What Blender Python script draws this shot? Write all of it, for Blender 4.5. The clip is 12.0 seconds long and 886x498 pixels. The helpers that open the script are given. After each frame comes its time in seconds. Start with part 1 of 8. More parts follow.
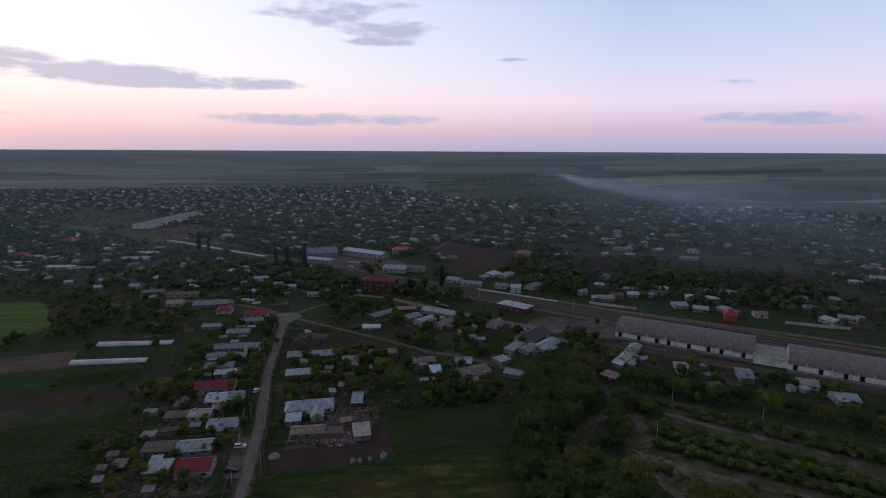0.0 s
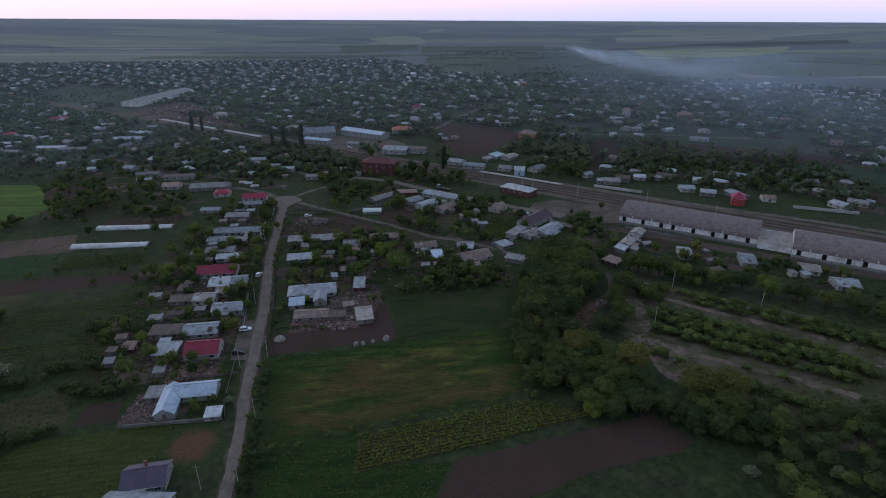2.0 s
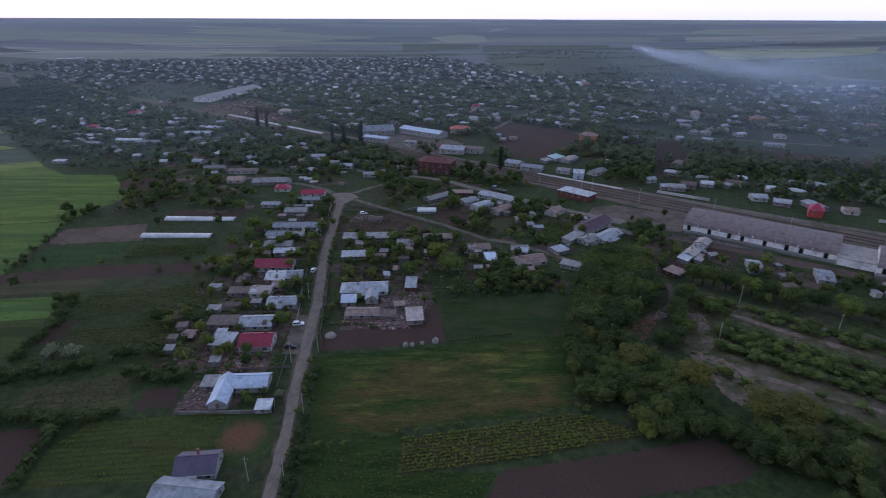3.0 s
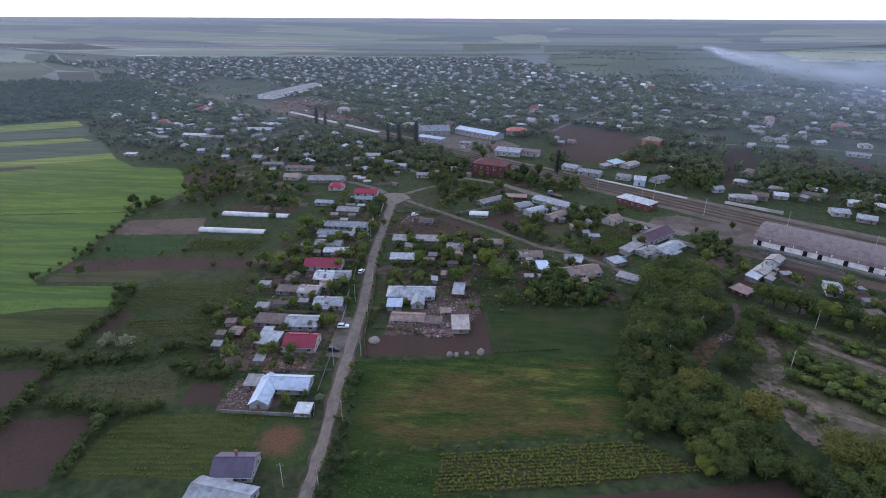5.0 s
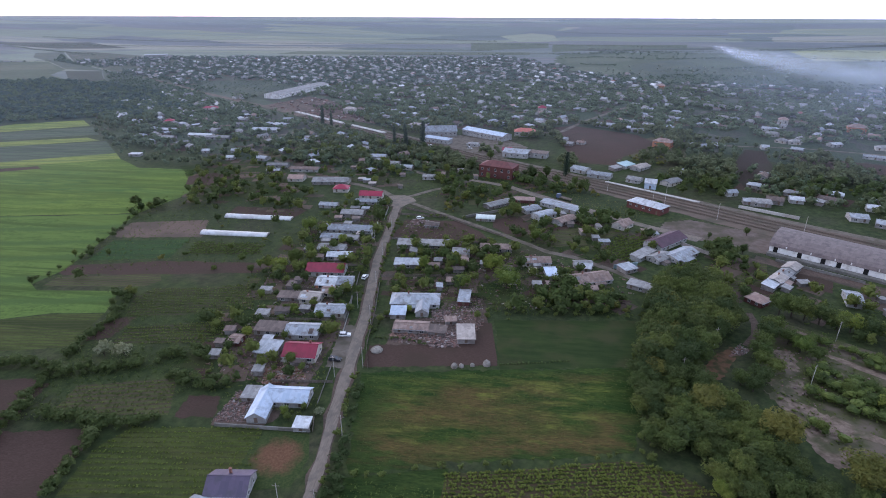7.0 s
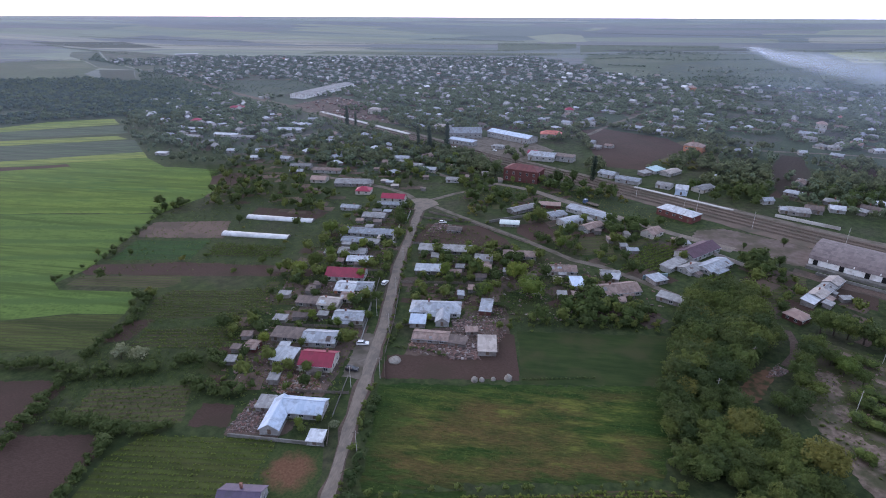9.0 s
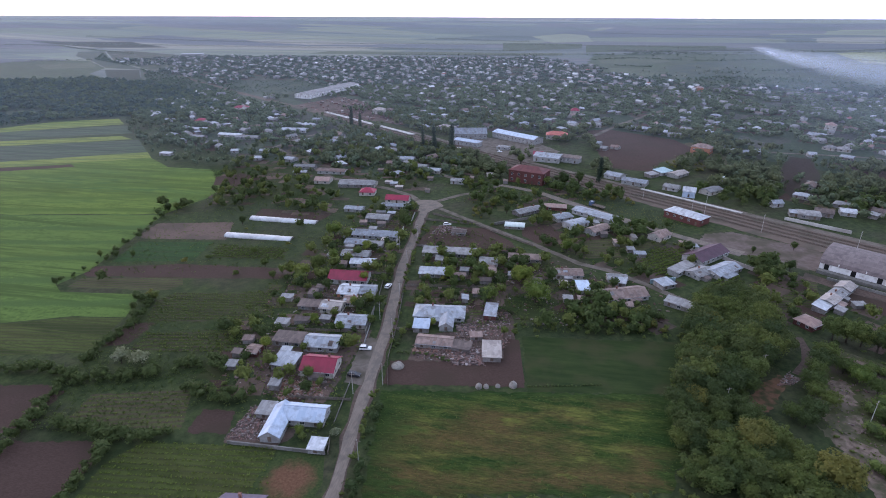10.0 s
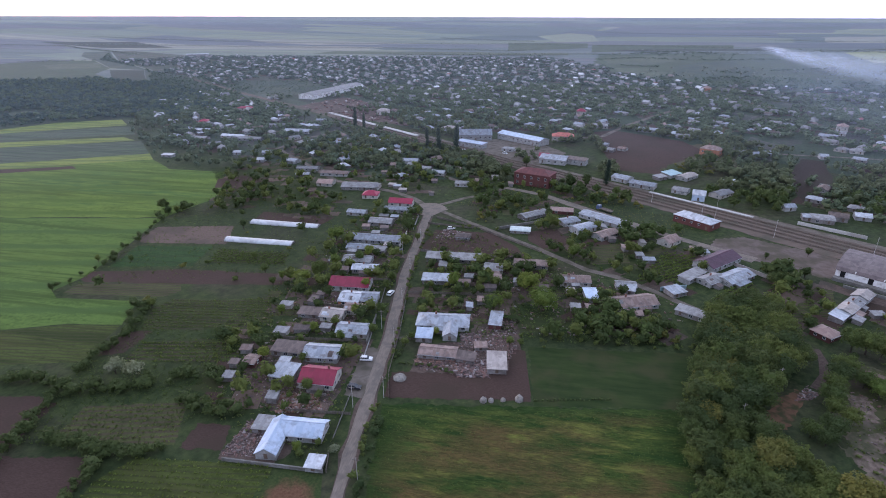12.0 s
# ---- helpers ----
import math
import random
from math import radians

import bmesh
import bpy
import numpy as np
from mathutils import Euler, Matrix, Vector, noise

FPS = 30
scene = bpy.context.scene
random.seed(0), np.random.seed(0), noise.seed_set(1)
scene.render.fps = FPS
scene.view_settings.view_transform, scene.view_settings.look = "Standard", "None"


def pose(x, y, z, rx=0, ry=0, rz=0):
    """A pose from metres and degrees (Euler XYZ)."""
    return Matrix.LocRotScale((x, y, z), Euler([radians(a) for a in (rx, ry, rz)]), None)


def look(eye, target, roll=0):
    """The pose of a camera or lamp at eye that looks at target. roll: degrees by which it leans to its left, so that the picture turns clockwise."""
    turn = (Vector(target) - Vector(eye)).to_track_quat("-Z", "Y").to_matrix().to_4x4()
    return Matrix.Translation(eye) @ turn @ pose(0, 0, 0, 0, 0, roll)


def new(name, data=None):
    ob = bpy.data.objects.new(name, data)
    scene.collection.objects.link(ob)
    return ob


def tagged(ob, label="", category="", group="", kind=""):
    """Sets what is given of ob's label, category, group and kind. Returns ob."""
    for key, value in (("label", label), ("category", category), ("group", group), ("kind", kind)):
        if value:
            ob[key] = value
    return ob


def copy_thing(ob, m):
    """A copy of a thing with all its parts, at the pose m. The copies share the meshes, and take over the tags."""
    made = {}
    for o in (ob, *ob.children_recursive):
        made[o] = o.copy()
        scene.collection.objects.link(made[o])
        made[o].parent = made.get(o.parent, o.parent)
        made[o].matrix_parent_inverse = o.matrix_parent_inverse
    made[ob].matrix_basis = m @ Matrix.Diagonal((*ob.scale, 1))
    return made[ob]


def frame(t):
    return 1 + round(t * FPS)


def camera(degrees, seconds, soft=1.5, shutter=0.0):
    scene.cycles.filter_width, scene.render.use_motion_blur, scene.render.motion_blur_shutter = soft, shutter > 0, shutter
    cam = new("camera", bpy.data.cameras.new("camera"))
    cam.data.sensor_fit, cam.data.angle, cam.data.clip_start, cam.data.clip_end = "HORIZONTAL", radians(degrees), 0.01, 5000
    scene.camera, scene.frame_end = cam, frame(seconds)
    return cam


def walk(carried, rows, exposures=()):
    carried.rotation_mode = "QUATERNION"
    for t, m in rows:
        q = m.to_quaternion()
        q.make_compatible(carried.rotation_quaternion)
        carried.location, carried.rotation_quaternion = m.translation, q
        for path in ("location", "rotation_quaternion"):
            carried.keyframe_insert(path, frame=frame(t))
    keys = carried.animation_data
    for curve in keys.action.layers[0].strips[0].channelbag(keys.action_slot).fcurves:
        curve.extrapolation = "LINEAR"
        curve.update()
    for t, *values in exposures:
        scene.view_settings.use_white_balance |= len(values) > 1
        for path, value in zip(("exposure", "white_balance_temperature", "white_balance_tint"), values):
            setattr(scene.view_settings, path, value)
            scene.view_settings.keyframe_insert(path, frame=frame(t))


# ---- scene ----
cam = camera(78.0, 12.0, soft=1.0, shutter=0.3)
PATH = [
    (0, (-0.850, -11.321, 107.185), (-0.672, -9.362, 106.822), 0.30),
    (0.5, (-0.704, -9.701, 107.144), (-0.528, -7.768, 106.664), 0.40),
    (1, (-0.491, -7.847, 107.187), (-0.323, -5.983, 106.481), 0.40),
    (1.5, (-0.207, -5.728, 107.294), (-0.043, -3.894, 106.513), 0.30),
    (2, (-0.028, -3.781, 107.348), (0.134, -1.947, 106.566), 0.30),
    (2.5, (0.068, -2.089, 107.372), (0.169, -0.251, 106.589), 0.30),
    (3, (0.182, -0.503, 107.416), (0.149, 1.336, 106.630), 0.20),
    (3.2, (0.258, 0.160, 107.420), (0.154, 1.996, 106.634), 0.30),
    (3.4, (0.343, 0.846, 107.420), (0.183, 2.677, 106.632), 0.25),
    (3.6, (0.428, 1.533, 107.420), (0.231, 3.360, 106.632), 0.25),
    (3.9, (0.556, 2.562, 107.420), (0.343, 4.388, 106.632), 0.25),
    (4.3, (0.726, 3.935, 107.421), (0.508, 5.760, 106.632), 0.25),
    (5, (1.024, 6.337, 107.421), (0.800, 8.161, 106.633), 0.20),
    (5.5, (1.072, 8.071, 107.421), (0.840, 9.894, 106.632), 0.20),
    (6, (1.002, 9.856, 107.446), (0.763, 11.678, 106.657), 0.20),
    (6.5, (0.890, 11.602, 107.453), (0.645, 13.423, 106.664), 0.20),
    (7, (0.742, 13.337, 107.462), (0.493, 15.157, 106.671), 0.20),
    (9, (-0.001, 20.177, 107.534), (-0.332, 21.984, 106.743), 0.20),
    (9.5, (-0.229, 21.814, 107.540), (-0.569, 23.619, 106.749), 0.20),
    (10, (-0.504, 23.492, 107.551), (-0.851, 25.295, 106.760), 0.20),
    (10.5, (-0.764, 25.149, 107.557), (-1.116, 26.952, 106.766), 0.20),
    (11, (-0.977, 26.791, 107.561), (-1.334, 28.592, 106.769), 0.20),
    (11.5, (-1.192, 28.409, 107.570), (-1.553, 30.210, 106.779), 0.20),
    (12, (-1.402, 30.051, 107.580), (-1.766, 31.851, 106.788), 0.10),
]
EXPOSURES = [(0.0, -1.92, 6150, 13), (0.6, -1.96, 6050, 13), (1.0, -1.84, 5900, 12), (1.5, -1.55, 5750, 10), (2.0, -1.22, 5750, 9), (2.5, -1.06, 5640, 13), (3.0, -0.84, 5580, 19), (5.0, -0.06, 5880, 18), (6.0, 0.1, 5980, 17), (12.0, 0.1, 5960, 20)]
walk(cam, [(t, look(eye, target, roll)) for t, eye, target, roll in PATH], EXPOSURES)

EYE_H = 107.4


# ---- node shorthand ----
def shader_tree(name):
    m = bpy.data.materials.new(name)
    m.use_nodes = True
    nt = m.node_tree
    bsdf = next(n for n in nt.nodes if n.type == "BSDF_PRINCIPLED")
    return m, nt, bsdf


def add(nt, kind, **inputs):
    n = nt.nodes.new(kind)
    for key, value in inputs.items():
        setsock(nt, n, key.replace("_", " "), value)
    return n


def setsock(nt, n, key, value):
    sock = n.inputs[int(key)] if key.isdigit() else n.inputs[key]
    if isinstance(value, bpy.types.NodeSocket):
        nt.links.new(value, sock)
    else:
        sock.default_value = value


def calc(nt, op, a, b=None, c=None, clamp=False):
    n = nt.nodes.new("ShaderNodeMath")
    n.operation, n.use_clamp = op, clamp
    for i, v in enumerate((a, b, c)):
        if v is not None:
            setsock(nt, n, str(i), v)
    return n.outputs[0]


def mix(nt, fac, a, b, blend="MIX"):
    n = nt.nodes.new("ShaderNodeMix")
    n.data_type, n.blend_type = "RGBA", blend
    setsock(nt, n, "0", fac)
    for i, v in ((6, a), (7, b)):
        setsock(nt, n, str(i), (*v, 1) if isinstance(v, tuple) and len(v) == 3 else v)
    return n.outputs[2]


def ramp(nt, fac, stops, step=False):
    n = nt.nodes.new("ShaderNodeValToRGB")
    if step:
        n.color_ramp.interpolation = "CONSTANT"
    while len(n.color_ramp.elements) < len(stops):
        n.color_ramp.elements.new(0.5)
    for e, (p, c) in zip(n.color_ramp.elements, stops):
        e.position = p
        e.color = (*c, 1) if isinstance(c, tuple) else (c, c, c, 1)
    nt.links.new(fac, n.inputs[0])
    return n.outputs[0]


def noise_tex(nt, vec, scale, detail=4.0, rough=0.55):
    n = add(nt, "ShaderNodeTexNoise", Scale=scale, Detail=detail, Roughness=rough)
    if vec is not None:
        nt.links.new(vec, n.inputs["Vector"])
    return n.outputs["Fac"]


def scaled(nt, vec, scale, rot=0.0):
    n = nt.nodes.new("ShaderNodeMapping")
    n.inputs["Scale"].default_value = scale
    n.inputs["Rotation"].default_value = (0, 0, radians(rot))
    nt.links.new(vec, n.inputs["Vector"])
    return n.outputs[0]


# ---- world: after sunset, glow low in the west ----
SUN_AZ, SUN_EL = radians(-52), radians(20)
world = bpy.data.worlds.new("dusk")
scene.world = world
world.use_nodes = True
wt = world.node_tree
wt.nodes.clear()
wdir = wt.nodes.new("ShaderNodeTexCoord").outputs["Generated"]
wsep = wt.nodes.new("ShaderNodeSeparateXYZ")
wt.links.new(wdir, wsep.inputs[0])
wx, wy, wz = wsep.outputs
el = calc(wt, "MULTIPLY", calc(wt, "ARCSINE", wz), 180 / math.pi)
az = calc(wt, "MULTIPLY", calc(wt, "ARCTAN2", wx, wy), 180 / math.pi)
el01 = calc(wt, "DIVIDE", el, 90.0, clamp=True)
cool = ramp(wt, el01, [(0.0, (.42, .40, .54)), (0.02, (.58, .46, .56)), (0.05, (.78, .66, .76)), (0.10, (.57, .63, .78)),
                       (0.16, (.44, .53, .72)), (0.3, (.25, .29, .36)), (1.0, (.17, .195, .23))])
warm = ramp(wt, el01, [(0.0, (.58, .46, .52)), (0.012, (.72, .50, .54)), (0.035, (1.0, .72, .66)), (0.07, (1.05, .93, .86)),
                       (0.15, (.98, .96, 1.0)), (0.3, (.33, .34, .40)), (1.0, (.17, .195, .23))])
side = calc(wt, "ADD", calc(wt, "MULTIPLY", wx, math.sin(SUN_AZ)), calc(wt, "MULTIPLY", wy, math.cos(SUN_AZ)))
glow = ramp(wt, side, [(0.25, 0.0), (0.62, 0.45), (0.95, 1.0)])
sky = mix(wt, glow, cool, warm)
# the sky opposite the sunset is already dim
front = calc(wt, "ADD", calc(wt, "MULTIPLY", wx, math.sin(radians(-20))), calc(wt, "MULTIPLY", wy, math.cos(radians(-20))))
dim = ramp(wt, calc(wt, "MULTIPLY_ADD", front, 0.5, 0.5), [(0.0, 0.22), (0.42, 0.42), (0.68, 1.0)])
sky = mix(wt, 1.0, sky, mix(wt, calc(wt, "MULTIPLY", el, 1 / 50, clamp=True), dim, (1.0, 1.0, 1.0)), "MULTIPLY")
# clouds: broken banks, each a soft oval in azimuth and elevation torn by noise
comb = wt.nodes.new("ShaderNodeCombineXYZ")
wt.links.new(az, comb.inputs[0])
wt.links.new(calc(wt, "MULTIPLY", el, 3.2), comb.inputs[1])
tear = noise_tex(wt, comb.outputs[0], 0.11, 6.0, 0.62)
fine = noise_tex(wt, comb.outputs[0], 0.5, 4.0, 0.6)
cloud = None
for caz, cel, waz, wel, amount in ((-37, 6.7, 13, 1.6, 1.2), (-25, 6.2, 12, 1.2, 1.2), (-16, 5.9, 9, .8, 1.15), (-7, 12.6, 8, 1.5, 1.0), (0, 11.4, 6, 1.2, 1.0), (-1, 10.2, 5, .5, 1.0), (-9, 2.8, 12, .8, .9), (-2, 2.8, 8, .75, .9),
                                   (37, 2.8, 9, .8, .8), (-36, 2.6, 5, .3, .4), (1, 13.5, 4, .5, .35), (12, 8.6, 2, .25, .4), (33, 6.0, 3, .35, .4), (-50, 10.5, 9, 1.2, .7)):
    dx = calc(wt, "DIVIDE", calc(wt, "SUBTRACT", az, caz), waz)
    dy = calc(wt, "DIVIDE", calc(wt, "SUBTRACT", el, cel), wel)
    r2 = calc(wt, "ADD", calc(wt, "MULTIPLY", dx, dx), calc(wt, "MULTIPLY", dy, dy))
    m = calc(wt, "MULTIPLY", calc(wt, "SUBTRACT", 1.0, r2, clamp=True), amount)
    cloud = m if cloud is None else calc(wt, "MAXIMUM", cloud, m)
torn = calc(wt, "ADD", cloud, calc(wt, "MULTIPLY", calc(wt, "SUBTRACT", tear, 0.5), 3.4))
torn = calc(wt, "ADD", torn, calc(wt, "MULTIPLY", calc(wt, "SUBTRACT", fine, 0.5), 1.1))
cover = calc(wt, "MULTIPLY", calc(wt, "MULTIPLY", ramp(wt, torn, [(0.25, 0.0), (0.85, 1.0)]), calc(wt, "MULTIPLY", cloud, 3.0, clamp=True)), 0.85)
sky = mix(wt, cover, sky, mix(wt, glow, (.40, .42, .58), (.47, .45, .56)))
nish = wt.nodes.new("ShaderNodeTexSky")
nish.sky_type, nish.sun_disc = "NISHITA", False
nish.sun_elevation, nish.sun_rotation = radians(2.0), SUN_AZ
nish_bg = add(wt, "ShaderNodeBackground", Color=nish.outputs[0], Strength=0.05)
sky_bg = add(wt, "ShaderNodeBackground", Color=sky, Strength=4.1)
both = wt.nodes.new("ShaderNodeAddShader")
wt.links.new(nish_bg.outputs[0], both.inputs[0])
wt.links.new(sky_bg.outputs[0], both.inputs[1])
wout = wt.nodes.new("ShaderNodeOutputWorld")
wt.links.new(both.outputs[0], wout.inputs["Surface"])

# the last broad light from the western sky
sun = new("sun", bpy.data.lights.new("sun", "SUN"))
sun.data.energy, sun.data.angle, sun.data.color = 0.4, radians(35), (1.0, 0.9, 0.84)
sun.matrix_world = look((math.sin(SUN_AZ) * math.cos(SUN_EL), math.cos(SUN_AZ) * math.cos(SUN_EL), math.sin(SUN_EL)), (0, 0, 0))


# ---- materials ----
def surface(name, a, b, scale=1.0, rough=0.9, bump=0.0, c=None, big=0.1, vary=0.0, metal=0.0, stretch=(1, 1, 1), rot=0.0, spec=0.08):
    """Two-scale mottled surface: a and b at fine scale, c in large stains; vary: spread of brightness from thing to thing."""
    m, nt, bsdf = shader_tree(name)
    co = nt.nodes.new("ShaderNodeTexCoord").outputs["Object"]
    vec = scaled(nt, co, stretch, rot)
    f = noise_tex(nt, vec, scale, 5.0, 0.6)
    col = mix(nt, ramp(nt, f, [(0.32, 0.0), (0.68, 1.0)]), a, b)
    g = noise_tex(nt, co, big, 4.0, 0.55)
    if c is not None:
        col = mix(nt, ramp(nt, g, [(0.47, 0.0), (0.62, 0.85)]), col, c)
    if vary:
        r = nt.nodes.new("ShaderNodeObjectInfo").outputs["Random"]
        col = mix(nt, 1.0, col, ramp(nt, r, [(0, (1 - vary, 1 - vary, 1 - vary)), (1, (1.0, 1.0, 1.0))]), "MULTIPLY")
    setsock(nt, bsdf, "Base Color", col)
    setsock(nt, bsdf, "Roughness", calc(nt, "ADD", rough - 0.08, calc(nt, "MULTIPLY", f, 0.16), clamp=True))
    bsdf.inputs["Metallic"].default_value = metal
    bsdf.inputs["Specular IOR Level"].default_value = spec
    if bump:
        n = add(nt, "ShaderNodeBump", Height=f, Strength=0.6, Distance=bump)
        nt.links.new(n.outputs[0], bsdf.inputs["Normal"])
    return m


def crop(name, a, b, soil, rot, step, cover=0.5, big=0.03, c=None, fine=2.2):
    """Field with drills: soil between rows that run at rot degrees, step metres apart, with thin and lush patches."""
    m, nt, bsdf = shader_tree(name)
    co = nt.nodes.new("ShaderNodeTexCoord").outputs["Object"]
    w = add(nt, "ShaderNodeTexWave", Vector=scaled(nt, co, (1, 1, 1), -rot), Scale=2 * math.pi / step / 20, Distortion=2.0, Detail=3.0)
    w.inputs["Detail Scale"].default_value = 1.5
    w.bands_direction = "Y"
    f = noise_tex(nt, co, fine, 5.0, 0.65)
    g = noise_tex(nt, scaled(nt, co, (0.5, 1.6, 1), -rot), big, 5.0, 0.6)
    h = noise_tex(nt, scaled(nt, co, (0.35, 2.0, 1), -rot), 0.22, 4.0, 0.6)
    green = mix(nt, ramp(nt, f, [(0.35, 0.0), (0.65, 1.0)]), a, b)
    tuft = noise_tex(nt, co, 0.55, 4.0, 0.7)
    green = mix(nt, 1.0, green, ramp(nt, tuft, [(0.34, (.62, .66, .62)), (0.52, (1.0, 1.0, 1.0)), (0.68, (1.3, 1.22, 1.1))]), "MULTIPLY")
    if c is not None:
        green = mix(nt, ramp(nt, g, [(0.45, 0.0), (0.6, 1.0)]), green, c)
    green = mix(nt, ramp(nt, h, [(0.42, 0.0), (0.62, 0.7)]), green, tuple(v * 1.18 for v in b))
    green = mix(nt, ramp(nt, noise_tex(nt, scaled(nt, co, (0.06, 1.3, 1), -rot), 0.16, 3.0, 0.6), [(0.5, 0.0), (0.62, 0.75)]), green, tuple(v * 0.62 for v in a))
    rows = calc(nt, "ADD", w.outputs["Fac"], calc(nt, "MULTIPLY", calc(nt, "SUBTRACT", f, 0.5), 1.1))
    fac = ramp(nt, rows, [(max(0.0, 0.75 - cover), 0.0), (min(1.0, 1.05 - cover), 1.0)])
    setsock(nt, bsdf, "Base Color", mix(nt, fac, soil, green))
    bsdf.inputs["Roughness"].default_value = 0.95
    bsdf.inputs["Specular IOR Level"].default_value = 0.08
    n = add(nt, "ShaderNodeBump", Height=f, Strength=0.7, Distance=0.15)
    nt.links.new(n.outputs[0], bsdf.inputs["Normal"])
    return m


def meadow_mat(name):
    """Uncut grass: a lush green belt round the edge, yellow-green drifts and ochre dry swathes inside, all streaky along the slope."""
    m, nt, bsdf = shader_tree(name)
    co = nt.nodes.new("ShaderNodeTexCoord").outputs["Object"]
    big = noise_tex(nt, scaled(nt, co, (.6, 1.25, 1), 8), .045, 5.0, .62)
    mid = noise_tex(nt, scaled(nt, co, (.4, 1.5, 1), 8), .2, 8.0, .74)
    fine = noise_tex(nt, scaled(nt, co, (.4, 1.8, 1), 8), 1.1, 6.0, .75)
    xyz = nt.nodes.new("ShaderNodeSeparateXYZ")
    nt.links.new(co, xyz.inputs[0])
    # along and across the plot, 0 at its middle and 1 at its edge
    along_plot = calc(nt, "MULTIPLY", xyz.outputs[0], 1 / 41)
    across_plot = calc(nt, "MULTIPLY", calc(nt, "SUBTRACT", calc(nt, "SUBTRACT", xyz.outputs[1], 142.5), calc(nt, "MULTIPLY", xyz.outputs[0], .18)), 1 / 20)
    edge = calc(nt, "MAXIMUM", calc(nt, "ABSOLUTE", along_plot), calc(nt, "ABSOLUTE", across_plot))
    edge = calc(nt, "ADD", edge, calc(nt, "MULTIPLY", calc(nt, "SUBTRACT", calc(nt, "ADD", big, mid), 1.0), 1.1))
    col = mix(nt, ramp(nt, mid, [(.36, 0.0), (.64, 1.0)]), (.018, .038, .010), (.050, .068, .016))
    dry = calc(nt, "ADD", calc(nt, "MULTIPLY", big, .65), calc(nt, "MULTIPLY", mid, .35))
    dry = calc(nt, "SUBTRACT", dry, calc(nt, "MULTIPLY", across_plot, .07))
    col = mix(nt, ramp(nt, dry, [(.42, 0.0), (.55, .85)]), col, (.080, .056, .024))
    fresh = calc(nt, "ADD", mid, calc(nt, "MULTIPLY", across_plot, .04))
    col = mix(nt, ramp(nt, fresh, [(.54, 0.0), (.67, .85)]), col, (.100, .114, .026))
    belt = mix(nt, ramp(nt, mid, [(.38, 0.0), (.66, 1.0)]), (.013, .031, .009), (.036, .058, .015))
    col = mix(nt, ramp(nt, edge, [(.76, 0.0), (1.0, .95)]), col, belt)
    col = mix(nt, 1.0, col, ramp(nt, fine, [(.34, (.58, .64, .60)), (.5, (1.0, 1.0, 1.0)), (.66, (1.42, 1.36, 1.2))]), "MULTIPLY")
    setsock(nt, bsdf, "Base Color", col)
    bsdf.inputs["Roughness"].default_value = .95
    bsdf.inputs["Specular IOR Level"].default_value = .05
    n = add(nt, "ShaderNodeBump", Height=fine, Strength=.8, Distance=.3)
    nt.links.new(n.outputs[0], bsdf.inputs["Normal"])
    return m


def sheet_roof(name, a, b, rust, metal=0.06, rough=0.62):
    """Sheet roofing: ribs down the slope, sheets of slightly different age, streaks and rust."""
    m, nt, bsdf = shader_tree(name)
    co = nt.nodes.new("ShaderNodeTexCoord").outputs["Object"]
    r = nt.nodes.new("ShaderNodeObjectInfo").outputs["Random"]
    sheets = add(nt, "ShaderNodeTexVoronoi", Vector=scaled(nt, co, (0.9, 0.35, 0.0)), Scale=1.0, Randomness=0.25)
    streak = noise_tex(nt, scaled(nt, co, (2.6, 0.35, 0.35)), 1.3, 5.0, 0.6)
    stain = noise_tex(nt, co, 0.35, 5.0, 0.65)
    tone = calc(nt, "ADD", calc(nt, "MULTIPLY", streak, 0.5), calc(nt, "MULTIPLY", sheets.outputs["Color"], 0.5))
    col = mix(nt, ramp(nt, tone, [(0.3, 0.0), (0.7, 1.0)]), a, b)
    col = mix(nt, ramp(nt, stain, [(0.49, 0.0), (0.64, 0.9)]), col, rust)
    col = mix(nt, 1.0, col, ramp(nt, r, [(0, (.66, .67, .69)), (.5, (.92, .92, .93)), (1, (1.05, 1.05, 1.06))]), "MULTIPLY")
    setsock(nt, bsdf, "Base Color", col)
    setsock(nt, bsdf, "Roughness", calc(nt, "ADD", rough, calc(nt, "MULTIPLY", streak, 0.25), clamp=True))
    bsdf.inputs["Metallic"].default_value = metal
    w = add(nt, "ShaderNodeTexWave", Vector=co, Scale=1.1)
    w.bands_direction = "X"
    n = add(nt, "ShaderNodeBump", Height=w.outputs["Fac"], Strength=0.35, Distance=0.04)
    nt.links.new(n.outputs[0], bsdf.inputs["Normal"])
    return m


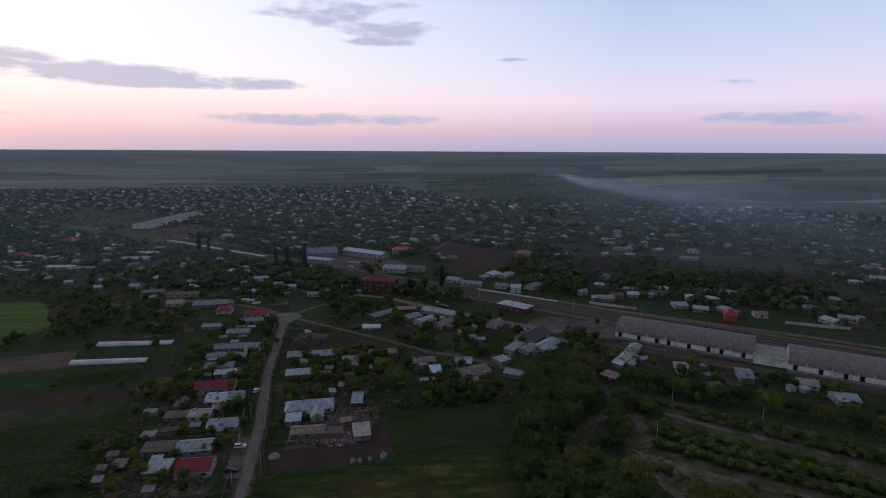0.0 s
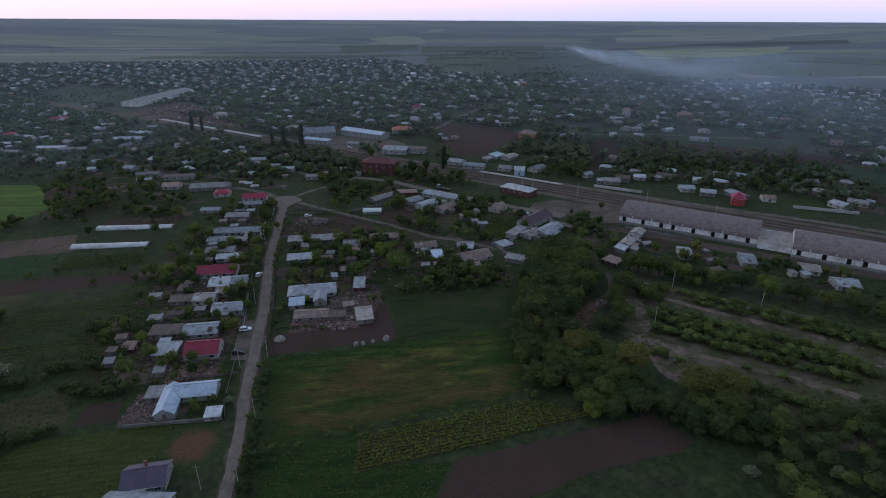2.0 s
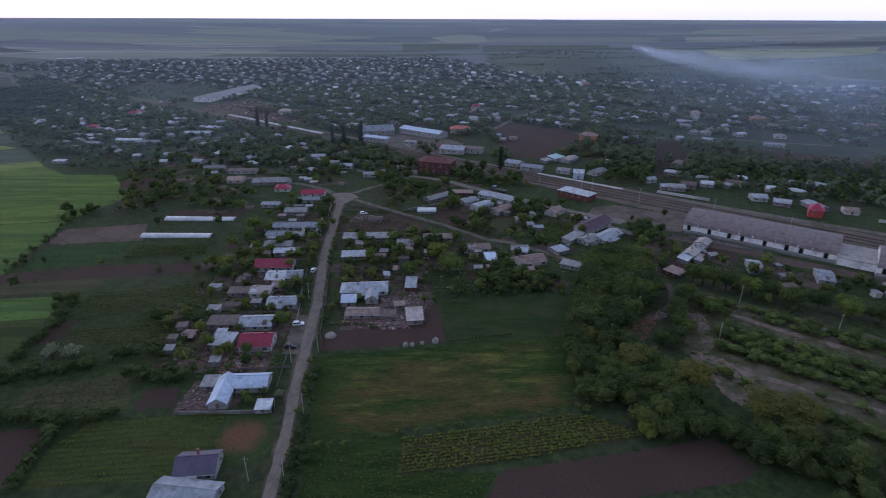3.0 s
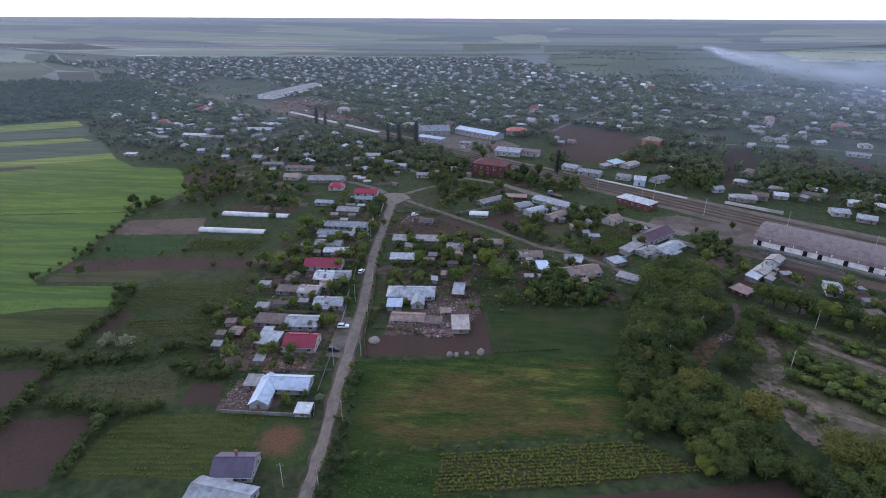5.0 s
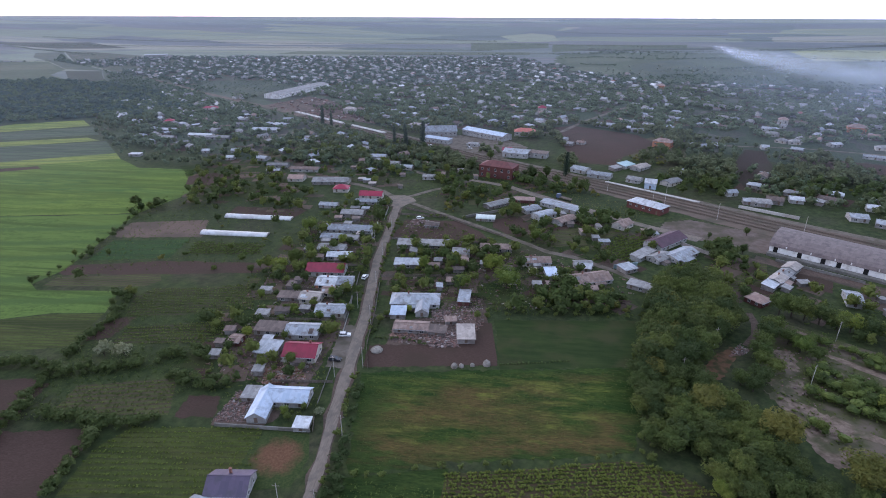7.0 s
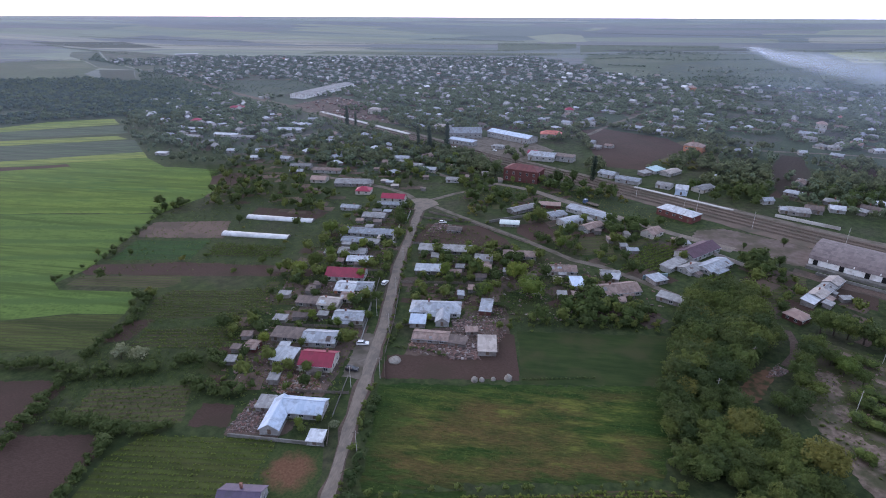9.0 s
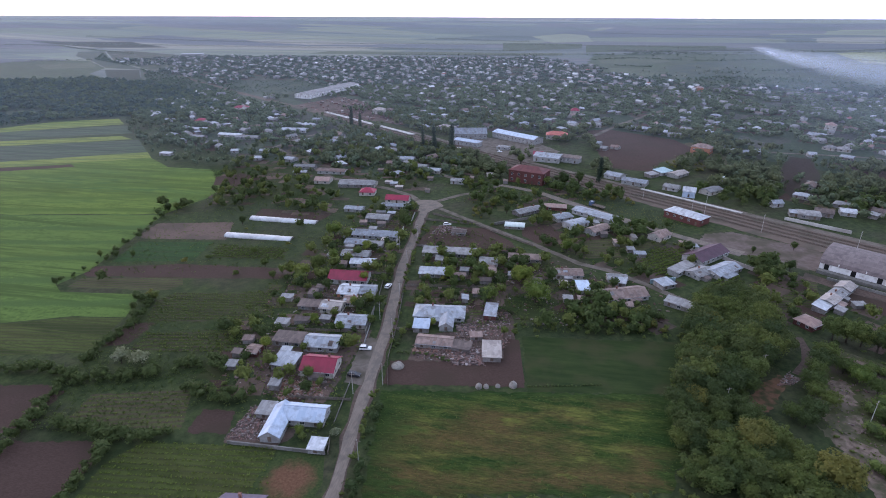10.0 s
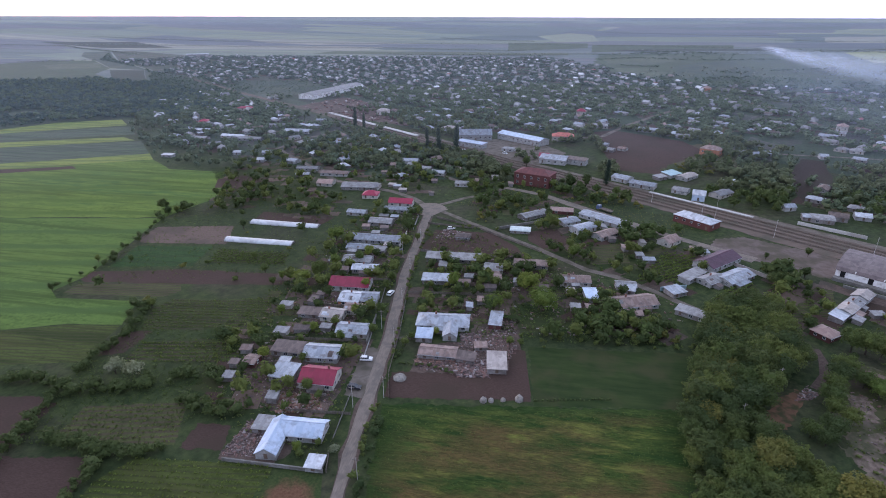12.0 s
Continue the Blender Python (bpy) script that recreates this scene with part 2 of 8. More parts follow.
def leaf_mat(name, a, b, c, sheen=0.0):
    m, nt, bsdf = shader_tree(name)
    co = nt.nodes.new("ShaderNodeTexCoord").outputs["Object"]
    isl = nt.nodes.new("ShaderNodeNewGeometry").outputs["Random Per Island"]
    r = nt.nodes.new("ShaderNodeObjectInfo").outputs["Random"]
    clump = noise_tex(nt, co, 0.35, 3.0, 0.6)
    col = mix(nt, ramp(nt, isl, [(0, 0.0), (1, 1.0)]), a, b)
    col = mix(nt, ramp(nt, clump, [(0.42, 0.0), (0.62, 0.8)]), col, c)
    col = mix(nt, 1.0, col, ramp(nt, r, [(0, (.62, .70, .66)), (0.5, (.9, .92, .8)), (1, (1.12, 1.06, .9))]), "MULTIPLY")
    setsock(nt, bsdf, "Base Color", col)
    bsdf.inputs["Roughness"].default_value = 0.75
    bsdf.inputs["Specular IOR Level"].default_value = 0.12
    # light passes through thin leaves
    tr = add(nt, "ShaderNodeBsdfTranslucent", Color=col)
    mixer = nt.nodes.new("ShaderNodeMixShader")
    mixer.inputs[0].default_value = 0.35
    nt.links.new(bsdf.outputs[0], mixer.inputs[1])
    nt.links.new(tr.outputs[0], mixer.inputs[2])
    nt.links.new(mixer.outputs[0], nt.nodes["Material Output"].inputs["Surface"])
    return m


def island_mat(name, stops, rough=0.8, spread=0.3):
    m, nt, bsdf = shader_tree(name)
    isl = nt.nodes.new("ShaderNodeNewGeometry").outputs["Random Per Island"]
    co = nt.nodes.new("ShaderNodeTexCoord").outputs["Object"]
    col = ramp(nt, isl, stops, step=True)
    f = noise_tex(nt, co, 0.5, 4.0, 0.6)
    col = mix(nt, 1.0, col, ramp(nt, f, [(0.3, (1 - spread,) * 3), (0.7, (1.0, 1.0, 1.0))]), "MULTIPLY")
    setsock(nt, bsdf, "Base Color", col)
    bsdf.inputs["Roughness"].default_value = rough
    return m


M = {}
# ground and fields
M["soil"] = surface("ploughed_soil", (.044, .028, .023), (.069, .045, .037), 1.2, .95, .2, (.048, .034, .026), .05, stretch=(1, 3, 1), rot=-8)
M["soil_dark"] = surface("dark_ploughed_soil", (.032, .024, .020), (.048, .036, .030), .8, .95, .2, (.039, .035, .025), .04, stretch=(1, 3, 1), rot=-30)
M["soil_light"] = surface("dry_soil", (.098, .069, .056), (.138, .101, .081), 1.0, .95, .15, (.081, .062, .050), .06)
M["red_soil"] = surface("red_soil", (.094, .052, .033), (.130, .074, .046), .5, .95, .1, (.030, .041, .018), .3)
M["yard"] = surface("trodden_yard", (.069, .048, .040), (.110, .081, .068), 1.1, .95, .12, (.052, .045, .034), .12)
M["dusty"] = surface("dusty_forecourt", (.092, .072, .062), (.143, .114, .101), .35, .95, .08, (.067, .058, .040), .07)
M["straw"] = surface("straw_stubble", (.075, .060, .036), (.13, .10, .06), 1.0, .95, .12, (.05, .045, .025), .08, stretch=(.3, 2, 1))
M["scrubland"] = surface("scrub_floor", (.040, .058, .046), (.056, .074, .056), .08, .95, .2, (.066, .080, .054), .02)
M["wheat"] = crop("green_wheat", (.074, .118, .022), (.100, .145, .028), (.06, .10, .02), 11, 26, .8, .012, (.052, .098, .026))
M["wheat_low"] = crop("young_wheat", (.060, .106, .025), (.076, .122, .027), (.050, .09, .024), 11, 22, .8, .01, (.076, .114, .024))
M["rape"] = crop("ripening_field", (.135, .168, .038), (.16, .185, .045), (.09, .12, .04), 14, 16, .85, .015, (.11, .15, .038))
M["dull"] = crop("dull_green_field", (.050, .074, .046), (.066, .088, .050), (.05, .062, .045), 14, 12, .8, .02, (.060, .074, .05))
M["far_field"] = crop("pale_far_field", (.074, .092, .060), (.090, .108, .068), (.068, .082, .058), 12, 40, .85, .006, (.060, .076, .056))
M["far_yellow"] = crop("ripe_far_field", (.190, .205, .105), (.225, .235, .120), (.17, .18, .11), 10, 40, .85, .006, (.165, .19, .105))
M["far_pale"] = crop("stubble_far_field", (.185, .20, .145), (.21, .222, .16), (.16, .18, .14), 10, 40, .85, .006, (.17, .19, .14))
M["far_dark"] = surface("far_ploughed_land", (.028, .039, .030), (.042, .052, .039), .03, .95, .1, (.036, .048, .034), .008, stretch=(.4, 2, 1))
M["orchard_grass"] = surface("orchard_grass", (.048, .054, .024), (.074, .073, .035), .5, .95, .15, (.120, .095, .078), .12)
M["meadow"] = meadow_mat("weedy_meadow")
M["grass"] = surface("short_grass", (.016, .029, .009), (.033, .048, .015), .3, .95, .1, (.041, .044, .019), .06, stretch=(.3, 1.4, 1), rot=-6)
M["waste"] = surface("rough_olive_grass", (.057, .058, .032), (.083, .080, .042), .4, .95, .15, (.076, .063, .044), .06)
M["darkgreen"] = crop("dark_clover", (.019, .046, .016), (.030, .060, .019), (.028, .042, .018), 8, 7, .9, .06)
M["drills"] = crop("vegetable_drills", (.035, .050, .016), (.050, .065, .020), (.047, .040, .027), 8, 2.2, .42, .06)
M["drills_green"] = crop("green_vegetable_drills", (.032, .048, .013), (.054, .068, .018), (.038, .042, .019), 8, 2.0, .78, .05, (.054, .060, .019))
M["drills_brown"] = crop("dry_drills", (.042, .055, .019), (.064, .072, .026), (.060, .048, .033), 14, 2.0, .45, .06)
M["drills_mid"] = crop("maize_drills", (.034, .046, .016), (.054, .064, .022), (.062, .045, .027), 10, 1.2, .45, .05, (.072, .054, .031))
M["road"] = surface("dusty_asphalt", (.138, .113, .094), (.195, .163, .139), .9, .9, .02, (.115, .102, .088), .25, stretch=(2.5, .4, 1))
M["dirt"] = surface("dirt_lane", (.100, .084, .070), (.155, .132, .113), .8, .95, .05, (.070, .062, .046), .2)
M["dirt_dark"] = surface("stony_earth", (.090, .065, .050), (.207, .159, .128), .6, .95, .12, (.053, .058, .029), .16)
M["ballast"] = surface("railway_ballast", (.087, .067, .054), (.136, .105, .085), .7, .95, .08, (.069, .063, .047), .06, stretch=(.25, 1.8, 1), rot=40)
M["steel"] = surface("rail_steel", (.10, .076, .060), (.16, .125, .10), 3, .6, 0, None, .1, metal=.3)
M["sleeper"] = surface("sleepers", (.062, .050, .041), (.092, .075, .062), 2, .9)
M["platform"] = surface("platform_concrete", (.36, .35, .33), (.48, .46, .44), .8, .85, .02, (.28, .26, .24), .15)
M["concrete"] = surface("weathered_concrete", (.17, .16, .15), (.27, .26, .245), 1.2, .9, .03, (.16, .15, .13), .4, vary=.3)
M["brick_rubble"] = island_mat("brick_rubble", [(0, (.187, .094, .067)), (.35, (.245, .137, .104)), (.6, (.144, .086, .067)), (.8, (.288, .238, .215))])
M["rubble"] = island_mat("rubble", [(0, (.129, .086, .078)), (.3, (.198, .135, .123)), (.50, (.069, .048, .044)), (.68, (.172, .090, .074)), (.86, (.292, .254, .246)), (.93, (.172, .143, .135))])
# roofs
M["blue"] = sheet_roof("galvanised_roof", (.235, .254, .280), (.344, .370, .405), (.168, .159, .156))
M["azure"] = sheet_roof("pale_blue_roof", (.38, .46, .57), (.49, .56, .66), (.30, .34, .40))
M["white"] = sheet_roof("bright_tin_roof", (.370, .387, .413), (.504, .523, .552), (.252, .251, .252))
M["grey"] = sheet_roof("asbestos_roof", (.195, .192, .192), (.29, .285, .282), (.14, .128, .118), .0, .85)
M["brown"] = sheet_roof("rusty_board_roof", (.11, .085, .075), (.17, .13, .115), (.075, .06, .055), .0, .9)
M["beige"] = sheet_roof("old_cement_roof", (.324, .282, .255), (.414, .370, .334), (.234, .202, .185), .0, .85)
M["tile"] = sheet_roof("weathered_tile_roof", (.19, .13, .11), (.29, .215, .185), (.13, .10, .09), .0, .9)
M["salmon"] = sheet_roof("salmon_roof", (.27, .18, .155), (.34, .24, .205), (.23, .17, .15), .0, .85)
M["orange"] = sheet_roof("orange_tile_roof", (.36, .10, .075), (.43, .135, .10), (.30, .10, .08), .0, .7)
M["red"] = sheet_roof("red_sheet_roof", (.235, .011, .040), (.28, .016, .050), (.19, .014, .036), .0, .5)
M["darkred"] = sheet_roof("crimson_roof", (.21, .013, .040), (.26, .018, .05), (.17, .015, .036), .0, .5)
M["plum"] = sheet_roof("plum_roof", (.085, .035, .055), (.12, .05, .075), (.07, .035, .05), .0, .6)
M["purple"] = sheet_roof("violet_roof", (.062, .048, .082), (.088, .066, .108), (.06, .05, .07), .1, .5)
M["redbrick"] = sheet_roof("red_oxide_roof", (.115, .034, .034), (.155, .048, .046), (.095, .034, .034), .0, .7)
M["teal"] = sheet_roof("teal_roof", (.26, .38, .40), (.34, .45, .47), (.24, .32, .33), .0, .6)
M["depot"] = sheet_roof("tarred_depot_roof", (.155, .125, .122), (.205, .168, .162), (.12, .10, .098), .0, .9)
M["glass"] = sheet_roof("film_greenhouse", (.40, .46, .44), (.50, .55, .53), (.34, .38, .36), .0, .4)
M["film"] = surface("greenhouse_film", (.29, .29, .30), (.41, .41, .42), .8, .35, .02, (.46, .48, .50), .2, spec=.5)
# walls
M["w_white"] = surface("whitewashed_wall", (.32, .318, .31), (.43, .425, .415), 1.2, .9, .02, (.26, .245, .235), .45, vary=.3)
M["w_lime"] = surface("limewashed_wall", (.62, .61, .60), (.74, .73, .72), .9, .9, .02, (.42, .39, .37), .35)
M["w_cream"] = surface("cream_plaster", (.42, .39, .35), (.52, .49, .44), 1.2, .9, .02, (.34, .31, .28), .45, vary=.3)
M["w_greyw"] = surface("bare_block_wall", (.20, .185, .175), (.29, .27, .26), 1.6, .92, .03, (.15, .13, .12), .5, vary=.3)
M["w_brick"] = surface("red_brick_wall", (.095, .042, .038), (.14, .062, .055), 3.0, .9, .02, (.10, .044, .040), .4, vary=.15)
M["w_orange"] = surface("orange_plaster", (.36, .16, .10), (.43, .21, .13), 1.2, .9, .02, (.38, .16, .09), .4)
M["w_blue"] = surface("pale_blue_plaster", (.36, .44, .54), (.44, .52, .62), 1.2, .9, .02, (.3, .36, .44), .4)
M["w_darkred"] = surface("dark_red_plaster", (.34, .05, .05), (.40, .07, .07), 1.2, .9, .02, (.28, .05, .05), .4)
M["pane"] = surface("window_pane", (.018, .022, .028), (.03, .035, .042), 2, .12, 0, spec=.5)
M["frame"] = surface("window_frame", (.42, .42, .42), (.55, .55, .54), 3, .6, vary=.3)
M["door"] = surface("painted_door", (.12, .09, .07), (.18, .13, .10), 2, .7, vary=.5)
# near-black colour that paints the shade inside the depot doorways
M["dark"] = surface("dark_opening", (.012, .012, .013), (.02, .02, .02), 1, .9)
M["chimney"] = surface("sooty_brick", (.20, .10, .08), (.28, .15, .12), 3, .9, vary=.3)
M["wood"] = surface("grey_wood", (.15, .125, .105), (.22, .19, .165), 2, .9, .02, vary=.3, stretch=(1, 1, .3))
M["pole"] = surface("concrete_pole", (.34, .32, .30), (.44, .42, .40), 2, .85)
M["metal"] = surface("galvanised_steel", (.32, .33, .35), (.44, .45, .47), 3, .45, 0, metal=.7)
# vegetation
M["bark"] = surface("bark", (.05, .040, .032), (.085, .07, .058), 3, .95, .03, stretch=(1, 1, .3))
M["leaf"] = leaf_mat("mid_green_leaves", (.086, .116, .037), (.128, .160, .049), (.091, .109, .037))
# mid and soft: leaf colour lightened to carry the haze of distance
M["leaf_mid"] = leaf_mat("hazed_mid_leaves", (.094, .132, .095), (.132, .173, .117), (.096, .127, .097))
M["leaf_soft"] = leaf_mat("hazed_soft_leaves", (.103, .124, .073), (.145, .163, .090), (.108, .123, .075))
M["leaf_dark"] = leaf_mat("dark_leaves", (.056, .081, .032), (.091, .116, .041), (.061, .083, .032))
M["leaf_bright"] = leaf_mat("fresh_leaves", (.137, .180, .041), (.189, .220, .054), (.114, .159, .039))
M["leaf_olive"] = leaf_mat("olive_brown_leaves", (.123, .127, .037), (.179, .167, .050), (.101, .110, .035))
M["leaf_poplar"] = leaf_mat("poplar_leaves", (.042, .062, .046), (.058, .080, .054), (.042, .062, .046))
M["blossom"] = leaf_mat("blossom", (.22, .225, .14), (.34, .335, .24), (.13, .15, .07))
# far and wood: distance haze painted into paler, greyer leaf colours
M["leaf_far"] = leaf_mat("hazed_far_leaves", (.112, .150, .132), (.150, .186, .156), (.116, .148, .134))
M["leaf_wood"] = leaf_mat("hazed_plain_leaves", (.130, .165, .145), (.170, .205, .175), (.135, .165, .148))
M["leaf_orchard"] = leaf_mat("orchard_leaves", (.108, .144, .044), (.147, .183, .055), (.098, .129, .042))
M["vine"] = leaf_mat("row_leaves", (.105, .140, .034), (.150, .185, .048), (.115, .145, .038))
M["maize"] = leaf_mat("drill_leaves", (.13, .165, .034), (.25, .25, .062), (.15, .175, .040))
# vehicles
M["car_white"] = surface("white_car_paint", (.62, .62, .63), (.68, .68, .69), 1, .25, 0, spec=.5)
M["car_dark"] = surface("dark_car_paint", (.022, .022, .026), (.03, .03, .035), 1, .25, 0, spec=.5)
M["car_blue"] = surface("blue_cab_paint", (.05, .08, .15), (.07, .10, .18), 1, .3, 0, spec=.5)
M["tyre"] = surface("tyre", (.015, .015, .015), (.025, .025, .025), 3, .9)
# far houses, joined
M["far_roof"] = island_mat("far_roofs", [(0, (.30, .305, .305)), (.20, (.20, .20, .20)), (.40, (.46, .465, .465)), (.52, (.18, .176, .17)), (.70, (.27, .262, .255)), (.84, (.20, .165, .148)), (.962, (.30, .095, .08)), (.972, (.70, .71, .72))])
M["far_wall"] = island_mat("far_walls", [(0, (.38, .38, .37)), (.35, (.26, .255, .25)), (.6, (.18, .175, .17)), (.8, (.46, .46, .45))])


def town_ground_mat():
    """Gardens, yards and grass of the town: small plots between streets, mottled with growth."""
    m, nt, bsdf = shader_tree("town_gardens")
    co = nt.nodes.new("ShaderNodeTexCoord").outputs["Object"]
    v = add(nt, "ShaderNodeTexVoronoi", Vector=scaled(nt, co, (.055, .028, 0.0), 39.6), Scale=1.0, Randomness=0.8)
    v.distance = "CHEBYCHEV"
    tone = nt.nodes.new("ShaderNodeSeparateColor")
    nt.links.new(v.outputs["Color"], tone.inputs[0])
    col = ramp(nt, tone.outputs[0], [(0, (.042, .058, .036)), (.3, (.058, .056, .048)), (.45, (.036, .052, .033)), (.62, (.062, .076, .045)), (.78, (.052, .048, .044)), (.9, (.080, .075, .066))], step=True)
    f = noise_tex(nt, co, .12, 5.0, .7)
    col = mix(nt, ramp(nt, f, [(.42, 0.0), (.58, .8)]), col, (.036, .052, .034))
    g = noise_tex(nt, co, .5, 4.0, .7)
    col = mix(nt, 1.0, col, ramp(nt, g, [(.34, (.66, .68, .7)), (.52, (1.0, 1.0, 1.0)), (.68, (1.3, 1.26, 1.2))]), "MULTIPLY")
    setsock(nt, bsdf, "Base Color", col)
    bsdf.inputs["Roughness"].default_value = .95
    bsdf.inputs["Specular IOR Level"].default_value = .1
    return m


M["town_ground"] = town_ground_mat()


def smoke_mat():
    """Thin drifting smoke: clear at the rims of each veil and torn by noise, denser near the fire."""
    m, nt, bsdf = shader_tree("drifting_smoke")
    uv = nt.nodes.new("ShaderNodeUVMap").outputs[0]
    s = nt.nodes.new("ShaderNodeSeparateXYZ")
    nt.links.new(uv, s.inputs[0])
    along, across = s.outputs[0], s.outputs[1]
    rim = calc(nt, "MULTIPLY", calc(nt, "MULTIPLY", across, calc(nt, "SUBTRACT", 1.0, across)), 4.0, clamp=True)
    ends = calc(nt, "MULTIPLY", calc(nt, "MULTIPLY", along, 9.0, clamp=True), calc(nt, "POWER", calc(nt, "SUBTRACT", 1.0, along, clamp=True), 0.8))
    torn = noise_tex(nt, scaled(nt, uv, (7, 2.2, 1)), 1.6, 5.0, 0.6)
    a = calc(nt, "MULTIPLY", calc(nt, "MULTIPLY", calc(nt, "POWER", rim, 1.5), ends), ramp(nt, torn, [(0.3, 0.15), (0.7, 1.0)]))
    setsock(nt, bsdf, "Base Color", (.72, .78, .90, 1))
    bsdf.inputs["Roughness"].default_value = 1.0
    bsdf.inputs["Specular IOR Level"].default_value = 0.0
    setsock(nt, bsdf, "Alpha", calc(nt, "MULTIPLY", a, 0.46, clamp=True))
    return m


M["smoke"] = smoke_mat()


def haze_mat():
    """The thin layer into which the smoke has spread over the roofs."""
    m, nt, bsdf = shader_tree("spread_smoke")
    uv = nt.nodes.new("ShaderNodeUVMap").outputs[0]
    s = nt.nodes.new("ShaderNodeSeparateXYZ")
    nt.links.new(uv, s.inputs[0])
    rim = 1.0
    for axis in (0, 1):
        f = s.outputs[axis]
        rim = calc(nt, "MULTIPLY", rim, calc(nt, "MULTIPLY", calc(nt, "MULTIPLY", f, calc(nt, "SUBTRACT", 1.0, f)), 4.0, clamp=True))
    torn = noise_tex(nt, scaled(nt, uv, (2.2, 3.0, 1)), 1.5, 5.0, .6)
    setsock(nt, bsdf, "Base Color", (.62, .72, .88, 1))
    bsdf.inputs["Roughness"].default_value = 1.0
    bsdf.inputs["Specular IOR Level"].default_value = 0.0
    setsock(nt, bsdf, "Alpha", calc(nt, "MULTIPLY", calc(nt, "MULTIPLY", rim, ramp(nt, torn, [(.3, .2), (.7, 1.0)])), .27, clamp=True))
    return m


M["haze"] = haze_mat()


def far_ground_mat():
    """Open country: long strips of fields of many crops, paled and greyed for distance haze, with darker scrub; near
    by, the village's rough ground.
    """
    m, nt, bsdf = shader_tree("open_country")
    co = nt.nodes.new("ShaderNodeTexCoord").outputs["Object"]
    bend = nt.nodes.new("ShaderNodeVectorMath")
    bend.operation = "ADD"
    nt.links.new(co, bend.inputs[0])
    wob = add(nt, "ShaderNodeTexNoise", Vector=co, Scale=.0016, Detail=2.0)
    lean = nt.nodes.new("ShaderNodeVectorMath")
    lean.operation = "MULTIPLY"
    nt.links.new(wob.outputs["Color"], lean.inputs[0])
    lean.inputs[1].default_value = (260, 200, 0)
    nt.links.new(lean.outputs[0], bend.inputs[1])
    vec = scaled(nt, bend.outputs[0], (.0013, .0042, 0.0), 7)
    v = add(nt, "ShaderNodeTexVoronoi", Vector=vec, Scale=1.0, Randomness=0.9)
    v.distance = "CHEBYCHEV"
    tone = nt.nodes.new("ShaderNodeSeparateColor")
    nt.links.new(v.outputs["Color"], tone.inputs[0])
    # distance haze is put into these field colours, hence pale and greyish
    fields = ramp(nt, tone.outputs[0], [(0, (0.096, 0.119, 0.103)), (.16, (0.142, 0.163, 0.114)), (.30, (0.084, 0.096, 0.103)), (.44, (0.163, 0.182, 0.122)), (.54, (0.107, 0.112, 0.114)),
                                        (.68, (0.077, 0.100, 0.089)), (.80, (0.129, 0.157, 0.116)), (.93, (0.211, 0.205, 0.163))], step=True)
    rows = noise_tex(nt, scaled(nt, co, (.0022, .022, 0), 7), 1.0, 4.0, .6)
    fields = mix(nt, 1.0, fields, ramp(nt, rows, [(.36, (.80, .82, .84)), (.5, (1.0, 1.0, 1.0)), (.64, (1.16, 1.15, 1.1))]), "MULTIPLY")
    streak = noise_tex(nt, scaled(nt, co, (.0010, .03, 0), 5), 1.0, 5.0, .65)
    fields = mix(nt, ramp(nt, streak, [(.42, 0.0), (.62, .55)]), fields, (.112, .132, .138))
    f = noise_tex(nt, co, .5, 5.0, .65)
    g = noise_tex(nt, co, .03, 5.0, .6)
    h = noise_tex(nt, co, .008, 4.0, .55)
    near = mix(nt, ramp(nt, f, [(.35, 0.0), (.65, 1.0)]), (.026, .040, .014), (.043, .056, .021))
    near = mix(nt, ramp(nt, g, [(.50, 0.0), (.66, .7)]), near, (.050, .042, .031))
    near = mix(nt, ramp(nt, h, [(.45, 0.0), (.6, .6)]), near, (.028, .040, .018))
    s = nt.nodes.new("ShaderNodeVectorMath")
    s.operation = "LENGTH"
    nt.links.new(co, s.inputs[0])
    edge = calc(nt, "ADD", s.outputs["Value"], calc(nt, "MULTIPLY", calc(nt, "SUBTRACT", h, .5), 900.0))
    # the haze-paled fields take over from the near colours beyond some 600 m
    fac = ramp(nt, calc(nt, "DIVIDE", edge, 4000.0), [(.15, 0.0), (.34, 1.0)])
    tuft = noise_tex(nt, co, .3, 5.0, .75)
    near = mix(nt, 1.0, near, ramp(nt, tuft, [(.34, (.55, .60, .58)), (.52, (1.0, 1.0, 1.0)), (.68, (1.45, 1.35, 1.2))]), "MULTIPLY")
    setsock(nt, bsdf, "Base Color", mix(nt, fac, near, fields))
    bsdf.inputs["Roughness"].default_value = .95
    bsdf.inputs["Specular IOR Level"].default_value = .1
    n = add(nt, "ShaderNodeBump", Height=f, Strength=.6, Distance=.25)
    nt.links.new(n.outputs[0], bsdf.inputs["Normal"])
    return m


M["country"] = far_ground_mat()


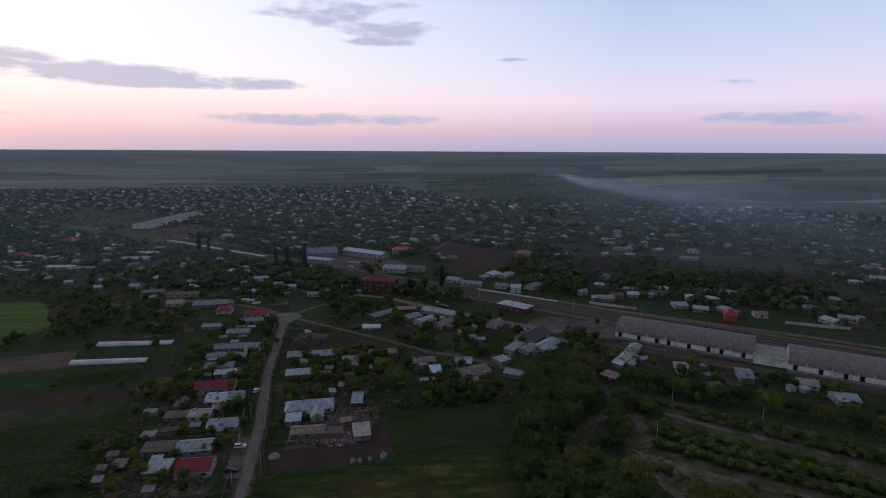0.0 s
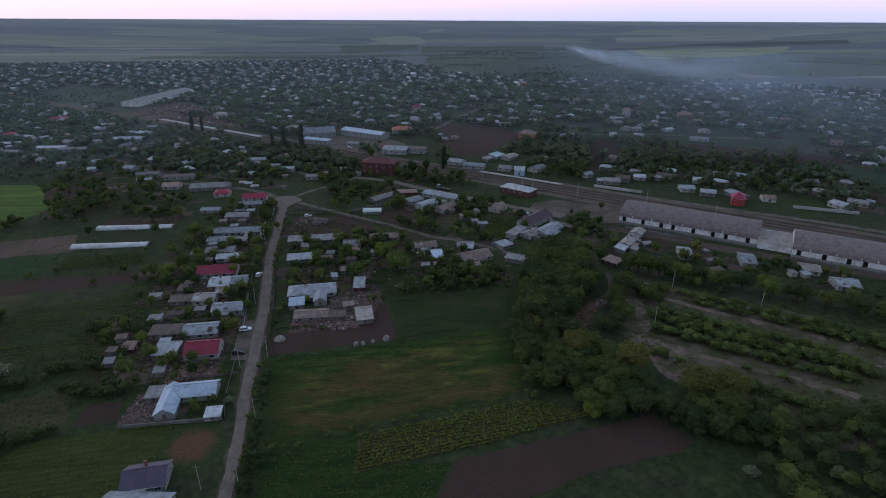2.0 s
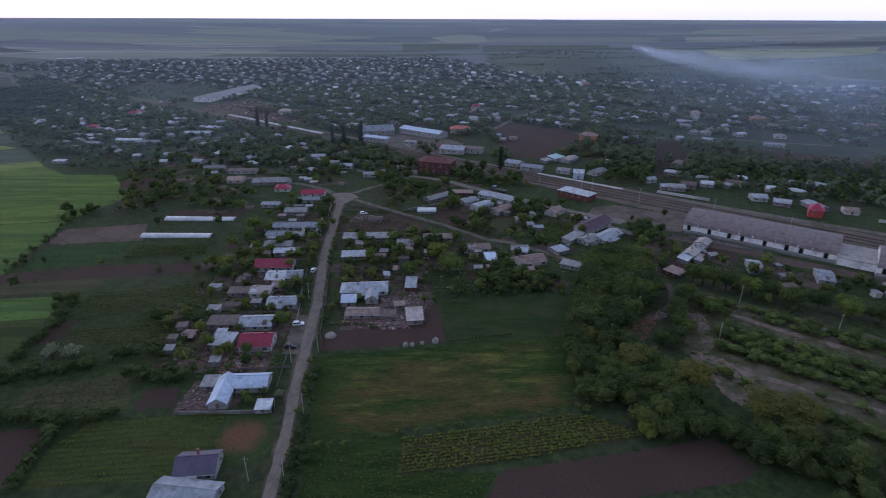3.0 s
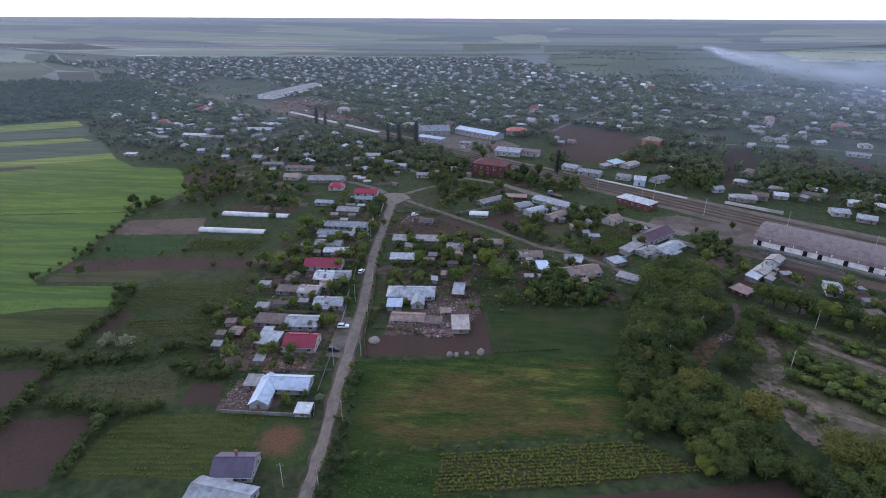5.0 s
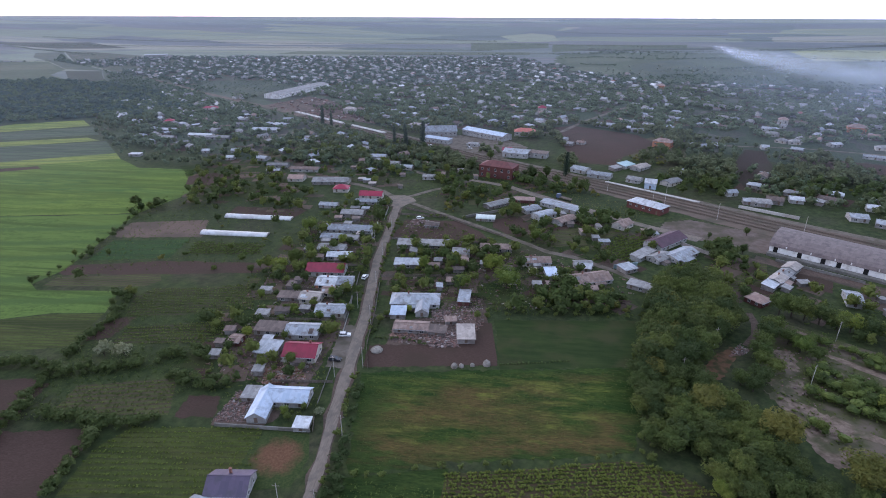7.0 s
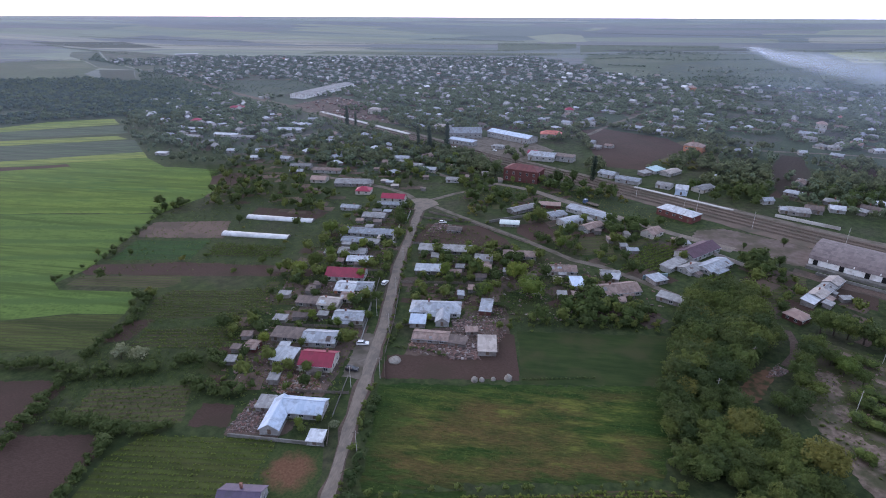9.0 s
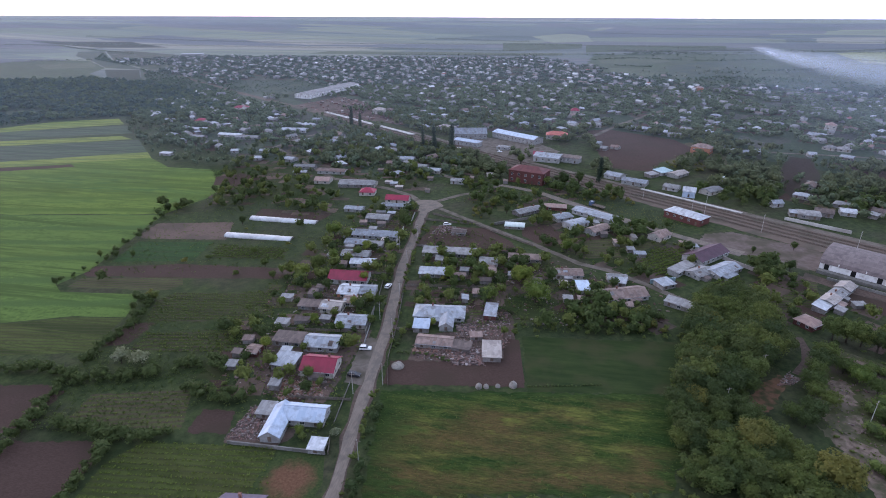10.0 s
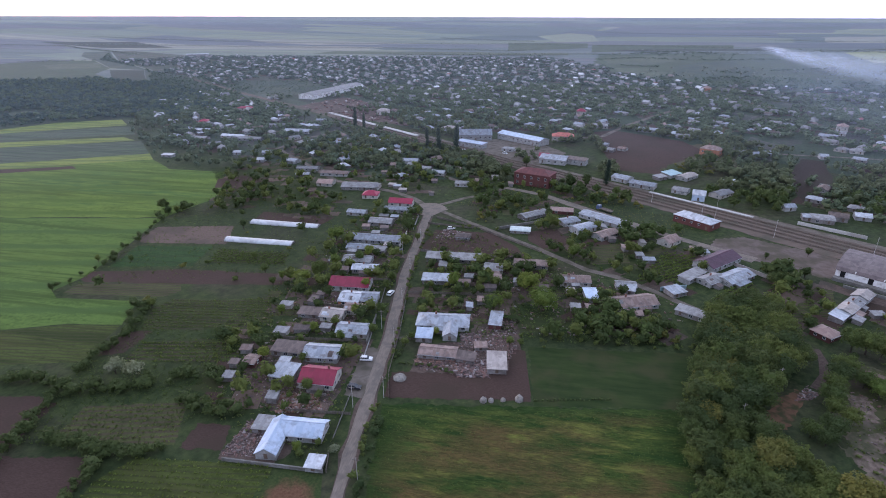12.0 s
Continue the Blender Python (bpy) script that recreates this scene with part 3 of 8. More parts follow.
def red_spot_mat():
    """Reddish bare earth in the middle of rough grass, thinning out unevenly."""
    m, nt, bsdf = shader_tree("reddish_bare_spot")
    co = nt.nodes.new("ShaderNodeTexCoord").outputs["Object"]
    d = nt.nodes.new("ShaderNodeVectorMath")
    d.operation = "DISTANCE"
    nt.links.new(co, d.inputs[0])
    d.inputs[1].default_value = (-57.5, 117.5, gz(-57.5))
    f = noise_tex(nt, co, .35, 5.0, .65)
    g = noise_tex(nt, co, 1.6, 4.0, .6)
    green = mix(nt, ramp(nt, g, [(.35, 0.0), (.65, 1.0)]), (.024, .040, .013), (.046, .060, .020))
    red = mix(nt, ramp(nt, g, [(.35, 0.0), (.65, 1.0)]), (.085, .044, .026), (.130, .070, .042))
    near = calc(nt, "ADD", d.outputs["Value"], calc(nt, "MULTIPLY", calc(nt, "SUBTRACT", f, .5), 9.0))
    setsock(nt, bsdf, "Base Color", mix(nt, ramp(nt, calc(nt, "DIVIDE", near, 10.0), [(.35, 1.0), (.75, 0.0)]), green, red))
    bsdf.inputs["Roughness"].default_value = .95
    bsdf.inputs["Specular IOR Level"].default_value = .1
    return m





# ---- the lie of the land ----
def slope_at(x):
    return 4.16 * math.tanh((max(-700.0, min(700.0, x)) + 50) / 260)


def gz(x, y=0.0):
    """Height of the ground near the village: a gentle rise to the east, even between steps of 20 m."""
    i = math.floor(x / 20)
    a, b = slope_at(i * 20), slope_at(i * 20 + 20)
    return a + (b - a) * (x / 20 - i)


def land(x, y):
    """The same with the far plain, raised to fit the camera's view of the horizon."""
    r = math.hypot(x, y - 10)
    z = gz(x)
    if r > 2000:
        r = min(r, 4700)
        d = r + 1.03e-6 * (r - 2000) ** 3
        far = EYE_H - r * (EYE_H / d + 0.00195 * d / 25000)
        z = z * max(0.0, 1 - (r - 2000) / 1500) + far
    return z


M["red_spot"] = red_spot_mat()


def mesh_object(name, verts, faces, material, parent=None, label="", smooth=False):
    me = bpy.data.meshes.new(name)
    me.from_pydata(verts, [], faces)
    me.materials.append(material)
    if smooth:
        me.polygons.foreach_set("use_smooth", [True] * len(me.polygons))
    ob = new(name, me)
    if parent is not None:
        ob.parent = parent
    if label:
        tagged(ob, label)
    return ob


def part(name, bm, material, parent=None, label=""):
    me = bpy.data.meshes.new(name)
    bm.to_mesh(me)
    bm.free()
    me.materials.append(material)
    ob = new(name, me)
    if parent is not None:
        ob.parent = parent
    if label:
        tagged(ob, label)
    return ob


def build_ground():
    xs = [i * 20.0 for i in range(-35, 36)]
    xs = [-760.0 - 90 * i for i in range(48)][::-1] + xs + [760.0 + 90 * i for i in range(48)]
    ys = [-3000 + 150.0 * i for i in range(18)] + [-300 + 50.0 * i for i in range(47)] + [2050 + 58.0 * i for i in range(50)]
    verts = [(x, y, land(x, y)) for y in ys for x in xs]
    n = len(xs)
    faces = [(j * n + i, j * n + i + 1, (j + 1) * n + i + 1, (j + 1) * n + i) for j in range(len(ys) - 1) for i in range(n - 1)]
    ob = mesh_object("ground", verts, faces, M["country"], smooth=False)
    tagged(ob, "open plain of rough grass, gardens and distant field strips", "ground", kind="structure")


build_ground()
TAKEN = []      # footprints: x, y, half length, half width, turn
LANES = []      # roads and railway: segments with their half width


def patch(name, corners, material, label, lift=0.03, category="field", fray=0.0):
    """A flat piece of land with its own cover, laid on the slope; the edges are a little uneven."""
    rng = random.Random(len(corners) + int(corners[0][0] * 10))
    bm = bmesh.new()
    pts = []
    n = len(corners)
    for i in range(n):
        (x0, y0), (x1, y1) = corners[i], corners[(i + 1) % n]
        k = max(1, int(math.hypot(x1 - x0, y1 - y0) / (max(1.1, fray * 1.5) if fray else 7)))
        for j in range(k):
            t = j / k
            w = fray or (0.0 if j == 0 else min(1.1, k * .08))
            pts.append((x0 + (x1 - x0) * t + rng.uniform(-w, w), y0 + (y1 - y0) * t + rng.uniform(-w, w)))
    bm.faces.new([bm.verts.new((x, y, 0)) for x, y in pts])
    lo, hi = min(p[0] for p in pts), max(p[0] for p in pts)
    for i in range(math.floor(lo / 20) + 1, math.ceil(hi / 20)):
        bmesh.ops.bisect_plane(bm, geom=bm.verts[:] + bm.edges[:] + bm.faces[:], plane_co=(i * 20.0, 0, 0), plane_no=(1, 0, 0))
    bmesh.ops.triangulate(bm, faces=bm.faces[:])
    for v in bm.verts:
        v.co.z = gz(v.co.x) + lift
    bmesh.ops.recalc_face_normals(bm, faces=bm.faces[:])
    if bm.faces and sum(f.normal.z for f in bm.faces) < 0:
        bmesh.ops.reverse_faces(bm, faces=bm.faces[:])
    return tagged(part(name, bm, material), label, category, kind="structure")


def drape(name, corners, material, label, lift=.6, category="field"):
    """A far piece of land laid over the plain where it is raised to the camera's horizon."""
    bm = bmesh.new()
    bm.faces.new([bm.verts.new((x, y, 0)) for x, y in corners])
    for k in (0, 1):
        lo, hi = min(p[k] for p in corners), max(p[k] for p in corners)
        for i in range(math.floor(lo / 45) + 1, math.ceil(hi / 45)):
            at = (i * 45.0, 0, 0) if k == 0 else (0, i * 45.0, 0)
            bmesh.ops.bisect_plane(bm, geom=bm.verts[:] + bm.edges[:] + bm.faces[:], plane_co=at, plane_no=(1 - k, k, 0))
    for v in bm.verts:
        v.co.z = land(v.co.x, v.co.y) + lift
    if sum(f.normal.z for f in bm.faces) < 0:
        bmesh.ops.reverse_faces(bm, faces=bm.faces[:])
    return tagged(part(name, bm, material), label, category, kind="structure")


def ribbon(name, line, width, material, label, lift=0.06, category="road", widths=None, ragged=0.25):
    """A strip along a line of points; width may change from point to point."""
    if category in ("road", "railway", "path"):
        for i in range(len(line) - 1):
            LANES.append((*line[i], *line[i + 1], (max(widths[i], widths[i + 1]) if widths else width) / 2))
    rng = random.Random(int(abs(line[0][0]) * 10) + 3)
    pts = []
    for i in range(len(line) - 1):
        a, b = Vector(line[i]), Vector(line[i + 1])
        wa, wb = (widths[i], widths[i + 1]) if widths else (width, width)
        k = max(1, int((b - a).length / 5))
        for j in range(k):
            pts.append((a.lerp(b, j / k), wa + (wb - wa) * j / k))
    pts.append((Vector(line[-1]), widths[-1] if widths else width))
    left, right = [], []
    for i, (p, w) in enumerate(pts):
        d = (pts[min(i + 1, len(pts) - 1)][0] - pts[max(i - 1, 0)][0]).normalized()
        nrm = Vector((-d.y, d.x))
        left.append(p + nrm * (w / 2 + rng.uniform(-ragged, ragged)))
        right.append(p - nrm * (w / 2 + rng.uniform(-ragged, ragged)))
    verts, faces = [], []
    for i in range(len(pts)):
        for p in (left[i], pts[i][0], right[i]):
            verts.append((p.x, p.y, gz(p.x) + lift + 0.012 * (p is pts[i][0])))
    for i in range(len(pts) - 1):
        for k in (0, 1):
            a = i * 3 + k
            faces.append((a + 1, a, a + 3, a + 4))
    # kerbless edge: a thin skirt gives the strip its thickness
    n = len(verts)
    verts += [(x, y, z - 0.3) for x, y, z in verts]
    for i in range(len(pts) - 1):
        for a in (i * 3, i * 3 + 2):
            faces.append((a, a + 3, a + 3 + n, a + n))
    ob = mesh_object(name, verts, faces, material)
    return tagged(ob, label, category, kind="structure")


# ---- fields west of the village ----
patch("field", [(-473, 309), (-418, 366), (-367, 393), (-322, 415), (-289, 391), (-241, 391), (-210, 339), (-221, 293), (-317, 275), (-388, 252)], M["wheat"], "broad yellow-green field of ripening grain")
patch("field", [(-388, 252), (-317, 274), (-221, 292), (-212, 254), (-204, 216), (-207, 201), (-200, 196), (-164, 200), (-157, 182), (-178, 179), (-200, 170), (-300, 130), (-420, 130)], M["wheat_low"], "bright green field of young grain")
patch("field", [(-700, 410), (-563, 496), (-538, 540), (-483, 573), (-452, 544), (-545, 479), (-680, 375)], M["rape"], "narrow yellow-green field strip")
patch("field", [(-680, 375), (-545, 479), (-445, 539), (-409, 503), (-513, 451), (-650, 355)], M["dull"], "dark fallow field strip")
patch("field", [(-650, 355), (-506, 445), (-411, 489), (-389, 478), (-487, 427), (-620, 335)], M["rape"], "narrow yellow-green field strip")
patch("field", [(-620, 335), (-487, 427), (-382, 477), (-340, 434), (-434, 380), (-560, 310)], M["dull"], "dull green field strip")
patch("field", [(-560, 310), (-434, 380), (-340, 434), (-322, 415), (-367, 393), (-418, 366), (-530, 290)], M["rape"], "yellow-green field strip along the fallow land")
patch("field", [(-440, 358), (-400, 371), (-371, 385), (-362, 379), (-395, 362), (-430, 345)], M["soil"], "dark bare strip inside the grain field", lift=.06)
patch("field", [(-236, 372), (-224, 384), (-203, 377), (-207, 358), (-226, 352)], M["soil"], "small bare ploughed plot", lift=.05)
patch("field", [(-212, 263), (-214, 278), (-172, 287), (-162, 262), (-208, 256)], M["soil_light"], "reddish-brown fallow plot", fray=.5)
patch("field", [(-201, 227), (-206, 252), (-167, 258), (-163, 235)], M["darkgreen"], "dark green clover plot")
patch("field", [(-157, 240), (-162, 255), (-124, 256), (-121, 243)], M["drills"], "small vineyard plot beside the greenhouse")
patch("field", [(-204, 213), (-206, 221), (-163, 231), (-112, 235), (-112, 224), (-200, 211)], M["soil"], "brown ploughed strip")
patch("field", [(-201, 200), (-201, 209), (-157, 218), (-152, 211), (-156, 205)], M["drills_brown"], "ochre and green crop rows")
patch("field", [(-154, 196), (-150, 204), (-110, 211), (-99, 190), (-147, 180)], M["drills"], "vegetable garden in rows")
patch("field", [(-140, 173), (-106, 182), (-100, 168), (-139, 161)], M["drills"], "dark green vegetable plot in rows")
patch("field", [(-152, 178), (-142, 180), (-142, 166), (-150, 162)], M["soil"], "small bare plot by the hedge", fray=.5)
patch("field", [(-230, 120), (-180, 134), (-151, 140), (-143, 138), (-140, 120), (-156, 115), (-210, 98)], M["soil"], "bare ploughed field", fray=.5)
patch("field", [(-200, 92), (-162, 112), (-115, 121), (-111, 114), (-110, 95), (-190, 75)], M["soil"], "bare ploughed field by the hedge", fray=.5)
patch("field", [(-131, 125), (-133, 138), (-104, 146), (-96, 129)], M["drills_brown"], "half-grown garden rows in brown soil", fray=.5)
patch("field", [(-94, 128), (-95, 138), (-85, 139), (-82, 130)], M["soil"], "dark dug plot behind the farmyard", fray=.5)
patch("field", [(-108, 114), (-103, 123), (-66, 127), (-62, 114), (-72, 102), (-106, 98)], M["drills_green"], "green vegetable rows in front of the farmyard")
patch("field", [(-66, 110), (-66, 123), (-62, 126.5), (-52, 126.5), (-49, 118), (-50, 108), (-58, 106)], M["red_spot"], "patch of bare reddish soil in the grass", lift=.05)
patch("field", [(-330, 118), (-300, 129), (-200, 169), (-178, 178), (-157, 181), (-152, 158), (-197, 147), (-240, 125), (-300, 100)], M["drills_green"], "yellow-green crop rows")
patch("field", [(-125, 296), (-166, 297), (-168, 312), (-122, 310)], M["soil"], "dark soil behind the greenhouse")
patch("field", [(-260, 400), (-215, 425), (-160, 372), (-130, 330), (-200, 325)], M["grass"], "rough pasture between scrub and houses")
patch("field", [(-1290, 1180), (-1232, 1256), (-1141, 1271), (-959, 1109), (-900, 1000), (-768, 905), (-820, 916), (-960, 860), (-1050, 740), (-1300, 900)], M["dull"], "olive green pasture beyond the wood", lift=.02)
patch("field", [(-1180, 1150), (-1090, 1225), (-985, 1115), (-1060, 1060)], M["far_field"], "pale green strip beyond the wood", lift=.06)
patch("field", [(-932, 1076), (-858, 1087), (-732, 930), (-778, 905)], M["far_dark"], "dark ploughed field behind the wood", lift=.06)
patch("wood_floor", [(-1150, 640), (-1050, 740), (-960, 860), (-820, 916), (-694, 893), (-581, 833), (-467, 725), (-404, 660), (-428, 596), (-487, 587), (-545, 545), (-570, 505), (-705, 420), (-900, 380), (-1150, 500)], M["scrubland"], "grassy floor of the low wood", lift=.02, category="ground")
patch("field", [(-576, 953), (-437, 972), (-356, 899), (-360, 796), (-457, 796)], M["scrubland"], "dark scrubby field between railway and town", lift=.08, fray=8)
patch("field", [(70, 1340), (100, 1660), (330, 1780), (560, 1800), (800, 1500), (640, 940), (440, 915), (305, 985), (215, 960), (160, 1080), (108, 1185)], M["dull"], "dull green pasture behind the eastern houses", lift=.03, fray=6)
patch("field", [(106, 1573), (289, 1704), (272, 1478), (157, 1322), (103, 1376)], M["far_field"], "olive meadow between hedges", lift=.10, fray=5)
patch("field", [(112, 1288), (184, 1292), (204, 1190), (171, 1078), (112, 1149)], M["far_field"], "pale green field at the edge of the town", lift=.08, fray=5)
patch("field", [(226, 1324), (403, 1549), (380, 1234), (291, 1061), (207, 1081)], M["scrubland"], "dark scrubby field at the edge of the town", lift=.08, fray=9)
drape("field", [(-110, 2721), (34, 2879), (138, 2784), (145, 2426), (-15, 2360)], M["far_pale"], "pale stubble field far out on the plain")
drape("field", [(-207, 2347), (96, 2298), (85, 2001), (-163, 1854)], M["dull"], "dull green field on the plain", lift=.5)
drape("field", [(107, 2205), (594, 2249), (529, 1995), (88, 1786)], M["dull"], "dull green field on the plain beyond the hedges", lift=.5)
drape("field", [(-720, 1640), (-340, 1660), (20, 1655), (20, 1760), (-340, 1790), (-700, 1760)], M["far_field"], "long green field strip behind the town")
drape("field", [(700, 1510), (902, 1538), (1250, 1760), (1500, 2080), (1157, 2010), (921, 2010), (800, 1900)], M["far_yellow"], "yellowing grain field beyond the smoke")
drape("field", [(640, 1180), (820, 1420), (1150, 1600), (1400, 1500), (1000, 1050), (760, 1000)], M["far_field"], "olive green field beyond the eastern houses", lift=.3)
drape("field", [(1100, 2240), (1500, 2300), (1900, 2300), (1800, 2150), (1300, 2130)], M["far_dark"], "dark ploughed strip far out on the plain")
drape("field", [(-1330, 2440), (-1157, 2520), (-1000, 2500), (-990, 2430), (-1150, 2400)], M["far_pale"], "pale farmyard far out on the plain")
drape("field", [(-1900, 1850), (-1600, 1990), (-1300, 1800), (-1500, 1720)], M["far_dark"], "dark ploughed strip beyond the outskirts")
drape("field", [(150, 1900), (700, 2080), (640, 1960), (200, 1830)], M["far_dark"], "dark strip of scrub on the plain")
patch("field", [(-1300, 1400), (-1141, 1275), (-960, 1112), (-860, 1092), (-732, 932), (-694, 897), (-581, 838), (-467, 732), (-462, 772), (-475, 838), (-652, 985), (-770, 1030), (-1090, 1284), (-1464, 1690), (-1560, 1700)], M["scrubland"], "scrubby pasture between the wood and the outskirts", lift=.02)
patch("town_ground", [(-1464, 1698), (-1047, 1501), (-730, 1512), (-324, 1569), (-62, 1590), (65, 1332), (103, 1184), (156, 1077), (210, 951), (304, 977), (440, 905), (640, 930), (760, 850), (930, 760), (700, 440), (440, 290), (330, 330), (240, 420), (170, 480), (75, 580), (16, 560), (-48, 575), (-130, 565), (-260, 675), (-470, 845), (-650, 990), (-767, 1035), (-1088, 1290)],
      M["town_ground"], "gardens, yards and grass between the houses of the town", lift=.012, category="ground")
patch("town_ground", [(-404, 655), (-460, 770), (-270, 640), (-130, 505), (-70, 440), (-66, 400), (-110, 385), (-160, 405), (-235, 420), (-345, 482), (-430, 590)],
      M["town_ground"], "gardens and grass of the old village", lift=.012, category="ground")
# ---- fields between road and wood ----
patch("field", [(-45, 156), (42, 169), (43, 151), (36, 131), (10, 124.5), (-11, 121), (-37, 113), (-41, 131)], M["meadow"], "weedy meadow with ochre and green patches", fray=.9)
patch("field", [(-4, 194), (51, 200), (45, 170), (-1, 163)], M["grass"], "short dark grass beside the wood", lift=.036, fray=.5)
patch("field", [(-47, 172), (-17, 176), (-5, 182), (-2, 165), (-46, 159)], M["soil"], "dark dug vegetable beds", lift=.042, fray=.5)
patch("field", [(-12.5, 117), (10, 121.5), (35, 127.5), (46, 123.5), (53.5, 118.3), (19.4, 109.6), (-6, 105), (-13, 103)], M["drills_mid"], "maize and sunflower drills", lift=.040)
patch("field", [(0, 84), (9, 95), (13, 105), (72, 117.5), (78.2, 106), (72.8, 102.5), (45.5, 97.3), (20, 88)], M["soil"], "bare violet-brown ploughed field", lift=.046, fray=.5)
patch("field", [(-38, 112.5), (-12, 119), (-13, 103), (-6, 105), (12, 104.5), (7, 94), (-12, 82), (-36, 95)], M["meadow"], "strip of dark grass along the road", lift=.024)
patch("field", [(-20, 224), (10, 226), (14, 206), (-15, 204)], M["grass"], "garden lawn between fruit trees")
patch("field", [(-60, 300), (-30, 300), (-15, 283), (-8, 268), (-62, 270)], M["soil"], "bare garden plot below the lane", fray=.5)
patch("field", [(-5, 305), (22, 300), (27, 285), (8, 276), (-10, 292)], M["soil"], "dark garden soil")
patch("field", [(37, 253), (56, 288), (70, 286), (57, 255)], M["drills"], "vineyard below the lane")
patch("field", [(67, 242), (79, 258), (88, 259), (78, 242)], M["drills"], "vineyard beside the farm")
patch("field", [(80, 232), (100, 268), (118, 262), (105, 225)], M["drills_brown"], "garden rows behind the wood")
patch("field", [(118, 240), (126, 258), (140, 248), (132, 232)], M["soil"], "bare plot beside the depot")
patch("field", [(33, 582), (57, 593), (112, 552), (124, 508), (85, 462), (76, 433), (49, 440), (41, 485)], M["soil"], "large ploughed field beyond the railway", lift=.05)
patch("field", [(88, 467), (91, 505), (123, 543), (150, 520), (128, 441), (108, 450)], M["waste"], "rough olive grass beside the ploughed field")
patch("field", [(190.7, 499), (204, 494), (185, 427), (167, 377), (149, 373), (153, 408), (144, 415), (160, 440)], M["soil_dark"], "dark ploughed plots between trees", lift=.05)
patch("field", [(-11, 305), (4, 312), (12, 293), (-2, 283), (-10, 293)], M["soil"], "dug garden beside the lane", lift=.05)
patch("field", [(21, 290), (36, 297), (38, 273), (22, 268)], M["drills_brown"], "dug garden in rows below the lane", lift=.05)
patch("field", [(215, 486), (316, 436), (366, 396), (330, 375), (230, 420)], M["soil"], "ploughed field at the edge of the town")
patch("yard_ground", [(-41, 189), (-27, 194), (-23, 214), (-9, 213), (-7, 196), (-6, 181), (-14, 176), (-42, 172)], M["yard"], "trodden farmyard littered with scrap", category="yard", fray=.7)
patch("field", [(-10.9, 192.4), (-5.1, 191.7), (-1.8, 167.4), (-8.0, 166.2)], M["soil"], "dug strip beside the flat-roofed shed", lift=.045)
patch("yard_ground", [(-82, 127), (-80, 142), (-64, 143), (-62, 136), (-66, 127)], M["yard"], "trodden yard between old sheds", category="yard", fray=.7)
patch("yard_ground", [(-92, 206), (-90, 222), (-70, 221), (-68, 196), (-86, 196)], M["yard"], "dusty yard between cottages", category="yard", fray=.7)
patch("yard_ground", [(-96, 163), (-94, 176), (-60, 180), (-60, 148), (-78, 147)], M["yard"], "dusty yard round the red-roofed house", category="yard", fray=.7)
patch("yard_ground", [(-22, 250), (-20, 262), (-10, 262), (-8, 250)], M["yard"], "bare yard beside the sheds", category="yard", fray=.7)

# ---- roads ----
ribbon("verge", [(-41.5, 70), (-44, 102), (-45.5, 117.5), (-48.6, 140.7), (-49.8, 154), (-54.2, 193), (-58, 217.3), (-62.7, 247.7), (-66, 286.5), (-69.1, 315), (-70.5, 330)], 6, M["yard"],
       "worn earth verge of the road", lift=.035, category="verge", ragged=.7, widths=[4.2, 4.2, 4.4, 4.8, 5.4, 6, 6, 6, 6, 6.2, 7])
ribbon("road", [(-41.5, 70), (-44, 102), (-45.5, 117.5), (-48.6, 140.7), (-49.8, 154), (-54.2, 193), (-58, 217.3), (-62.7, 247.7), (-66, 286.5), (-69.1, 315), (-70.5, 330)], 4.6,
       M["road"], "straight dusty village road with crumbling edges", widths=[3.1, 3.1, 3.2, 3.4, 3.7, 4.0, 4.1, 4.1, 4.2, 4.4, 5.0])
patch("road_junction", [(-73.5, 322), (-67, 321), (-63, 329), (-60, 333), (-62, 338), (-67, 344), (-74, 344), (-79, 341), (-78, 337), (-74.5, 332)], M["road"], "wide dusty road junction", lift=.09, category="road", fray=.55)
patch("lay_by", [(-58.5, 158), (-50, 157), (-53.5, 184), (-60, 184)], M["dirt"], "dusty lay-by where cars are parked", lift=.05, category="road", fray=.6)
ribbon("road", [(-74, 338), (-86, 352), (-101, 363), (-124, 373), (-150, 382), (-180, 412)], 4.2, M["dirt"], "dirt lane leading into the old village")
ribbon("road", [(-66, 342), (-52, 359), (-41, 366), (-30, 384)], 3.6, M["dirt"], "grassy dirt lane towards the railway")
ribbon("road", [(-66, 333), (-40, 311), (-5, 283), (8, 271), (18, 262), (30, 257), (39, 250), (47, 243), (63, 228)], 3.3, M["dirt"], "pale dirt lane between gardens")
ribbon("road", [(-30, 384), (-5.5, 372), (12, 355), (42, 327.5), (55, 316.6), (79, 298), (95, 286)], 5.0, M["road"], "asphalt road along the railway yard", widths=[4, 5, 6, 7, 5, 5, 8])
ribbon("road", [(-180, 412), (-240, 470), (-232, 520), (-205, 560)], 4.0, M["dirt"], "dirt lane through the old village")
ribbon("road", [(-88, 420), (-72, 401), (-60, 392)], 4.0, M["dirt"], "short pale lane beside cottages")
ribbon("road", [(92.3, 211), (91.6, 203), (89, 194.5), (83, 187)], 5.0, M["yard"], "rutted track with dumped rubble", widths=[2.4, 2.6, 3, 2])
patch("dump", [(61.9, 164.7), (65, 172), (69.6, 178.9), (77.4, 185.3), (80.5, 185.7), (76, 177), (72.8, 172.5), (68.4, 165.5)], M["red_soil"], "reddish bare bank beside the track", lift=.05, category="ground", fray=.6)
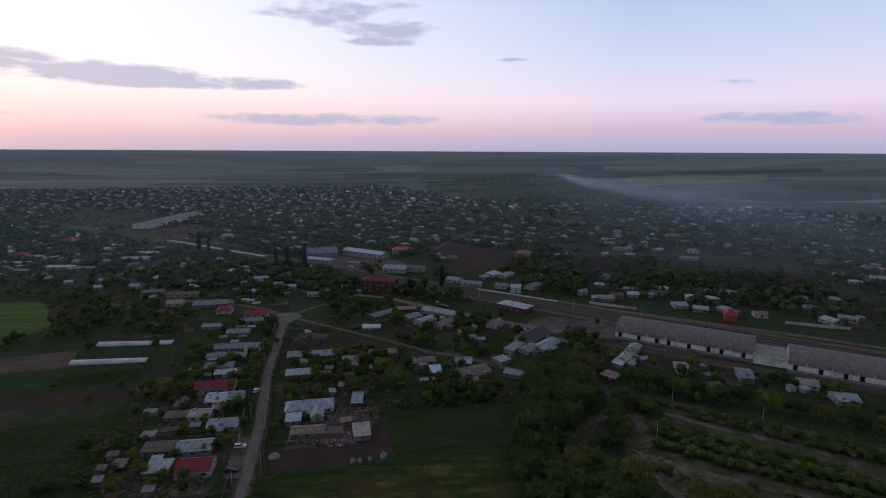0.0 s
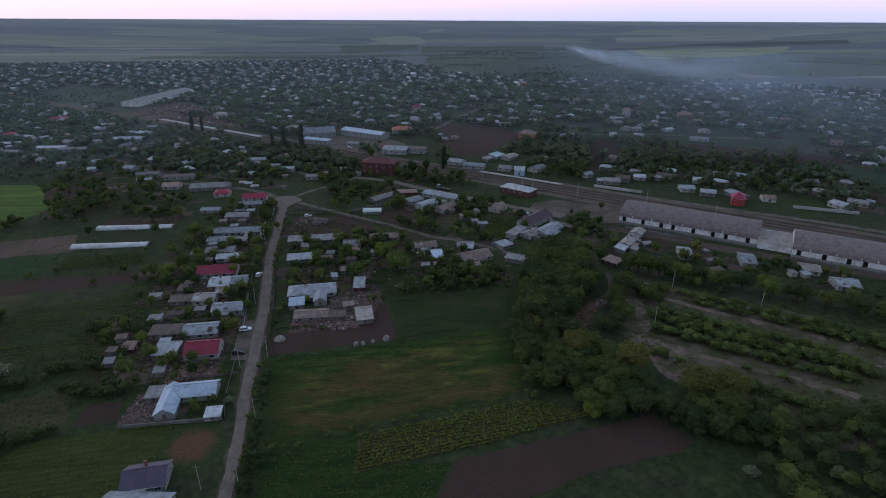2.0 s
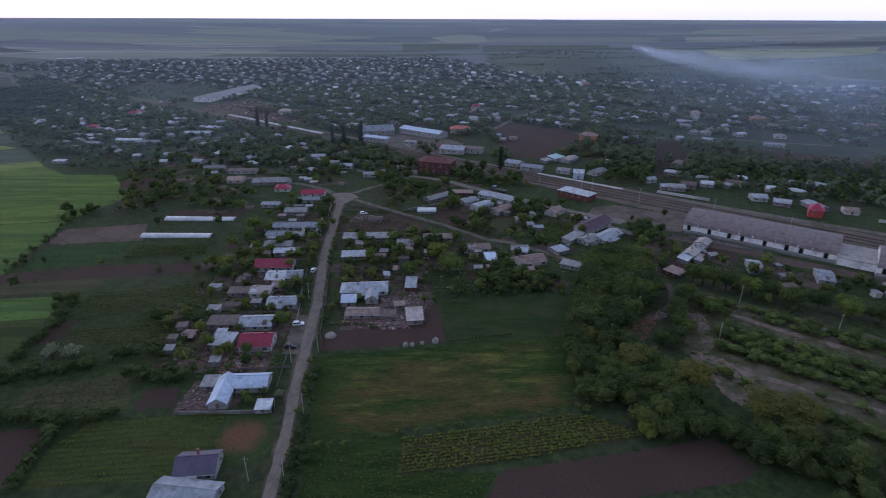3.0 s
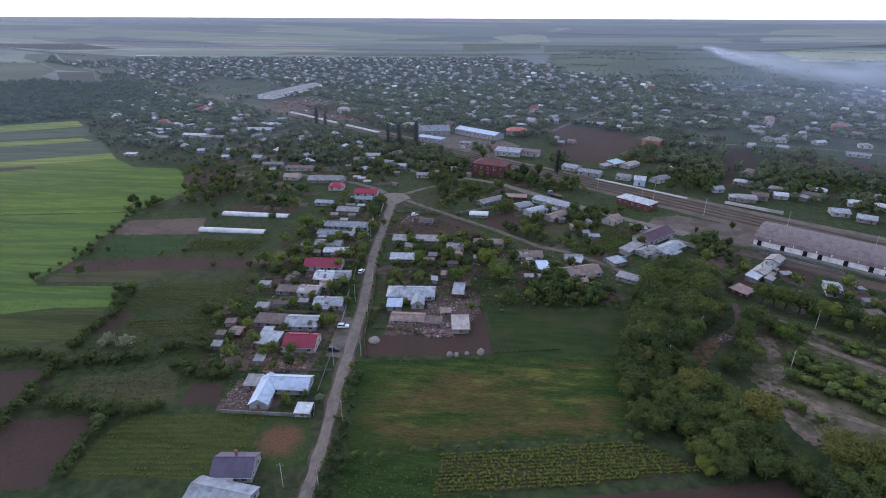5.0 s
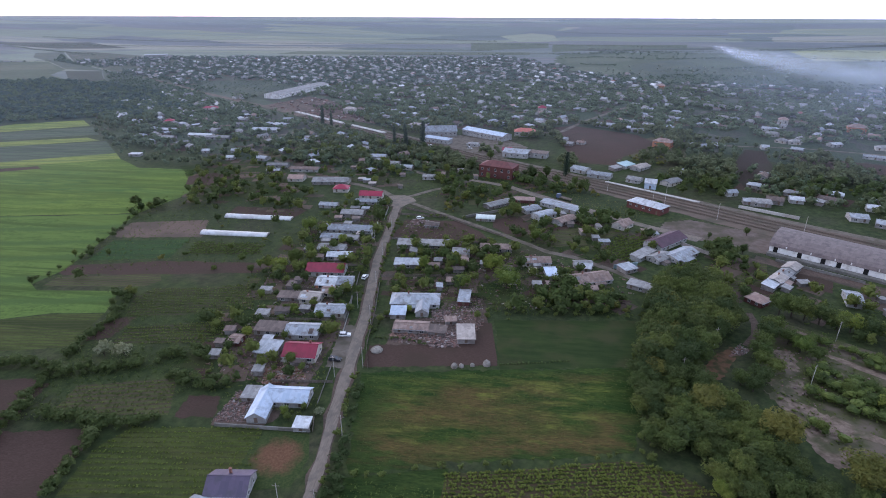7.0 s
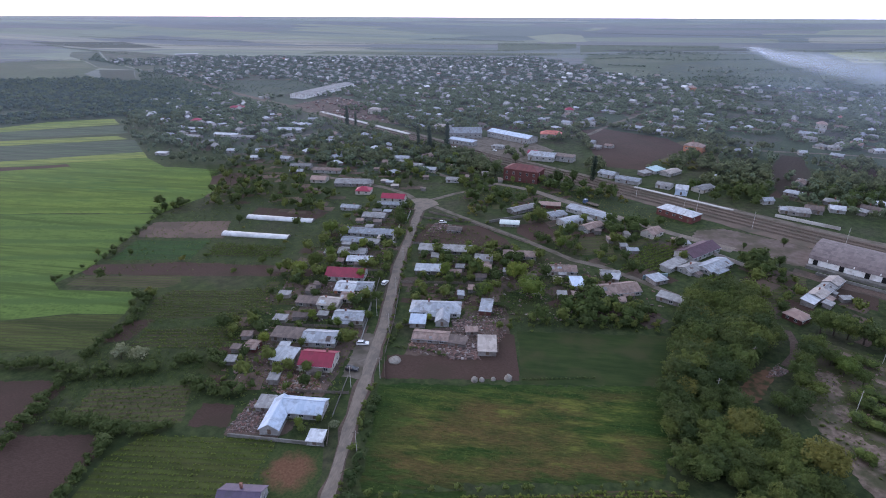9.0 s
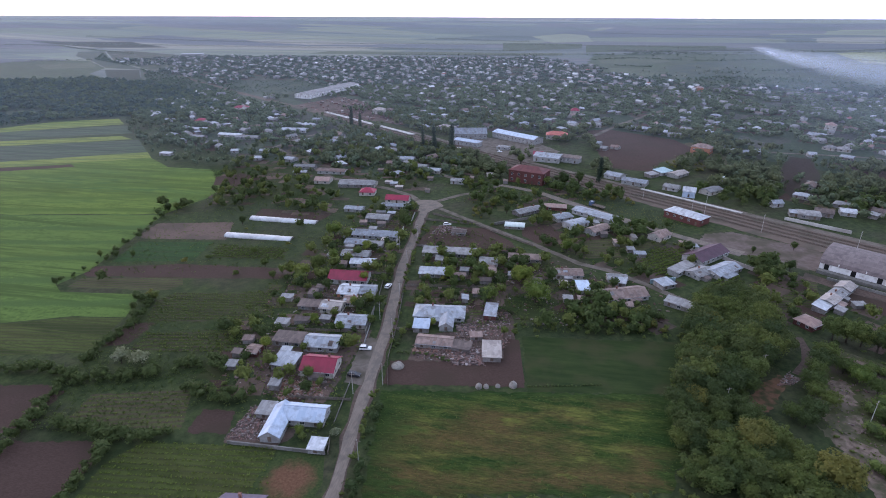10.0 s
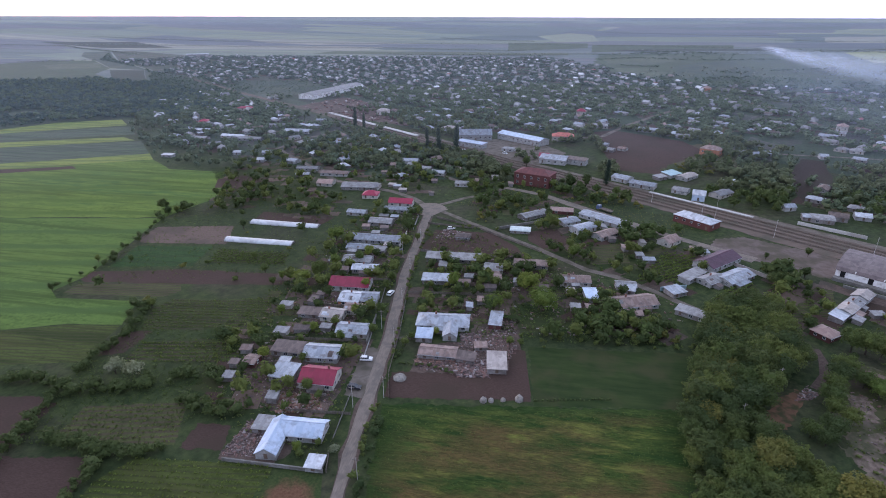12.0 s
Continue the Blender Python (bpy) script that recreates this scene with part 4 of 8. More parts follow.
ribbon("path", [(102.9, 200.3), (113.5, 190.8), (122.6, 184.7), (131, 178), (163.7, 152.5), (190, 132)], 2.0, M["dirt_dark"], "stony path between orchard rows", ragged=.7, category="path")
ribbon("path", [(106, 187), (113, 180), (120, 173.6), (133, 164), (150, 150)], 2.2, M["dirt_dark"], "broken stony strip between orchard rows", ragged=.9, category="path", widths=[1.2, 2.8, 2.0, 3.4, 1.5])
ribbon("path", [(105, 174.5), (112, 169.5), (117.4, 164.5), (130, 156.7), (140, 149.5), (151.5, 137.8), (175, 118)], 2.6, M["dirt_dark"], "pale stony strip between orchard rows", ragged=.8, category="path", widths=[1.4, 2.4, 2, 2.8, 3.4, 3.8, 3])
ribbon("path", [(93, 151), (98.6, 145.1), (114, 135.4), (136, 119.1), (160, 101)], 3.0, M["dirt_dark"], "overgrown stony strip between orchard rows", ragged=.9, category="path", widths=[4, 3.4, 2.2, 3.6, 3])
patch("orchard_floor", [(100, 206), (196, 136), (170, 92), (104, 100), (92, 150), (80, 170), (88, 188)], M["orchard_grass"], "rough grass between orchard rows", lift=.02, category="ground")
for words, spot in (("stony grey-brown bare ground among trees", [(79, 162), (84, 161), (89, 156.5), (98.6, 146.5), (95, 139), (86, 130), (83.5, 135.4), (82.4, 143), (82.4, 150.4)]), ("bare stony clearing beside the bushes", [(91, 185.3), (97.6, 186), (96, 178), (94.4, 173), (88.6, 174.5)]),
                    ("bare stony clearing beside the bushes", [(82.2, 168), (93.4, 169), (92.4, 163), (88, 160), (83, 161.6)]), ("bare stony clearing among trees", [(69.5, 155.4), (73, 152), (71.2, 144), (66.5, 145)])):
    patch("bare_ground", spot, M["dirt_dark"], words, lift=.05, category="ground", fray=.75)
patch("forecourt", [(76, 296), (84, 311), (98, 316), (128, 300), (136, 291), (121, 271), (106, 276), (94, 286)], M["dusty"], "dusty forecourt of the station", lift=.04, category="yard", fray=.6)
patch("depot_lane", [(116, 269), (180, 222), (250, 172), (246, 165), (176, 215), (112, 262)], M["yard"], "grey service lane before the depot", lift=.05, category="road")
patch("works_yard", [(-90, 478), (-95, 500), (-60, 540), (-10, 520), (10, 490), (-10, 450), (-40, 462)], M["dirt"], "pale concrete yard of the works", lift=.04, category="yard", fray=.6)
patch("goods_yard", [(-330, 700), (-270, 650), (-215, 620), (-150, 590), (-180, 640), (-240, 740), (-300, 790)], M["yard"], "pale goods yard below the warehouse", lift=.04, category="yard")
ribbon("road", [(20, 552), (43, 562), (71, 624), (90, 655), (140, 740)], 5, M["dirt"], "street leading into the town")
ribbon("road", [(129, 533), (173, 513), (242, 509), (330, 480)], 4, M["dirt"], "street along the ploughed field")
ribbon("road", [(-140, 560), (-40, 470), (30, 414), (64, 386), (122, 342), (159, 313), (240, 258), (330, 185)], 5, M["dirt"], "pale road beside the railway", lift=.10)

# ---- railway ----
RAIL = [(-700, 995), (-467, 805), (-249, 634), (-115, 520), (-35, 451), (28, 401), (90, 351), (125, 322), (205, 259), (330, 160)]
ribbon("railway_bed", RAIL, 20, M["ballast"], "wide brown ballast bed of the railway yard", lift=.08, category="railway", widths=[8, 9, 12, 16, 18, 24, 31, 33, 30, 30], ragged=.8)


def track(shift):
    """One track: two rails on sleepers."""
    base = new("railway_track")
    tagged(base, "rusty railway track on brown ballast", "railway track", group="tracks of the station yard")
    pts = []
    for i in range(2, len(RAIL) - 1):
        a, b = Vector(RAIL[i]), Vector(RAIL[i + 1])
        d = (b - a).normalized()
        nrm = Vector((-d.y, d.x))
        k = int((b - a).length / 10)
        pts += [(a.lerp(b, j / k) + nrm * shift, nrm) for j in range(k)]
    for s in (-.76, .76):
        verts, faces = [], []
        for p, nrm in pts:
            for o, z in ((-.09, .10), (-.09, .34), (.09, .34), (.09, .10)):
                q = p + nrm * (s + o)
                verts.append((q.x, q.y, gz(q.x) + z))
        for i in range(len(pts) - 1):
            faces += [(i * 4 + k, i * 4 + k + 1, i * 4 + k + 5, i * 4 + k + 4) for k in range(3)]
        mesh_object("rail", verts, faces, M["steel"], base)
    verts, faces = [], []
    for i in range(len(pts) - 1):
        p, q = pts[i][0], pts[i + 1][0]
        nrm = pts[i][1]
        d = (q - p).normalized()
        for j in range(8):
            c = p.lerp(q, j / 8)
            n0 = len(verts)
            for u, v in ((-1.25, -.22), (1.25, -.22), (1.25, .22), (-1.25, .22)):
                w = c + nrm * u + d * v
                verts += [(w.x, w.y, gz(w.x) + .1), (w.x, w.y, gz(w.x) + .24)]
            faces += [(n0 + 1, n0 + 3, n0 + 5, n0 + 7), (n0, n0 + 2, n0 + 3, n0 + 1), (n0 + 4, n0 + 6, n0 + 7, n0 + 5)]
    mesh_object("sleeper", verts, faces, M["sleeper"], base)["kind"] = "stuff"


for s in (8, 3, -2.5, -8):
    track(s)


def slab(name, a, b, width, height, material, label, category):
    """A long low block from a to b: platform edge or boundary wall, with a coping."""
    a, b = Vector(a), Vector(b)
    d = (b - a).normalized()
    nrm = Vector((-d.y, d.x))
    n = max(1, int((b - a).length / 8))
    base = new(name)
    for i in range(n):
        p, q = a.lerp(b, i / n), a.lerp(b, (i + 1) / n) - d * .06
        for piece, w, z0, z1 in (("panel", width, -.3, height), ("coping", width + .16, height, height + .12)):
            bm = bmesh.new()
            ring = [bm.verts.new((c.x, c.y, gz(c.x) + z)) for z in (z0, z1) for c in (p - nrm * w / 2, q - nrm * w / 2, q + nrm * w / 2, p + nrm * w / 2)]
            for f in ((4, 5, 6, 7), (0, 1, 5, 4), (1, 2, 6, 5), (2, 3, 7, 6), (3, 0, 4, 7)):
                bm.faces.new([ring[k] for k in f])
            part(piece, bm, material, base)
    return tagged(base, label, category)


slab("platform", (-267, 657), (-130, 541), 5, .7, M["platform"], "long pale concrete railway platform", "platform")
slab("platform", (62, 388), (112, 348), 2.2, .4, M["platform"], "pale concrete station platform", "platform")
slab("boundary_wall", (132, 341), (158, 323.5), .5, 1.6, M["platform"], "long whitewashed concrete wall beside the railway", "wall")
slab("boundary_wall", (234.8, 286.7), (265, 272.5), .5, 1.6, M["platform"], "whitewashed concrete wall near houses", "wall")
slab("boundary_wall", (-80, 126.3), (-52, 127.2), .22, 1.0, M["concrete"], "grey concrete wall along the farmyard", "wall")
slab("boundary_wall", (-60.5, 186), (-63, 205), .25, 1.3, M["concrete"], "low concrete garden wall by the road", "wall")
slab("boundary_wall", (-72.5, 272), (-74, 292), .25, 1.5, M["platform"], "whitewashed garden wall at the roadside", "wall")
slab("boundary_wall", (-28, 305), (2, 325), .3, 1.4, M["concrete"], "pale concrete wall round a garden", "wall")
slab("boundary_wall", (-196, 424), (-172, 398), .3, 1.6, M["concrete"], "pale concrete wall in the old village", "wall")
slab("boundary_wall", (84, 278), (98, 262), .3, 1.6, M["beige"], "pale wall round the farm garden", "wall")
slab("boundary_wall", (47, 246), (58, 250), .3, 1.8, M["teal"], "faded green board fence of the farm", "fence")
slab("boundary_wall", (122, 263), (150, 243), .3, 1.2, M["concrete"], "grey concrete wall beside the depot lane", "wall")


# ---- buildings ----
def inside(p, poly):
    x, y = p
    hit = False
    for i in range(len(poly)):
        (x0, y0), (x1, y1) = poly[i], poly[i - 1]
        if (y0 > y) != (y1 > y) and x < (x1 - x0) * (y - y0) / (y1 - y0) + x0:
            hit = not hit
    return hit


def free(x, y, gap):
    for x0, y0, x1, y1, w in LANES:
        dx, dy = x1 - x0, y1 - y0
        t = max(0.0, min(1.0, ((x - x0) * dx + (y - y0) * dy) / (dx * dx + dy * dy)))
        if (x - x0 - dx * t) ** 2 + (y - y0 - dy * t) ** 2 < (w + max(gap, .3) * .8) ** 2:
            return False
    for hx, hy, a, b, t in TAKEN:
        dx, dy = x - hx, y - hy
        if dx * dx + dy * dy > (a + b + gap) ** 2:
            continue
        u, v = dx * math.cos(t) + dy * math.sin(t), -dx * math.sin(t) + dy * math.cos(t)
        if abs(u) < a + gap and abs(v) < b + gap:
            return False
    return True


# open plots on which no trees stand
CLEAR = [[(-60, 300), (-30, 300), (-15, 283), (-8, 268), (-62, 270)], [(-11, 305), (4, 312), (12, 293), (-2, 283), (-10, 293)], [(37, 253), (56, 288), (70, 286), (57, 255)], [(67, 242), (79, 258), (88, 259), (78, 242)],
         [(21, 290), (36, 297), (38, 273), (22, 268)], [(78, 294), (98, 305), (128, 292), (160, 262), (150, 252), (112, 266), (94, 284)], [(-20, 224), (10, 226), (14, 206), (-15, 204)],
         [(-41, 189), (-27, 194), (-23, 214), (-9, 213), (-6, 181), (-14, 176), (-42, 172)], [(-214, 278), (-172, 287), (-162, 262), (-208, 256)], [(-201, 227), (-206, 252), (-167, 258), (-163, 235)],
         [(-204, 213), (-206, 221), (-163, 231), (-112, 235), (-112, 224), (-200, 211)], [(-154, 196), (-150, 204), (-110, 211), (-99, 190), (-147, 180)], [(33, 582), (57, 593), (112, 552), (124, 508), (85, 462), (76, 433), (49, 440), (41, 485)], [(190.7, 499), (204, 494), (185, 427), (167, 377), (149, 373), (153, 408), (160, 440)],
         [(-60, 320), (-72, 360), (-95, 375), (-70, 395), (-50, 365), (-38, 318)]]


def scatter(poly, count, gap, seed, clear=1.0):
    rng = random.Random(seed)
    xs, ys = [p[0] for p in poly], [p[1] for p in poly]
    cells, out, size = {}, [], max(gap, .5)
    for _ in range(count * 30):
        if len(out) >= count:
            break
        p = (rng.uniform(min(xs), max(xs)), rng.uniform(min(ys), max(ys)))
        if not inside(p, poly) or not free(*p, clear) or clear >= .8 and any(inside(p, c) for c in CLEAR):
            continue
        c = (int(p[0] // size), int(p[1] // size))
        if any((q[0] - p[0]) ** 2 + (q[1] - p[1]) ** 2 < gap * gap for i in (-1, 0, 1) for j in (-1, 0, 1) for q in cells.get((c[0] + i, c[1] + j), ())):
            continue
        cells.setdefault(c, []).append(p)
        out.append(p)
    return out


def block(bm, x0, x1, y0, y1, z0, z1):
    v = [bm.verts.new(p) for p in ((x0, y0, z0), (x1, y0, z0), (x1, y1, z0), (x0, y1, z0), (x0, y0, z1), (x1, y0, z1), (x1, y1, z1), (x0, y1, z1))]
    for f in ((3, 2, 1, 0), (4, 5, 6, 7), (0, 1, 5, 4), (1, 2, 6, 5), (2, 3, 7, 6), (3, 0, 4, 7)):
        bm.faces.new([v[k] for k in f])


def shell(bm, polys, thick):
    """Roof planes given as polygons from above: the top, an underside and a rim."""
    for poly in polys:
        top = [bm.verts.new(p) for p in poly]
        low = [bm.verts.new((x, y, z - thick)) for x, y, z in poly]
        bm.faces.new(top)
        bm.faces.new(low[::-1])
        n = len(poly)
        for i in range(n):
            j = (i + 1) % n
            bm.faces.new((top[i], low[i], low[j], top[j]))


def roof_planes(style, L, W, eave, rise, o=.35):
    a, b, e, r = L / 2 + o, W / 2 + o, eave + .06, eave + rise
    drop = rise * o / (W / 2)
    if style == "g":
        e -= drop
        return [[(-a, -b, e), (a, -b, e), (a, 0, r), (-a, 0, r)], [(a, b, e), (-a, b, e), (-a, 0, r), (a, 0, r)]]
    if style == "x":
        e -= rise * o / (L / 2)
        return [[(-a, b, e), (-a, -b, e), (0, -b, r), (0, b, r)], [(a, -b, e), (a, b, e), (0, b, r), (0, -b, r)]]
    if style == "h":
        e -= drop
        k = max(.5, a - b * .9)
        return [[(-a, -b, e), (a, -b, e), (k, 0, r), (-k, 0, r)], [(a, b, e), (-a, b, e), (-k, 0, r), (k, 0, r)],
                [(a, -b, e), (a, b, e), (k, 0, r)], [(-a, b, e), (-a, -b, e), (-k, 0, r)]]
    if style == "p":
        return [[(-a, -b, e), (a, -b, e), (a, b, r), (-a, b, r)]]
    if style == "f":
        return [[(-a, -b, r), (a, -b, r), (a, b, r), (-a, b, r)]]
    n, out = 10, []
    for i in range(n):
        t0, t1 = math.pi * i / n, math.pi * (i + 1) / n
        y0, z0, y1, z1 = -b * math.cos(t0), e - .1 + rise * math.sin(t0), -b * math.cos(t1), e - .1 + rise * math.sin(t1)
        out.append([(-a, y0, z0), (a, y0, z0), (a, y1, z1), (-a, y1, z1)])
    return out


def wall_mesh(style, L, W, eave, rise):
    """Outer walls up to the eaves, with gables where the roof has them, standing on a low plinth."""
    bm = bmesh.new()
    a, b = L / 2, W / 2
    block(bm, -a, a, -b, b, -.5, eave)
    if style == "g":
        for s in (-1, 1):
            q = [bm.verts.new(p) for p in ((s * a, -b, eave), (s * a, b, eave), (s * a, 0, eave + rise - .12), (s * (a - .25), -b, eave), (s * (a - .25), b, eave), (s * (a - .25), 0, eave + rise - .12))]
            for f in ((0, 1, 2), (5, 4, 3), (0, 2, 5, 3), (1, 4, 5, 2)):
                bm.faces.new([q[k] for k in f])
    elif style == "x":
        for s in (-1, 1):
            q = [bm.verts.new(p) for p in ((-a, s * b, eave), (a, s * b, eave), (0, s * b, eave + rise - .12), (-a, s * (b - .25), eave), (a, s * (b - .25), eave), (0, s * (b - .25), eave + rise - .12))]
            for f in ((0, 1, 2), (5, 4, 3), (0, 2, 5, 3), (1, 4, 5, 2)):
                bm.faces.new([q[k] for k in f])
    elif style in "pf":
        q = [bm.verts.new(p) for p in ((-a, -b, eave), (a, -b, eave), (a, b, eave), (-a, b, eave), (a, b, eave + rise - .14), (-a, b, eave + rise - .14))]
        for f in ((1, 2, 4), (0, 5, 3), (2, 3, 5, 4)):
            bm.faces.new([q[k] for k in f])
    elif style == "b":
        n = 10
        for s in (-1, 1):
            arc = [bm.verts.new((s * a, -b * math.cos(math.pi * i / n), eave - .05 + (rise - .15) * math.sin(math.pi * i / n))) for i in range(n + 1)]
            bm.faces.new(arc if s < 0 else arc[::-1])
    block(bm, -a - .06, a + .06, -b - .06, b + .06, -.5, .35)
    bmesh.ops.recalc_face_normals(bm, faces=bm.faces[:])
    return bm


ROOF_WORDS = dict(blue="blue-grey galvanised sheet", azure="pale blue sheet", white="bright tin", grey="grey asbestos", brown="rusty brown", beige="pale cement", tile="weathered clay tile",
                  salmon="salmon tile", orange="orange tile", red="bright red sheet", darkred="crimson sheet", plum="dark plum", purple="violet sheet", redbrick="red oxide", teal="teal sheet",
                  depot="long tarred", glass="plastic film", cream="flat concrete")
WALL_WORDS = dict(white="whitewashed", lime="bright limewashed", cream="cream plaster", greyw="bare block", brick="red brick", orange="orange plaster", blue="pale blue", darkred="dark red")
M["cream"] = M["beige"]


def window(parent, x, y, z, w, h, turn, near=True):
    """A casement proud of the wall: frame, and the dark pane with its mullion gap."""
    bm = bmesh.new()
    for u0, u1, v0, v1 in ((-w / 2, w / 2, -h / 2, -h / 2 + .1), (-w / 2, w / 2, h / 2 - .1, h / 2), (-w / 2, -w / 2 + .1, -h / 2 + .1, h / 2 - .1), (w / 2 - .1, w / 2, -h / 2 + .1, h / 2 - .1), (-.04, .04, -h / 2 + .1, h / 2 - .1)):
        block(bm, u0, u1, -.07, .02, v0, v1)
    f = part("window", bm, M["frame"], parent)
    f.matrix_basis = pose(x, y, z, 0, 0, turn)
    for s in (-1, 1) if near else (0,):
        bm = bmesh.new()
        u = sorted((s * .04, s * (w / 2 - .1))) if near else (.1 - w / 2, w / 2 - .1)
        block(bm, u[0], u[1], -.03, .02, -h / 2 + .1, h / 2 - .1)
        part("pane", bm, M["pane"], f)


def house(x, y, turn, L, W, eave, rise, style, roof, wall, detail=True, label="", name="", category="", sink=0.0):
    rng = random.Random(int(x * 31 + y * 17))
    near = y < 300
    small = style in "pf" and L * W < 80 or roof == "glass"
    name = name or ("shed" if small else "house")
    base = new(name)
    base.matrix_basis = pose(x, y, gz(x) - sink, 0, 0, turn)
    what = "low shed" if small else "village house"
    tagged(base, label or f"{what} with {WALL_WORDS[wall]} walls and {ROOF_WORDS[roof]} roof", category or name)
    TAKEN.append((x, y, L / 2, W / 2, radians(turn)))
    part("wall", wall_mesh(style, L, W, eave, rise), M["w_" + wall], base)
    bm = bmesh.new()
    shell(bm, roof_planes(style, L, W, eave, rise), .12)
    bmesh.ops.remove_doubles(bm, verts=bm.verts[:], dist=.01)
    bm.faces.ensure_lookup_table()
    top = part("roof", bm, M[roof], base)
    if style in "gh" and near and detail:
        bm = bmesh.new()
        k = L / 2 + .3 if style == "g" else max(.5, L / 2 - W * .45)
        block(bm, -k, k, -.14, .14, eave + rise - .05, eave + rise + .07)
        part("ridge_cap", bm, M[roof], top)
    if not detail:
        return base
    if not small and style in "gh" and L < 25:
        for _ in range(rng.choice((0, 0, 1))):
            cx, cy = rng.uniform(-L * .3, L * .3), rng.uniform(.2, W * .22)
            bm = bmesh.new()
            tip = eave + rise + .55
            block(bm, cx - .3, cx + .3, cy - .25, cy + .25, eave + .2, tip)
            block(bm, cx - .38, cx + .38, cy - .33, cy + .33, tip, tip + .12)
            part("chimney", bm, M["chimney"], base)
    if near and style in "gh" and 8 < L < 26 and rng.random() < .65:
        lw, lx, ld = L * rng.uniform(.25, .55), rng.uniform(-L * .2, L * .2), rng.uniform(1.8, 3.0)
        bm = bmesh.new()
        block(bm, lx - lw / 2, lx + lw / 2, -W / 2 - ld, -W / 2 - .02, -.4, eave * .72)
        lean = part("lean_to", bm, M["w_greyw"], base)
        bm = bmesh.new()
        shell(bm, [[(lx - lw / 2 - .2, -W / 2 - ld - .25, eave * .72), (lx + lw / 2 + .2, -W / 2 - ld - .25, eave * .72), (lx + lw / 2 + .2, -W / 2 - .02, eave * .94), (lx - lw / 2 - .2, -W / 2 - .02, eave * .94)]], .08)
        part("lean_to_roof", bm, M[rng.choice(("grey", "brown", "tile", "blue"))], lean)
    if near and style == "g" and roof in ("blue", "grey", "tile", "beige", "white", "brown"):
        for _ in range(rng.choice((1, 2, 3))):
            u0, w0 = rng.uniform(-L / 2, L / 2 - 2.2), rng.uniform(.9, 2.1)
            f0 = rng.uniform(.05, .45)
            f1 = f0 + rng.uniform(.2, .5)
            at = [(u, -W / 2 * (1 - f), eave + .10 + rise * f) for f, u in ((f0, u0), (f0, u0 + w0), (f1, u0 + w0 + rng.uniform(-.1, .1)), (f1, u0))]
            bm = bmesh.new()
            shell(bm, [at], .05)
            part("patch_sheet", bm, M[rng.choice(("grey", "brown", "white", "blue", roof))], top)
    n = max(1, int(L / (3.2 if near else 4.2)))
    hole = rng.randrange(n)
    floors = 2 if eave > 7 else 1
    for f in range(floors):
        for i in range(n):
            u = -L / 2 + (i + .5) * L / n
            zc = eave * .56 if floors == 1 else 2.0 + 3.9 * f
            if i == hole and f == 0:
                bm = bmesh.new()
                block(bm, u - .5, u + .5, -W / 2 - .08, -W / 2 + .1, .36, min(2.3, eave - .2))
                part("door", bm, M["door"], base)
            else:
                window(base, u, -W / 2 - .01, zc, min(1.5, L / n * .5), 1.2 if floors == 1 else 1.9, 0, near)
        for s in (-1, 1):
            for v in ((-W * .22, W * .22) if W > 6 else (0,)):
                if not small and (near or v <= 0):
                    window(base, s * (L / 2 + .01), v, eave * .56 if floors == 1 else 2.0 + 3.9 * f, 1.1, 1.2 if floors == 1 else 1.9, 90 * s, near)
    if style in "gh" and not small and near:
        for yy in (-W / 2 - .42,):
            bm = bmesh.new()
            zg = eave - rise * .35 / (W / 2) + .02
            block(bm, -L / 2 - .3, L / 2 + .3, yy - .1, yy + .03, zg - .16, zg - .02)
            part("gutter", bm, M["metal"], base)
    return base


house(-64.1, 105.5, 7, 9.9, 8, 2.3, 2.3, "g", "purple", "white")
house(-63.3, 96.5, -6, 15.5, 7, 2.2, 1.3, "g", "blue", "white")
house(-62.9, 139.9, 4, 11.9, 7, 2.3, 1.8, "g", "azure", "white")
house(-69.4, 135.2, 6, 5.5, 13, 2.2, 1.8, "x", "azure", "white")
house(-54.9, 129.0, 4, 4.1, 4, 1.6, 0.4, "p", "white", "white")
house(-75.3, 140.0, 4, 4.5, 5, 1.7, 0.5, "p", "grey", "greyw")
house(-68.0, 163.1, 3, 11.0, 9, 2.5, 2.3, "g", "red", "cream")
house(-80.3, 163.3, -2, 7.6, 7, 2.2, 0.9, "p", "blue", "greyw")
house(-83.1, 168.5, 5, 3.2, 4, 2.0, 0.4, "p", "white", "greyw")
house(-72.7, 176.4, 5, 11.8, 8, 2.3, 1.6, "g", "blue", "white")
house(-85.5, 176.8, 2, 10.6, 6, 1.9, 0.7, "p", "brown", "greyw")
house(-94.5, 168.0, 1, 4.1, 5, 1.9, 0.7, "g", "tile", "brick")
house(-67.6, 192.5, 4, 11.3, 7, 2.2, 1.2, "g", "blue", "cream")
house(-79.0, 201.6, -1, 8.4, 7, 2.3, 1.3, "g", "beige", "cream")
house(-88.6, 201.8, 3, 8.6, 5, 1.8, 0.5, "p", "brown", "greyw")
house(-72.3, 207.7, 3, 7.9, 6, 2.0, 1.1, "g", "tile", "cream")
house(-76.9, 215.5, 2, 8.2, 9, 2.3, 1.4, "g", "white", "orange")
house(-69.4, 216.6, 6, 6.5, 8, 2.3, 1.2, "g", "blue", "white")
house(-81.4, 227.7, 4, 16.7, 9, 2.5, 2.3, "g", "darkred", "white")
house(-80.7, 243.8, 6, 11.2, 6, 2.2, 1.1, "g", "white", "greyw")
